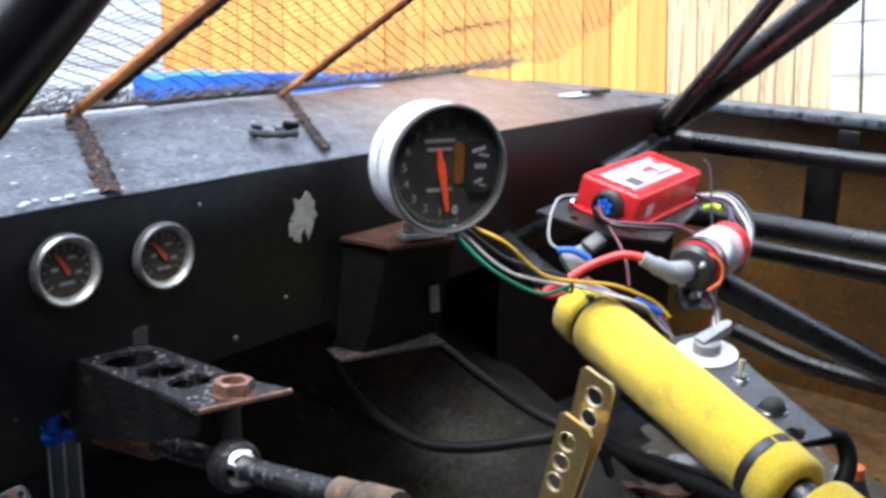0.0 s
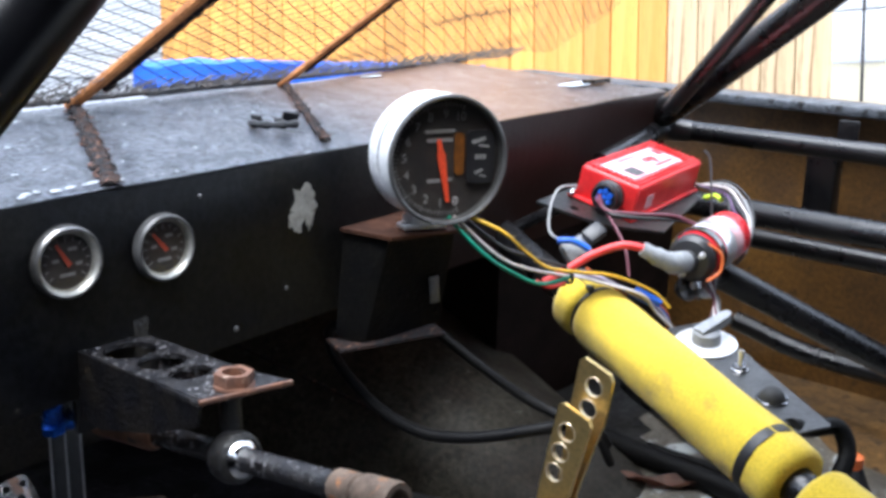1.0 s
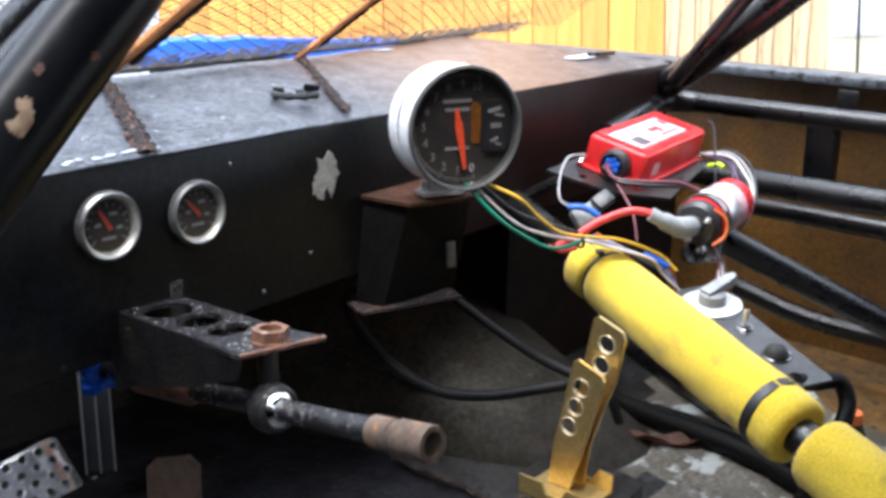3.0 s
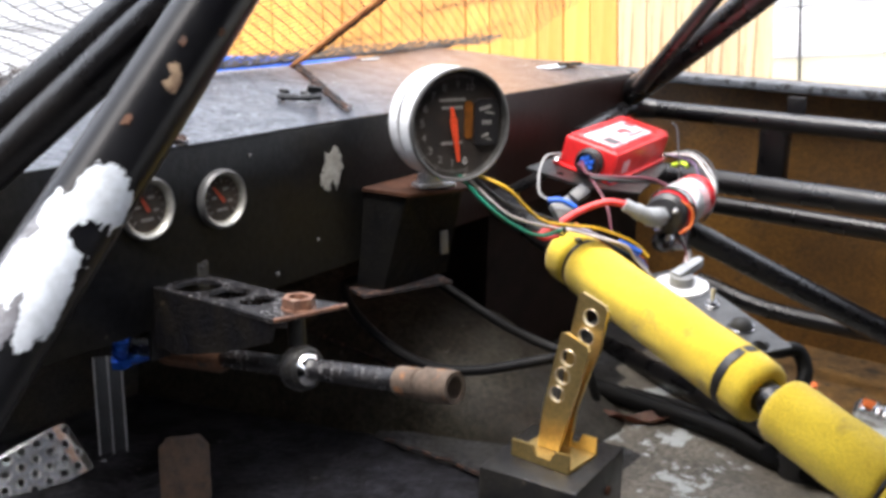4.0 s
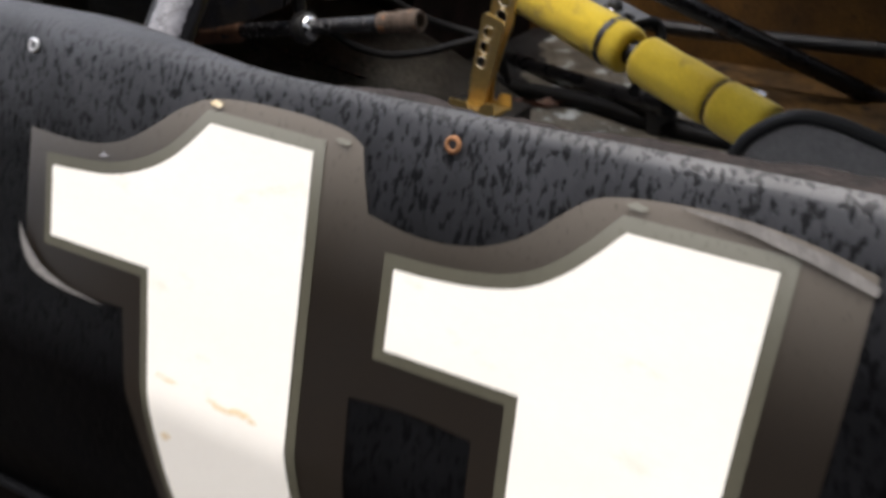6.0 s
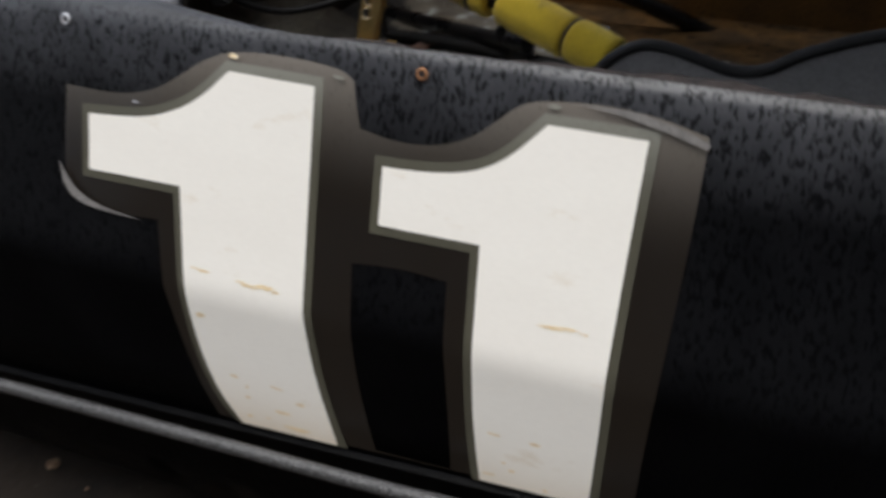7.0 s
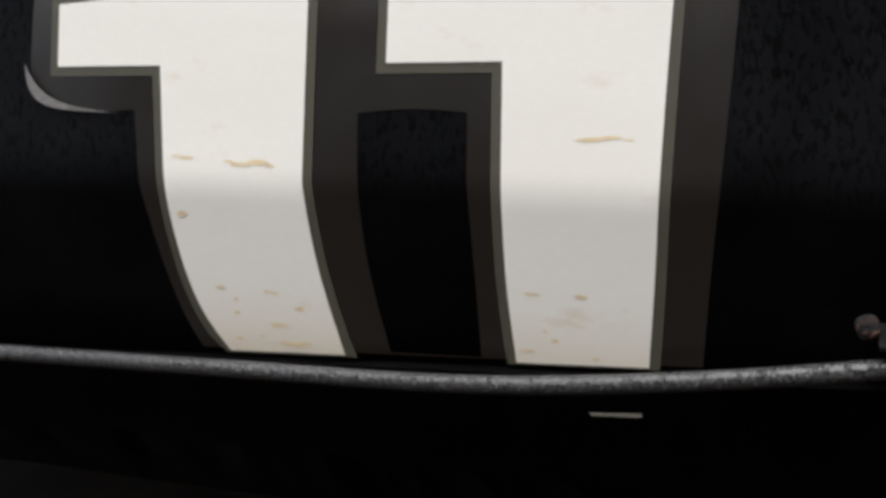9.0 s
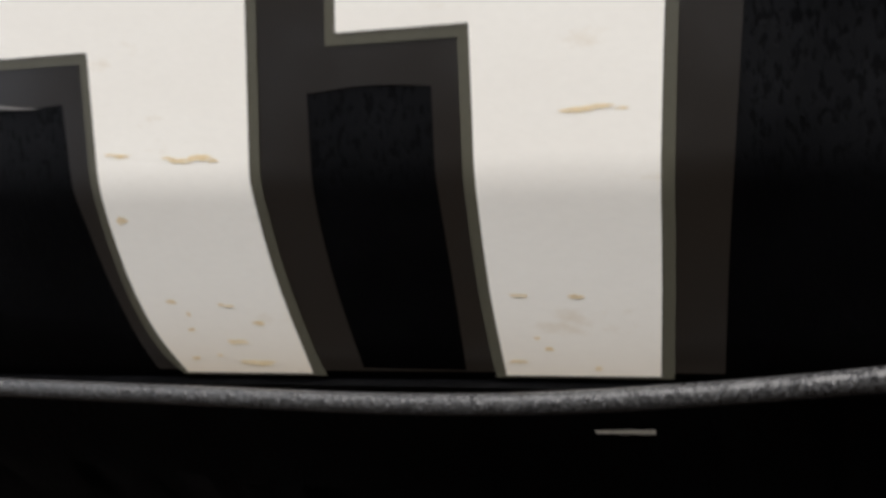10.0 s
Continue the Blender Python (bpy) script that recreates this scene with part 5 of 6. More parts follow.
ign = thing("ignition_box", "red ribbed aluminium ignition box with white label", "ignition box", (1.366, 0.75, 0.45))
bm = B()
box(bm, BM_ @ Matrix.Translation((0, 0, -0.0225)), 0.205, 0.086, 0.043, 0.005, 3)
part("case", bm, M_REDBOX, ign)
for y in (-0.037, -0.0315, 0.0315, 0.037):
    bm = B()
    box(bm, BM_ @ Matrix.Translation((0, y, -0.0005)), 0.196, 0.003, 0.004, 0.0008)
    part("rib", bm, M_REDBOX, ign)
bm = B()
box(bm, BM_ @ Matrix.Translation((0, 0, -0.0445)), 0.222, 0.096, 0.004, 0.0015)
part("flange", bm, M_REDBOX, ign)
for x, w in ((-0.0925, 0.014), (0.084, 0.028)):
    for k in range(9):
        bm = B()
        box(bm, BM_ @ Matrix.Translation((x, -0.028 + 0.007 * k, 0.0)), w, 0.0032, 0.004, 0.0008)
        part("fin", bm, M_REDBOX, ign)
lab = part("label", plate(B(), rounded2d(-0.085, -0.025, 0.070, 0.027, 0.003), [], 0.0006, BM_ @ Matrix.Translation((0, 0, -0.0008))), M_LABEL, ign, "glossy pinkish-white label", smooth=False)
for x, y, w, h, mat in ((-0.055, -0.010, 0.028, 0.022, M_LABELBLACK), (0.016, 0.004, 0.030, 0.010, M_LABELRED), (0.030, -0.014, 0.055, 0.0035, M_LABELRED), (0.024, 0.000, 0.010, 0.016, M_LABELRED), (-0.02, 0.020, 0.05, 0.003, M_LABELRED), (0.060, 0.012, 0.012, 0.016, M_LABELRED)):
    bm = B()
    box(bm, BM_ @ Matrix.Translation((x, y, 0.0001)), w, h, 0.0005)
    part("print_bar", bm, mat, lab)
bm = B()
box(bm, BM_ @ Matrix.Translation((-0.060, -0.0434, -0.028)), 0.022, 0.0006, 0.018)
part("side_label", bm, M_LABEL, ign)
for x, y in ((-0.107, 0.043), (-0.107, -0.043), (0.107, -0.043), (0.107, 0.043)):
    part("screw", lathe(B(), [(0.0055, 0), (0.0055, 0.003), (0.003, 0.006), (0, 0.006)], BM_ @ Matrix.Translation((x, y, -0.0425)), 12), M_CHROME, ign)
PLUG = BM_ @ Matrix.Translation((-0.1025, -0.006, -0.026))
pm = axes(PLUG.translation, -BX, BZ)
plug = part("plug", lathe(B(), [(0.019, -0.002), (0.021, 0.002), (0.021, 0.008), (0.018, 0.010), (0.018, 0.018), (0.015, 0.019), (0.014, 0.012), (0, 0.012)], pm, 24), M_BLACKPL, ign, "round black plug")
for k in range(7):
    a = 2 * math.pi * k / 6
    r = 0.008 if k < 6 else 0
    part("pin", lathe(B(), [(0.0034, 0.011), (0.0034, 0.018), (0, 0.019)], pm @ Matrix.Translation((r * math.cos(a), r * math.sin(a), 0)), 8), M_BLUEPL, plug)

coil = thing("ignition_coil", "red canister coil with bright band and black cap", "ignition coil", (1.29, 0.60, 0.39))
CM = axes((1.222, 0.592, 0.425), (0.985, 0.10, 0.06), (0, 0, 1))
part("can", lathe(B(), [(0.026, 0.018), (0.030, 0.020), (0.0305, 0.030), (0.0305, 0.125), (0.028, 0.130), (0, 0.131)], CM, 36), material("red_coil_paint", (0.62, 0.02, 0.03), (0.55, 0.02, 0.03), rough=0.25), coil)
part("band", lathe(B(), [(0.0315, 0.044), (0.0320, 0.045), (0.0320, 0.075), (0.0315, 0.076)], CM, 36, close=False), M_SILVER, coil, "bright metal band")
part("sticker", lathe(B(), [(0.0310, 0.078), (0.0311, 0.100)], CM, 36, close=False), M_LABEL, coil)
part("cap", lathe(B(), [(0.029, 0.022), (0.029, 0.010), (0.024, 0.004), (0.013, 0.002), (0.010, -0.010), (0, -0.010)], CM, 30), M_BLACKPL, coil, "black moulded cap")
for a in (60, 200):
    part("terminal", lathe(B(), [(0.004, 0), (0.004, 0.006), (0.002, 0.007), (0.002, 0.014), (0, 0.014)], CM @ Matrix.Translation((0.019 * math.cos(radians(a)), 0.019 * math.sin(radians(a)), 0.008)) @ Matrix.Rotation(math.pi, 4, "Y"), 8), M_SILVER, coil)
part("clamp", lathe(B(), [(0.0318, 0.024), (0.0335, 0.024), (0.0335, 0.036), (0.0318, 0.036)], CM, 36, close=False), M_DARKCHROME, coil, "bent metal clamp")
bm = B()
box(bm, axes((1.258, 0.592, 0.383), (0.2, -0.9, 0.2)), 0.022, 0.026, 0.003, 0.001)
part("clamp_tab", bm, M_DARKCHROME, coil)
part("clamp_bolt", lathe(B(), [(0.006, 0), (0.006, 0.005), (0.003, 0.006), (0.003, 0.014), (0, 0.014)], axes((1.255, 0.588, 0.380), (0.1, -0.9, -0.2)), 6), M_SILVER, coil)
boot = part("boot", tube(B(), spline([(1.150, 0.612, 0.450), (1.160, 0.600, 0.442), (1.180, 0.590, 0.432), (1.213, 0.592, 0.426)], 5), [0.0085] * 5 + [0.0105] * 5 + [0.013] * 6, 14), M_GREYPL, coil, "grey rubber boot")


# ---- wires ----
def wire(name, colour, pts, r, label, category="wire", group="loose wiring"):
    w = thing(name, label, category, pts[0], group=group)
    part("strand", tube(B(), spline(pts, 6), r * (0.84 if group == "loose wiring" else 1.0), 12), WIRES.get(colour) or colour, w)
    return w


wire("wire", "yellow", [(0.95, 0.715, 0.507), (0.974, 0.676, 0.489), (1.008, 0.671, 0.462), (1.043, 0.664, 0.438), (1.086, 0.651, 0.427), (1.13, 0.633, 0.417), (1.165, 0.603, 0.398), (1.175, 0.585, 0.380)], 0.0023, "yellow wire from the tachometer")
wire("wire", "green", [(0.932, 0.715, 0.505), (0.957, 0.69, 0.468), (0.994, 0.68, 0.441), (1.034, 0.668, 0.421), (1.078, 0.66, 0.421)], 0.0026, "green wire from the tachometer")
wire("wire", "white", [(0.938, 0.712, 0.505), (0.983, 0.686, 0.458), (1.024, 0.673, 0.438), (1.078, 0.661, 0.422)], 0.0022, "dirty white wire from the tachometer")
wire("wire", "black", [(0.945, 0.712, 0.507), (0.99, 0.69, 0.468), (1.03, 0.68, 0.450), (1.10, 0.664, 0.424)], 0.0024, "black wire from the tachometer")
wire("wire", "red", [(1.048, 0.684, 0.418), (1.06, 0.675, 0.410), (1.078, 0.665, 0.412)], 0.0028, "short red wire under the tachometer")
wire("ignition_lead", "red", [(1.055, 0.679, 0.415), (1.085, 0.668, 0.427), (1.115, 0.655, 0.441), (1.138, 0.632, 0.452), (1.152, 0.612, 0.450)], 0.0055, "thick red ignition lead", "cable")
wire("wire", "maroon", [(1.245, 0.735, 0.478), (1.225, 0.712, 0.466), (1.245, 0.68, 0.463), (1.275, 0.645, 0.462), (1.292, 0.622, 0.452)], 0.0028, "dark red wire under the ignition box")
wire("wire", "black", [(1.243, 0.73, 0.472), (1.226, 0.705, 0.462), (1.25, 0.672, 0.458), (1.285, 0.636, 0.456), (1.296, 0.615, 0.449)], 0.0034, "black wire under the ignition box")
wire("wire", "maroon", [(1.244, 0.74, 0.474), (1.222, 0.70, 0.455), (1.205, 0.668, 0.43), (1.19, 0.65, 0.40)], 0.0022, "thin dark red wire off the plug")
wire("wire", "grey", [(1.258, 0.778, 0.482), (1.217, 0.777, 0.484), (1.19, 0.77, 0.465), (1.165, 0.752, 0.442), (1.152, 0.725, 0.437)], 0.0019, "grey wire looped beside the ignition box")
for k, c in enumerate(("black", "grey", "white", "black", "violet", "black")):
    o = 0.009 * k - 0.012
    wire("wire", c, [(1.468, 0.712 + 0.004 * (k % 3), 0.463), (1.462 - o, 0.668 - o * 0.5, 0.470 - 0.3 * o), (1.440 - o, 0.632, 0.457 - 0.4 * o), (1.410 - o * 0.7, 0.604, 0.437), (1.385 - 0.3 * o, 0.595, 0.408), (1.37, 0.60, 0.39)], 0.0021, "wire in the bundle behind the coil")
wire("wire", "lime", [(1.445, 0.690, 0.452), (1.440, 0.672, 0.458), (1.432, 0.660, 0.456)], 0.0045, "lime green connector on a wire", "connector")
wire("wire", "orange", [(1.235, 0.575, 0.447), (1.245, 0.562, 0.435), (1.243, 0.560, 0.415), (1.228, 0.568, 0.404)], 0.0024, "orange wire on the coil cap")
wire("stiff_wire", M_DARKMETAL, [(1.418, 0.664, 0.435), (1.421, 0.671, 0.48), (1.424, 0.678, 0.512), (1.419, 0.684, 0.522)], 0.0018, "stiff bare wire standing up", "wire")
for pts in (((1.140, 0.722, 0.440), (1.152, 0.708, 0.440), (1.166, 0.694, 0.430)), ((1.152, 0.618, 0.400), (1.170, 0.594, 0.385)), ((1.158, 0.628, 0.392), (1.176, 0.602, 0.378))):
    wire("crimp_connector", M_BLUEPL, pts, 0.0048, "small blue crimp connector", "connector")
for k, c in enumerate(("white", "grey", "violet", "white", "blue", "black", "orange")):
    o = 0.006 * (k - 3)
    wire("wire", c, [(1.10 + o, 0.664, 0.422), (1.125, 0.644 + o, 0.412 + 0.3 * o), (1.15, 0.622 + o, 0.395), (1.178 + o * 0.5, 0.598, 0.372), (1.20, 0.58 + o, 0.33)], 0.0021, "thin wire behind the yellow padding")
for k, c in enumerate(("maroon", "black", "white", "maroon", "grey", "black")):
    o = 0.009 * (k - 2)
    wire("wire", c, [(1.262 + o, 0.582, 0.395), (1.258 + o * 0.6, 0.572 + 0.3 * o, 0.378), (1.236 + o * 0.4, 0.560, 0.368 + 0.4 * o), (1.215 + 0.3 * o, 0.548, 0.350), (1.20, 0.545 + o, 0.325)], 0.0019, "loose thin wire hanging under the coil")
bm = B()
conn = thing("cable_clip", "pale grey plastic connector block", "connector", (1.16, 0.71, 0.42))
box(bm, axes((1.17, 0.715, 0.425), (-0.5, -0.6, 0.5)), 0.034, 0.026, 0.016, 0.003)
part("block", bm, M_GREYPL, conn)
bm = B()
box(bm, axes((1.185, 0.70, 0.445), (-0.5, -0.4, 0.7)), 0.026, 0.020, 0.012, 0.003)
part("block", bm, M_BLACKPL, conn)
tie = thing("cable_tie", "black cable tie round the wires", "cable tie", (1.078, 0.661, 0.42))
part("band", lathe(B(), [(0.008, -0.002), (0.0095, -0.002), (0.0095, 0.002), (0.008, 0.002)], axes((1.078, 0.661, 0.422), (0.8, -0.4, 0.1)), 14, close=False), M_TAPE, tie)

wire("hose", M_HOSE, [(1.049, 0.874, 0.337), (1.019, 0.9, 0.326), (0.985, 0.93, 0.322), (0.965, 0.935, 0.312), (0.938, 0.888, 0.294), (0.923, 0.814, 0.27), (0.917, 0.737, 0.262), (0.932, 0.676, 0.270), (0.963, 0.616, 0.288), (0.99, 0.60, 0.290), (1.05, 0.622, 0.270), (1.12, 0.65, 0.235), (1.20, 0.67, 0.17)], 0.0065, "glossy black hose looping under the dash", "hose", "hoses")
wire("hose", M_HOSE, [(1.046, 0.876, 0.337), (1.039, 0.793, 0.314), (1.026, 0.712, 0.297), (1.007, 0.649, 0.295), (1.015, 0.60, 0.285), (1.08, 0.615, 0.25), (1.16, 0.64, 0.17)], 0.006, "glossy black hose crossing under the dash", "hose", "hoses")
wire("hose", M_HOSE, [(1.06, 0.385, 0.335), (1.10, 0.38, 0.322), (1.13, 0.365, 0.318), (1.128, 0.352, 0.295), (1.10, 0.35, 0.272), (1.05, 0.345, 0.258), (0.985, 0.335, 0.250)], 0.009, "black hose bent over beside the switch panel", "hose", "hoses")
wire("fuel_pipe", M_HOSE, [(1.335, 0.78, 0.105), (1.330, 0.69, 0.102), (1.328, 0.60, 0.100), (1.315, 0.51, 0.100), (1.288, 0.42, 0.098), (1.265, 0.25, 0.096), (1.25, -0.2, 0.096)], 0.015, "wet black pipe along the floor", "pipe", "hoses")
wire("fuel_pipe", M_HOSE, [(1.36, 0.70, 0.100), (1.365, 0.58, 0.100), (1.345, 0.46, 0.098), (1.31, 0.30, 0.096), (1.29, 0.0, 0.095), (1.28, -0.2, 0.095)], 0.007, "thin black pipe along the floor", "pipe", "hoses")
shoe = thing("coil_clamp", "bright metal clamp hanging under the ignition coil", "clamp", (1.236, 0.597, 0.37))
CC = axes((1.236, 0.597, 0.387), (-0.55, -0.75, 0.25), (0.8, -0.6, 0)) @ Matrix.Scale(0.68, 4)
part("cup", lathe(B(), [(0.017, -0.012), (0.021, -0.006), (0.022, 0.006), (0.020, 0.014), (0.012, 0.017), (0, 0.017)], CC, 24), M_DARKCHROME, shoe)
part("nut", lathe(B(), [(0.007, 0.016), (0.007, 0.022), (0.003, 0.023), (0, 0.023)], CC @ Matrix.Translation((0.004, 0.006, 0)), 6), M_SILVER, shoe)
part("tail", tube(B(), spline([CC @ Vector((0.018, -0.010, 0.0)), CC @ Vector((0.034, -0.016, 0.003)), CC @ Vector((0.044, -0.006, 0.0)), CC @ Vector((0.046, 0.006, -0.002))], 5), 0.0026, 8), M_SILVER, shoe, "curled bright wire end")
leaf = thing("dead_leaf", "curled brown dead leaf on the floor pipe", "leaf", (1.30, 0.63, 0.09))
bm = B()
rows = []
for i in range(9):
    w = 0.020 * math.sin(math.pi * (0.1 + 0.85 * i / 8))
    rows.append([bm.verts.new((1.255 + 0.011 * i, 0.685 - 0.013 * i + w * (k - 1), 0.090 + 0.008 * abs(k - 1) + 0.006 * math.sin(i * 1.3))) for k in range(3)])
for a, b in zip(rows, rows[1:]):
    for k in range(2):
        bm.faces.new((a[k], a[k + 1], b[k + 1], b[k]))
bmesh.ops.solidify(bm, geom=bm.faces[:], thickness=0.001)
part("blade", bm, M_LEAF, leaf)

# ---- yellow padded bar ----
A0, A1 = Vector((1.1491, 0.6962, 0.3725)), Vector((0.9437, 0.1257, 0.2399))
D = (A1 - A0).normalized()
bar_thing = thing("padded_bar", "black roll bar wrapped in dirty yellow foam padding", "padded bar", (1.0, 0.36, 0.30))
part("bar", tube(B(), [A0 - D * 0.30, A1 + D * 0.10], 0.0195, 18), M_TUBE, bar_thing, "black steel bar")


def foam(s0, s1, seed):
    bm = B()
    n, seg = max(8, int((s1 - s0) / 0.008)), 40
    u = D.cross(Vector((0, 0, 1))).normalized()
    w = u.cross(D)
    rows = []
    for r, s in [(0.020, s0), (0.030, s0 - 0.001), (0.0355, s0 + 0.003)] + [(0.0375, s0 + 0.008 + (s1 - s0 - 0.016) * i / n) for i in range(n + 1)] + [(0.0355, s1 - 0.003), (0.030, s1 + 0.001), (0.020, s1)]:
        row = []
        for k in range(seg):
            a = 2 * math.pi * k / seg
            rr = r + (0.0016 * noise.noise(Vector((3 * math.cos(a), 3 * math.sin(a), s * 22 + seed))) if r > 0.03 else 0)
            row.append(bm.verts.new(A0 + D * s + (u * math.cos(a) + w * math.sin(a)) * rr))
        rows.append(row)
    for a, b in zip(rows, rows[1:]):
        for k in range(seg):
            bm.faces.new((a[k], a[(k + 1) % seg], b[(k + 1) % seg], b[k]))
    return part("foam_sleeve", bm, M_FOAM, bar_thing, "dirty yellow foam sleeve", angle=60)


def collar(s, w, mat, r=0.0385):
    m = axes(A0 + D * s, D)
    return part("tape_band", lathe(B(), [(r - 0.001, -w / 2), (r, -w / 2 + 0.001), (r, w / 2 - 0.001), (r - 0.001, w / 2)], m, 40, close=False), mat, bar_thing, "black tape band")


foam(0.0, 0.0385, 1)
CREST = Vector((-0.35, 0.05, 0.93)).normalized()
slit = [A0 + D * t + CREST * 0.0374 for t in (0.002, 0.012, 0.025, 0.037)]
part("slit", tube(B(), slit, 0.0011, 6), M_TAPE, bar_thing, "slit along the foam")
bm = B()
box(bm, axes(A0 + D * 0.0405 + CREST * 0.037, CREST, D), 0.009, 0.007, 0.006, 0.001)
part("tie_head", bm, M_TAPE, bar_thing, "black cable tie head")
collar(0.0405, 0.005, M_TAPE, 0.0350)
foam(0.0425, 0.364, 2)
collar(0.3255, 0.0125, M_TAPE)
foam(0.388, 0.5345, 3)
collar(0.5365, 0.004, M_TAPE, 0.0358)
foam(0.5385, 0.626, 4)

# ---- switch panel ----
panel = thing("switch_panel", "dark steel switch panel with bright disc and buttons", "switch panel", (1.12, 0.47, 0.35))
SM = axes((1.124, 0.4745, 0.3465), (-0.14, -0.06, 1), (-0.51, -0.86, -0.11))
bm = B()
plate(bm, rounded2d(-0.108, -0.022, 0.121, 0.029, 0.004), [ring2d(0.0, 0.004, 0.0055, 14)], 0.003, SM)
part("sheet", bm, M_PANEL, panel, smooth=False)
disc = part("disc", lathe(B(), [(0.034, 0.003), (0.034, 0.0055), (0.031, 0.0065), (0, 0.0065)], SM @ Matrix.Translation((-0.061, 0.0, 0)), 40), M_DISC, panel, "bright metal kill switch disc")
part("hub", lathe(B(), [(0.016, 0.0065), (0.015, 0.018), (0.012, 0.020), (0, 0.020)], SM @ Matrix.Translation((-0.061, 0, 0)), 24), M_SWITCHLEVER, disc)
bm = B()
plate(bm, [(-0.008, -0.010), (0.008, -0.010), (0.0065, 0.030), (0.003, 0.036), (-0.003, 0.036), (-0.0065, 0.030)], [], 0.010, SM @ Matrix.Translation((-0.062, 0, 0.016)) @ pose(0, 0, 0, 14, 0, 12))
part("lever", bm, M_SWITCHLEVER, disc, "grey switch lever")
part("toggle_nut", lathe(B(), [(0.0095, 0.003), (0.0095, 0.005), (0.007, 0.006), (0.007, 0.009), (0, 0.009)], SM @ Matrix.Translation((0.0, 0.004, 0)), 16), M_DARKCHROME, panel)
part("toggle", tube(B(), [SM @ Vector((0.0, 0.004, 0.008)), SM @ Vector((-0.003, 0.007, 0.024))], [0.002, 0.0032], 10), M_SILVER, panel, "metal toggle switch")
part("button_ring", lathe(B(), [(0.0160, 0.003), (0.0160, 0.005), (0.0148, 0.0062), (0.0130, 0.005), (0.0130, 0.003)], SM @ Matrix.Translation((0.062, 0.002, 0)), 24, close=False), M_DARKCHROME, panel)
part("button", lathe(B(), [(0.0130, 0.003), (0.0125, 0.008), (0.0095, 0.013), (0.005, 0.0155), (0, 0.016)], SM @ Matrix.Translation((0.062, 0.002, 0)), 20), M_RUBBER, panel, "black rubber push button")
for x, y in ((-0.092, 0.012), (0.104, -0.010)):
    part("screw", lathe(B(), [(0.006, 0.003), (0.005, 0.006), (0, 0.006)], SM @ Matrix.Translation((x, y, 0)), 12), M_RUST if x < 0 else M_WORNBLACK, panel)
bm = B()
box(bm, axes((1.115, 0.4745, 0.330), (0.5, 0, 0.8), (0, 1, 0)), 0.02, 0.02, 0.035, 0.002)
part("stay", bm, M_TUBE, panel)

# ---- lever on its box ----
pedestal = thing("lever_box", "black steel box bolted to the floor", "steel box", (0.935, 0.56, 0.07))
PM = axes((0.922, 0.560, 0.133), (0, 0, 1), (0.99, 0.12, 0))
bm = B()
box(bm, PM, 0.138, 0.120, 0.130, 0.003)
part("box", bm, M_WORNBLACK, pedestal)
for x, y, z in ((-0.0695, -0.035, 0.045), (-0.0695, 0.03, 0.0), (0.02, -0.0605, 0.03)):
    n = (-1, 0, 0) if abs(x) > 0.06 else (0, -1, 0)
    part("screw", lathe(B(), [(0.006, 0), (0.005, 0.003), (0, 0.0035)], PM @ axes((x, y, z), n, (0, 0, 1)), 12), M_RUSTPLATE, pedestal)
lever = thing("shift_lever", "gold zinc-plated shift lever with lightening holes", "lever", (0.93, 0.57, 0.20))
FRONT_HOLES, REAR_HOLES = ((0.0425, 0.1176), (0.0365, 0.0945), (0.0305, 0.071)), ((0.0475, 0.163), (0.0425, 0.139))
bm = B()
LM = axes((0.929, 0.592, 0.203), (-1, 0, 0), (0, -1, 0))
plate(bm, [(0.008, 0.0), (0.036, 0.0), (0.045, 0.034), (0.0645, 0.111), (0.069, 0.131), (0.066, 0.137), (0.038, 0.1465), (0.032, 0.144), (0.0135, 0.049)], [ring2d(*h, 0.0095) for h in FRONT_HOLES], 0.0045, LM)
part("front_arm", bm, M_GOLD, lever, smooth=False)
bm = B()
LM2 = axes((0.945, 0.580, 0.205), (-1, 0, 0), (0, -1, 0))
plate(bm, [(0.006, 0.0), (0.030, 0.0), (0.035, 0.045), (0.052, 0.101), (0.0614, 0.127), (0.068, 0.173), (0.065, 0.180), (0.036, 0.190), (0.031, 0.187), (0.021, 0.130), (0.016, 0.070)], [ring2d(*h, 0.0095) for h in REAR_HOLES], 0.0045, LM2)
part("rear_arm", bm, M_GOLD, lever, smooth=False)
for m, xy in ((LM, FRONT_HOLES), (LM2, REAR_HOLES)):
    for x, y in xy:
        part("hole_rim", lathe(B(), [(0.0093, 0.0002), (0.0093, 0.0046), (0.0101, 0.0050), (0.0106, 0.0044)], m @ Matrix.Translation((x, y, 0)), 22, close=False), M_RIM, lever, "pale worn hole rim")
bm = B()
vs = [[bm.verts.new((x, y, z)) for x in (0.925, 0.941)] for y, z in ((0.562, 0.208), (0.556, 0.225), (0.543, 0.285))]
for a, b in zip(vs, vs[1:]):
    bm.faces.new((a[0], a[1], b[1], b[0]))
bmesh.ops.solidify(bm, geom=bm.faces[:], thickness=0.003)
part("spacer", bm, M_GOLD, lever, smooth=False)
for x in (0.895, 0.954):
    bm = B()
    plate(bm, [(-0.041, 0), (0.036, 0), (0.036, 0.022), (0.018, 0.022), (0.011, 0.009), (-0.008, 0.009), (-0.014, 0.020), (-0.041, 0.020)], [], 0.003, axes((x, 0.557, 0.199), (-1, 0, 0), (0, -1, 0)))
    part("foot", bm, M_GOLD, lever, smooth=False)
bm = B()
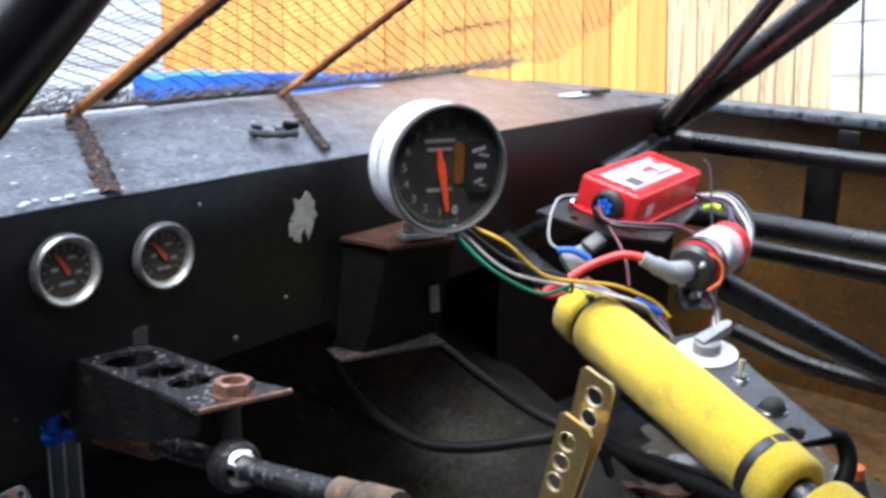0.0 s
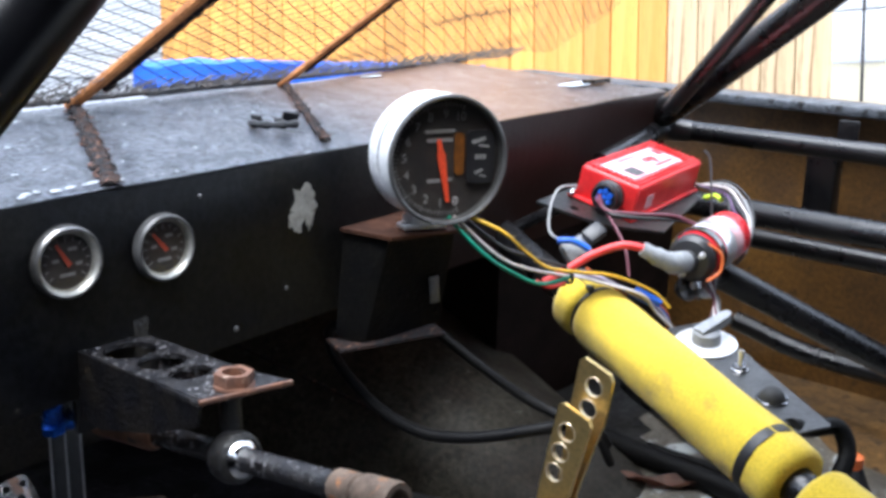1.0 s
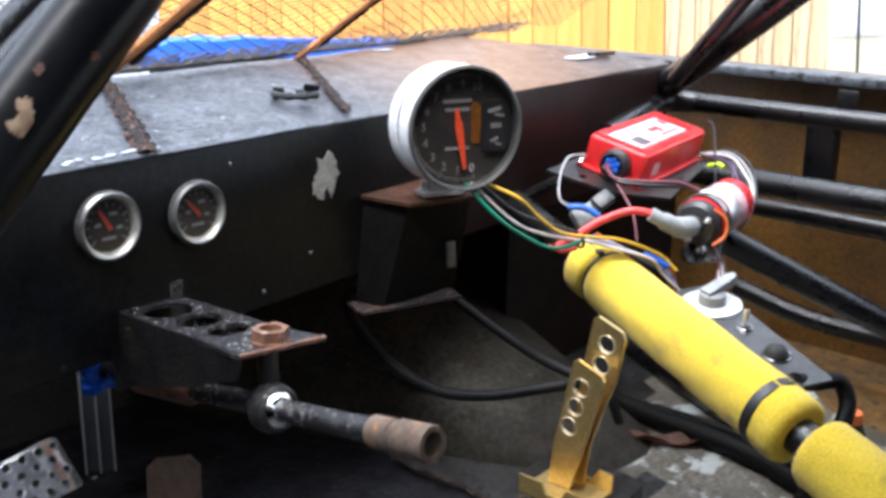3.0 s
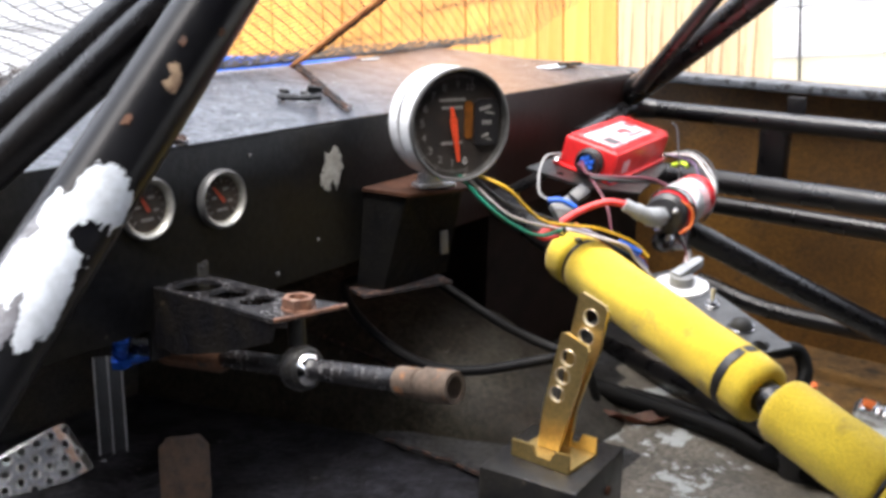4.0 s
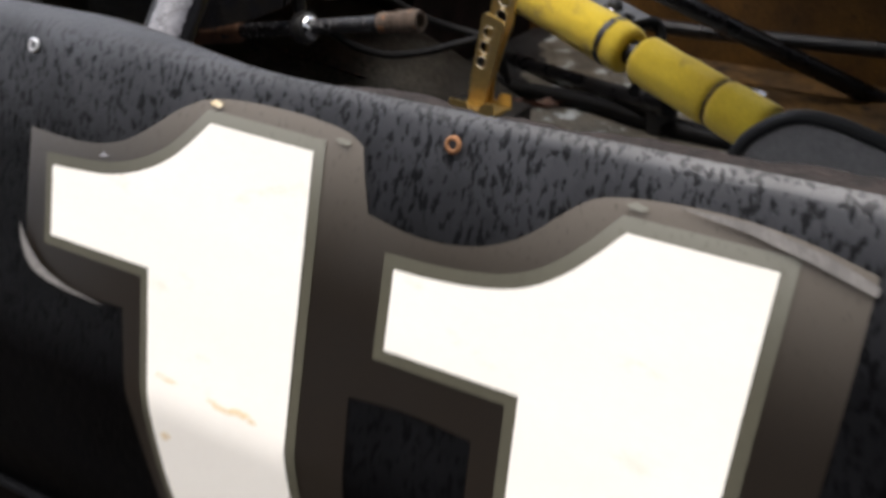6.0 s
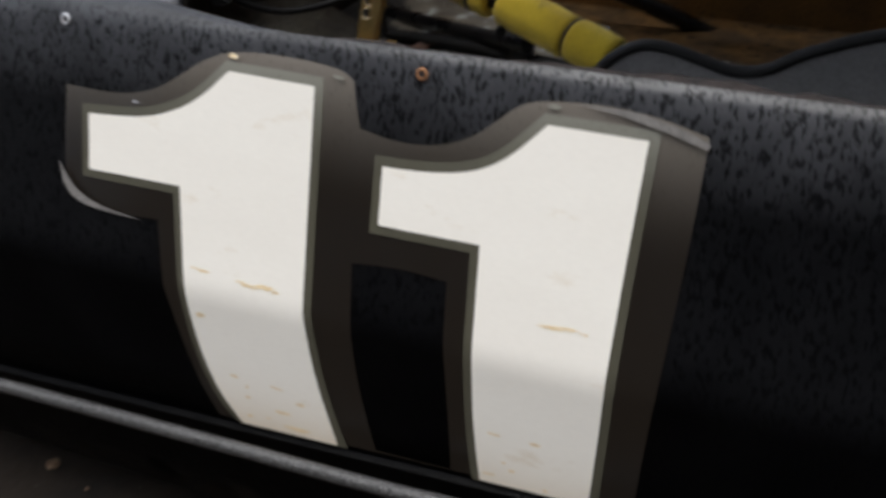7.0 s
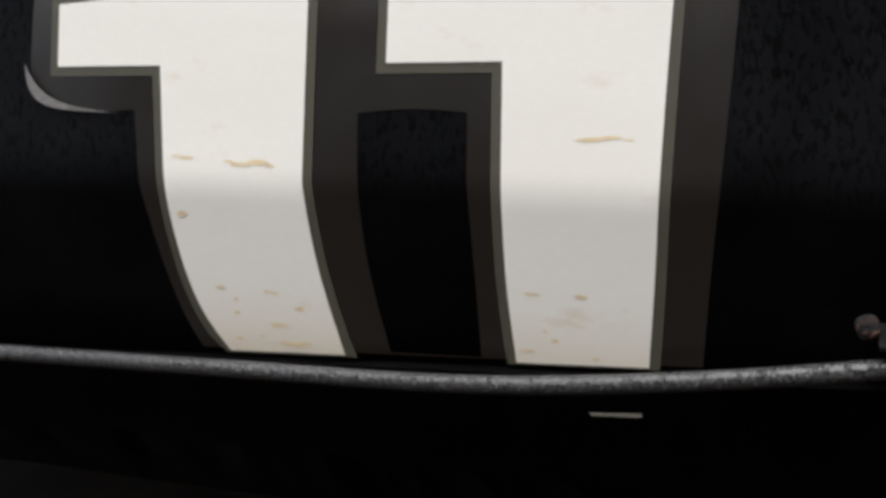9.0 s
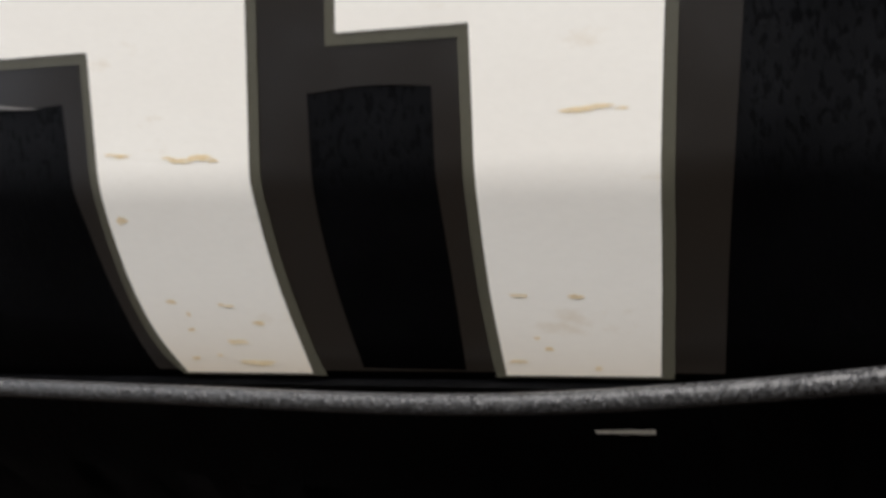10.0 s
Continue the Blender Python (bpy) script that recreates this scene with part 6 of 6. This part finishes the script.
box(bm, (0.923, 0.5595, 0.2005), 0.056, 0.077, 0.003)
part("base", bm, M_GOLD, lever)
part("pivot_bolt", lathe(B(), [(0.006, 0), (0.006, 0.004), (0.003, 0.005), (0.003, 0.075), (0.006, 0.076), (0.006, 0.080)], axes((0.886, 0.572, 0.212), (1, 0, 0)), 6), M_SILVER, lever, "zinc pivot bolt")

# ---- steering column ----
hanger = thing("column_hanger", "crusty black steel hanger with oval holes", "bracket", (0.60, 0.80, 0.40))
HM = axes((0.602, 0.716, 0.430), (0.02, 0.03, 1), (0.03, -0.99, 0.03))
holes = [ring2d(-0.061, -0.002, 0.0215, 26, 0.0225), ring2d(-0.018, 0.0, 0.0180, 26, 0.0210), ring2d(0.0205, 0.0, 0.0150, 24, 0.0190), ring2d(0.062, 0.004, 0.011, 18, 0.010)]
bm = B()
plate(bm, [(-0.090, -0.030), (0.078, -0.036), (0.096, 0.042), (0.060, 0.034), (-0.078, 0.030), (-0.090, 0.022)], holes, 0.004, HM)
part("top_plate", bm, M_CRUST, hanger, smooth=False)
bm = B()
plate(bm, [(-0.094, 0.0), (0.078, 0.0), (0.072, -0.022), (0.01, -0.045), (-0.06, -0.062), (-0.092, -0.060)], [], 0.003, HM @ axes((0, -0.031, 0.004), (0, -1, 0), (1, 0, 0)))
part("side_flange", bm, M_SOOT, hanger, "sooty black side flange", smooth=False)
bm = B()
plate(bm, [(-0.080, 0.0), (0.068, 0.0), (0.04, -0.03), (-0.06, -0.055)], [], 0.003, HM @ axes((0, 0.033, 0.004), (0, -1, 0), (1, 0, 0)))
part("side_flange", bm, M_CRUST, hanger, smooth=False)
bm = B()
box(bm, axes((0.60, 0.812, 0.40), (0, -1, 0)), 0.075, 0.09, 0.005, 0.001)
part("wall_flange", bm, M_WORNBLACK, hanger)
bm = B()
plate(bm, ring2d(0, 0, 0.0155, 6), [ring2d(0, 0, 0.0095, 14)], 0.0095, HM @ Matrix.Translation((0.070, 0.004, 0.006)))
part("nut", bm, M_NUT, hanger, "rusty hexagon nut", smooth=False)
bm = B()
box(bm, HM @ axes((0.0865, 0.003, 0.003), (0, 0, 1), (0.225, 0.974, 0)), 0.078, 0.0035, 0.0045, 0.0012)
part("rusty_edge", bm, M_NUT, hanger, "bare rusty end edge")
part("stud", tube(B(), [(0.600, 0.642, 0.434), (0.600, 0.640, 0.405)], 0.0085, 14), M_WORNBLACK, hanger)
part("washer", lathe(B(), [(0.009, 0.004), (0.0160, 0.004), (0.0160, 0.006), (0.009, 0.006)], HM @ Matrix.Translation((0.070, 0.004, 0)), 24), M_NUT, hanger)

column = thing("steering_shaft", "rusty steering shaft in a rod-end bearing", "steering shaft", (0.594, 0.63, 0.39))
S0, S1 = Vector((0.602, 0.90, 0.338)), Vector((0.5885, 0.448, 0.420))
SD = (S1 - S0).normalized()
at = lambda s: S0.lerp(S1, s)
part("shaft", tube(B(), [at(0), at(0.3), at(0.6), at(0.9)], 0.0095, 18), M_CRUST, column)
part("rusty_sleeve", tube(B(), [at(0.14), at(0.15), at(0.34), at(0.36)], [0.011, 0.015, 0.015, 0.011], 18), M_RUST, column, "rust-red sleeve")
part("rod_end", lathe(B(), [(0.010, -0.009), (0.015, -0.011), (0.0195, -0.008), (0.021, 0), (0.0195, 0.008), (0.016, 0.011), (0.010, 0.009)], axes(Vector((0.594, 0.629, 0.387)), SD), 32), M_WORNBLACK, column, "black steel rod-end eye")
part("ball", lathe(B(), [(0.0098, -0.015), (0.014, -0.012), (0.0165, -0.006), (0.0172, 0), (0.0165, 0.006), (0.014, 0.012), (0.0098, 0.015)], axes(Vector((0.594, 0.629, 0.387)), SD), 28), M_CHROME, column, "polished ball")
part("spline_hub", lathe(B(), [(0.0095, 0), (0.0125, 0.001), (0.0125, 0.022), (0.0110, 0.0235), (0.0110, 0.027), (0.0138, 0.029), (0.0138, 0.058), (0.0130, 0.060), (0.0090, 0.060), (0.0085, 0.040), (0, 0.040)], axes(at(0.865), SD), 14), M_RUSTLT, column, "rusty splined quick-release hub")

blue = thing("pipe_fitting", "blue anodised pipe elbow", "pipe fitting", (0.585, 0.90, 0.33))
part("elbow", tube(B(), spline([(0.580, 0.885, 0.356), (0.583, 0.895, 0.336), (0.600, 0.90, 0.326), (0.628, 0.90, 0.325)], 5), 0.0085, 14), M_BLUE, blue)
part("collar", lathe(B(), [(0.009, 0), (0.0115, 0.001), (0.0115, 0.010), (0.009, 0.011)], axes((0.584, 0.897, 0.331), (0.2, 0.1, -1)), 6), M_BLUE, blue)
part("pipe", tube(B(), [(0.63, 0.90, 0.325), (0.67, 0.905, 0.324)], 0.005, 10), M_SILVER, blue)

# ---- pedals ----
throttle = thing("throttle_pedal", "perforated bright aluminium throttle pedal", "pedal", (0.62, 1.19, 0.07))
bm = B()
TP = axes((0.625, 1.178, 0.088), (-0.25, -0.74, 0.66), (0.96, -0.1, 0.22))
holes = [ring2d(-0.075 + 0.021 * i + 0.0105 * (j % 2), -0.026 + 0.0175 * j, 0.0045, 12) for i in range(7) for j in range(4) if -0.075 + 0.021 * i + 0.0105 * (j % 2) < 0.062]
plate(bm, rounded2d(-0.09, -0.038, 0.072, 0.038, 0.006), holes, 0.003, Matrix())
bmesh.ops.bisect_plane(bm, geom=bm.verts[:] + bm.edges[:] + bm.faces[:], plane_co=(0.048, 0, 0), plane_no=(1, 0, 0))
bmesh.ops.bisect_plane(bm, geom=bm.verts[:] + bm.edges[:] + bm.faces[:], plane_co=(0.060, 0, 0), plane_no=(1, 0, 0))
for v in bm.verts:
    v.co.z -= 14.0 * max(0, v.co.x - 0.036) ** 2
    v.co = TP @ v.co
pad = part("pad", bm, M_TREAD, throttle, smooth=False)
rim = bpy.data.meshes.new("dimple")
bm = lathe(B(), [(0.0072, 0.0030), (0.0062, 0.0046), (0.0050, 0.0050), (0.0045, 0.0040), (0.0044, 0.0)], Matrix(), 10, close=False)
bm.to_mesh(rim)
bm.free()
rim.shade_smooth()
rim.materials.append(M_TREAD)
for i in range(7):
    for j in range(4):
        x, y = -0.075 + 0.021 * i + 0.0105 * (j % 2), -0.026 + 0.0175 * j
        if x < 0.062:
            piece("dimple", rim, pad, basis=TP @ Matrix.Translation((x, y, -14.0 * max(0, x - 0.036) ** 2)))
part("arm", tube(B(), [TP @ Vector((0.02, 0, -0.004)), TP @ Vector((0.03, -0.02, -0.12))], 0.006, 10), M_DARKMETAL, throttle)
part("bolt", lathe(B(), [(0.007, 0), (0.007, 0.004), (0.004, 0.006), (0, 0.006)], axes((0.722, 1.165, 0.062), (-0.5, -0.8, 0.3)), 6), M_SILVER, throttle)
arm = thing("pedal_arm", "grey channel-section pedal arm", "pedal arm", (0.67, 1.10, 0.07))
AM = axes((0.697, 1.10, 0.180), (-0.5, -0.85, 0.1), (0.85, -0.5, 0))
for x in (-0.017, 0.0, 0.017):
    part("edge", box(B(), AM @ Matrix.Translation((x, 0, 0.004)), 0.0022, 0.130, 0.012, 0.0008), M_SILVER, arm, "bare bright channel edge")
bm = box(B(), AM, 0.037, 0.130, 0.003, 0.001)
part("channel", bm, M_ALLOY, arm)
brake = thing("brake_pedal", "rusty brown brake pedal with rubbed edges", "pedal", (0.71, 1.01, 0.07))
BP = axes((0.736, 1.000, 0.098), (-0.55, -0.78, 0.30), (0.82, -0.57, 0))
bm = plate(B(), rounded2d(-0.032, -0.052, 0.032, 0.050, 0.020, 6), [], 0.006, BP)
bmesh.ops.bevel(bm, geom=[e for e in bm.edges if len(e.link_faces) == 2 and e.calc_face_angle() > 1.0], offset=0.0015, segments=2, affect="EDGES")
part("pad", bm, M_BRAKE, brake)
bm = plate(B(), rounded2d(-0.0295, -0.0495, 0.0295, 0.0475, 0.018, 6), [], 0.0015, BP @ Matrix.Translation((0, 0, 0.0055)))
part("worn_face", bm, M_BRAKE, brake, "brown rusty pad face")
part("arm", tube(B(), [BP @ Vector((0, 0.0, 0)), BP @ Vector((0, 0.02, -0.09))], 0.008, 10), M_WORNBLACK, brake)

# ---- small thing on the dash ----
clip = thing("loose_clip", "small black U-shaped clip lying on the dash", "clip", (0.872, 0.918, 0.58))
bm = B()
CL = axes((0.872, 0.918, top_z(0.872, 0.918) + 0.003), (0, 0, 1), (0.70, -0.71, 0))
bow = [CL @ Vector((0.026 * math.sin(t), -0.013 + 0.018 * (1 - math.cos(t)), 0.004)) for t in (math.radians(-78 + 13 * k) for k in range(13))]
tube(bm, bow, [0.0035 + 0.0008 * (k % 3) for k in range(13)], 8)
box(bm, CL @ pose(0.017, 0.006, 0.009, 32, 8, 24), 0.019, 0.003, 0.017, 0.001)
box(bm, CL @ pose(0.007, 0.001, 0.006, 50, 0, -20), 0.012, 0.003, 0.012, 0.001)
box(bm, CL @ pose(-0.018, 0.002, 0.007, 24, 0, -30), 0.014, 0.003, 0.012, 0.001)
part("body", bm, M_BLACKPL, clip, smooth=False)
slot = thing("vent_flap", "dark ragged vent strip on the far dash edge", "vent", (1.52, 0.92, 0.60))
flake(slot, "strip", (1.56, 0.955, top_z(1.56, 0.955) + 0.003), (0, 0, 1), 0.014, M_WORNBLACK, 31, (2.4, 0.7), 0.006)

# ---- seat ----
seat = thing("racing_seat", "grey aluminium racing seat with black edge trim", "seat", (0.75, -0.15, 0.07))
edge = [(0.098, 0.10), (0.095, 0.207), (0.088, 0.277), (0.073, 0.329), (0.046, 0.358), (0.015, 0.373), (-0.02, 0.372), (-0.06, 0.362), (-0.10, 0.353), (-0.14, 0.361), (-0.18, 0.385), (-0.26, 0.417), (-0.36, 0.437)]
fine_edge = [(p.y, p.z) for p in spline([(0, y, z) for y, z in edge], 5)]
bm = B()
plate(bm, fine_edge + [(-0.36, 0.10)], [], 0.003, axes((0.62, 0, 0), (1, 0, 0), (0, 1, 0)))
part("side_panel", bm, M_SEAT, seat, smooth=False)
part("edge_trim", tube(B(), [(0.6215, y, z) for y, z in fine_edge], 0.0075, 10), M_RUBBER, seat, "black rubber edge trim")
bm = B()
box(bm, pose(0.72, -0.14, 0.13, 8, 0, 0), 0.19, 0.42, 0.004)
part("pan", bm, M_SEAT, seat)
bm = B()
box(bm, pose(0.72, -0.36, 0.28, 80, 0, 0), 0.19, 0.34, 0.004)
part("back", bm, M_SEAT, seat)

# ---- fire bottle ----
bottle = thing("fire_extinguisher", "white fire extinguisher bottle lying on the floor", "fire extinguisher", (0.90, 0.28, 0.07))
ED = Vector((0.45, -0.89, 0)).normalized()
EM = axes((0.842, 0.395, 0.118), ED, (0, 0, 1))
part("body", lathe(B(), [(0.016, 0.0), (0.017, 0.012), (0.022, 0.022), (0.038, 0.040), (0.045, 0.060), (0.0455, 0.30), (0.040, 0.318), (0, 0.322)], EM, 36), M_EXT, bottle)
part("strap", lathe(B(), [(0.0462, 0.135), (0.047, 0.136), (0.047, 0.153), (0.0462, 0.154)], EM, 36, close=False), M_RUBBER, bottle, "black retaining strap")
part("valve", lathe(B(), [(0.013, -0.03), (0.014, -0.028), (0.014, -0.004), (0.010, 0.002)], EM, 18), M_BLACKPL, bottle)
part("nozzle", tube(B(), [(0.840, 0.408, 0.118), (0.842, 0.402, 0.150), (0.843, 0.400, 0.168)], [0.010, 0.009, 0.007], 12), M_BLACKPL, bottle)
part("nozzle_tip", tube(B(), [(0.843, 0.400, 0.168), (0.843, 0.400, 0.188)], 0.007, 12), M_EXT, bottle)
part("pin", tube(B(), [(0.82, 0.42, 0.12), (0.805, 0.43, 0.112)], 0.006, 8), M_NEEDLE, bottle, "red pull pin")

# ---- far floor pieces ----
flex = thing("flex_pipe", "crinkled bright metal flexible pipe on the far floor", "flexible pipe", (1.575, 0.34, 0.08))
bm = B()
pts = spline([(1.527, 0.390, 0.101), (1.515, 0.325, 0.101), (1.505, 0.268, 0.101)], 12)
tube(bm, pts, [0.0195 + (0.0035 if k % 2 else 0) for k in range(len(pts))], 18)
part("corrugated_pipe", bm, M_TREAD, flex, angle=10)
bm = B()
box(bm, axes((1.512, 0.372, 0.121), (-0.5, -0.4, 0.8), (0.2, -1, 0)), 0.020, 0.014, 0.004, 0.0015)
part("tag", bm, M_ORANGE, flex, "small orange tag")
tub = thing("black_canister", "small black plastic canister with an orange lid", "canister", (1.293, 0.397, 0.078))
part("body", lathe(B(), [(0.026, 0), (0.028, 0.01), (0.028, 0.09), (0.022, 0.10), (0.0115, 0.125)], axes((1.293, 0.397, 0.078), (0, 0, 1)), 24), M_BLACKPL, tub)
part("lid", lathe(B(), [(0.0115, 0), (0.0115, 0.016), (0.010, 0.017), (0, 0.017)], axes((1.293, 0.397, 0.200), (0, 0, 1)), 18), M_ORANGE, tub, "orange screw lid")
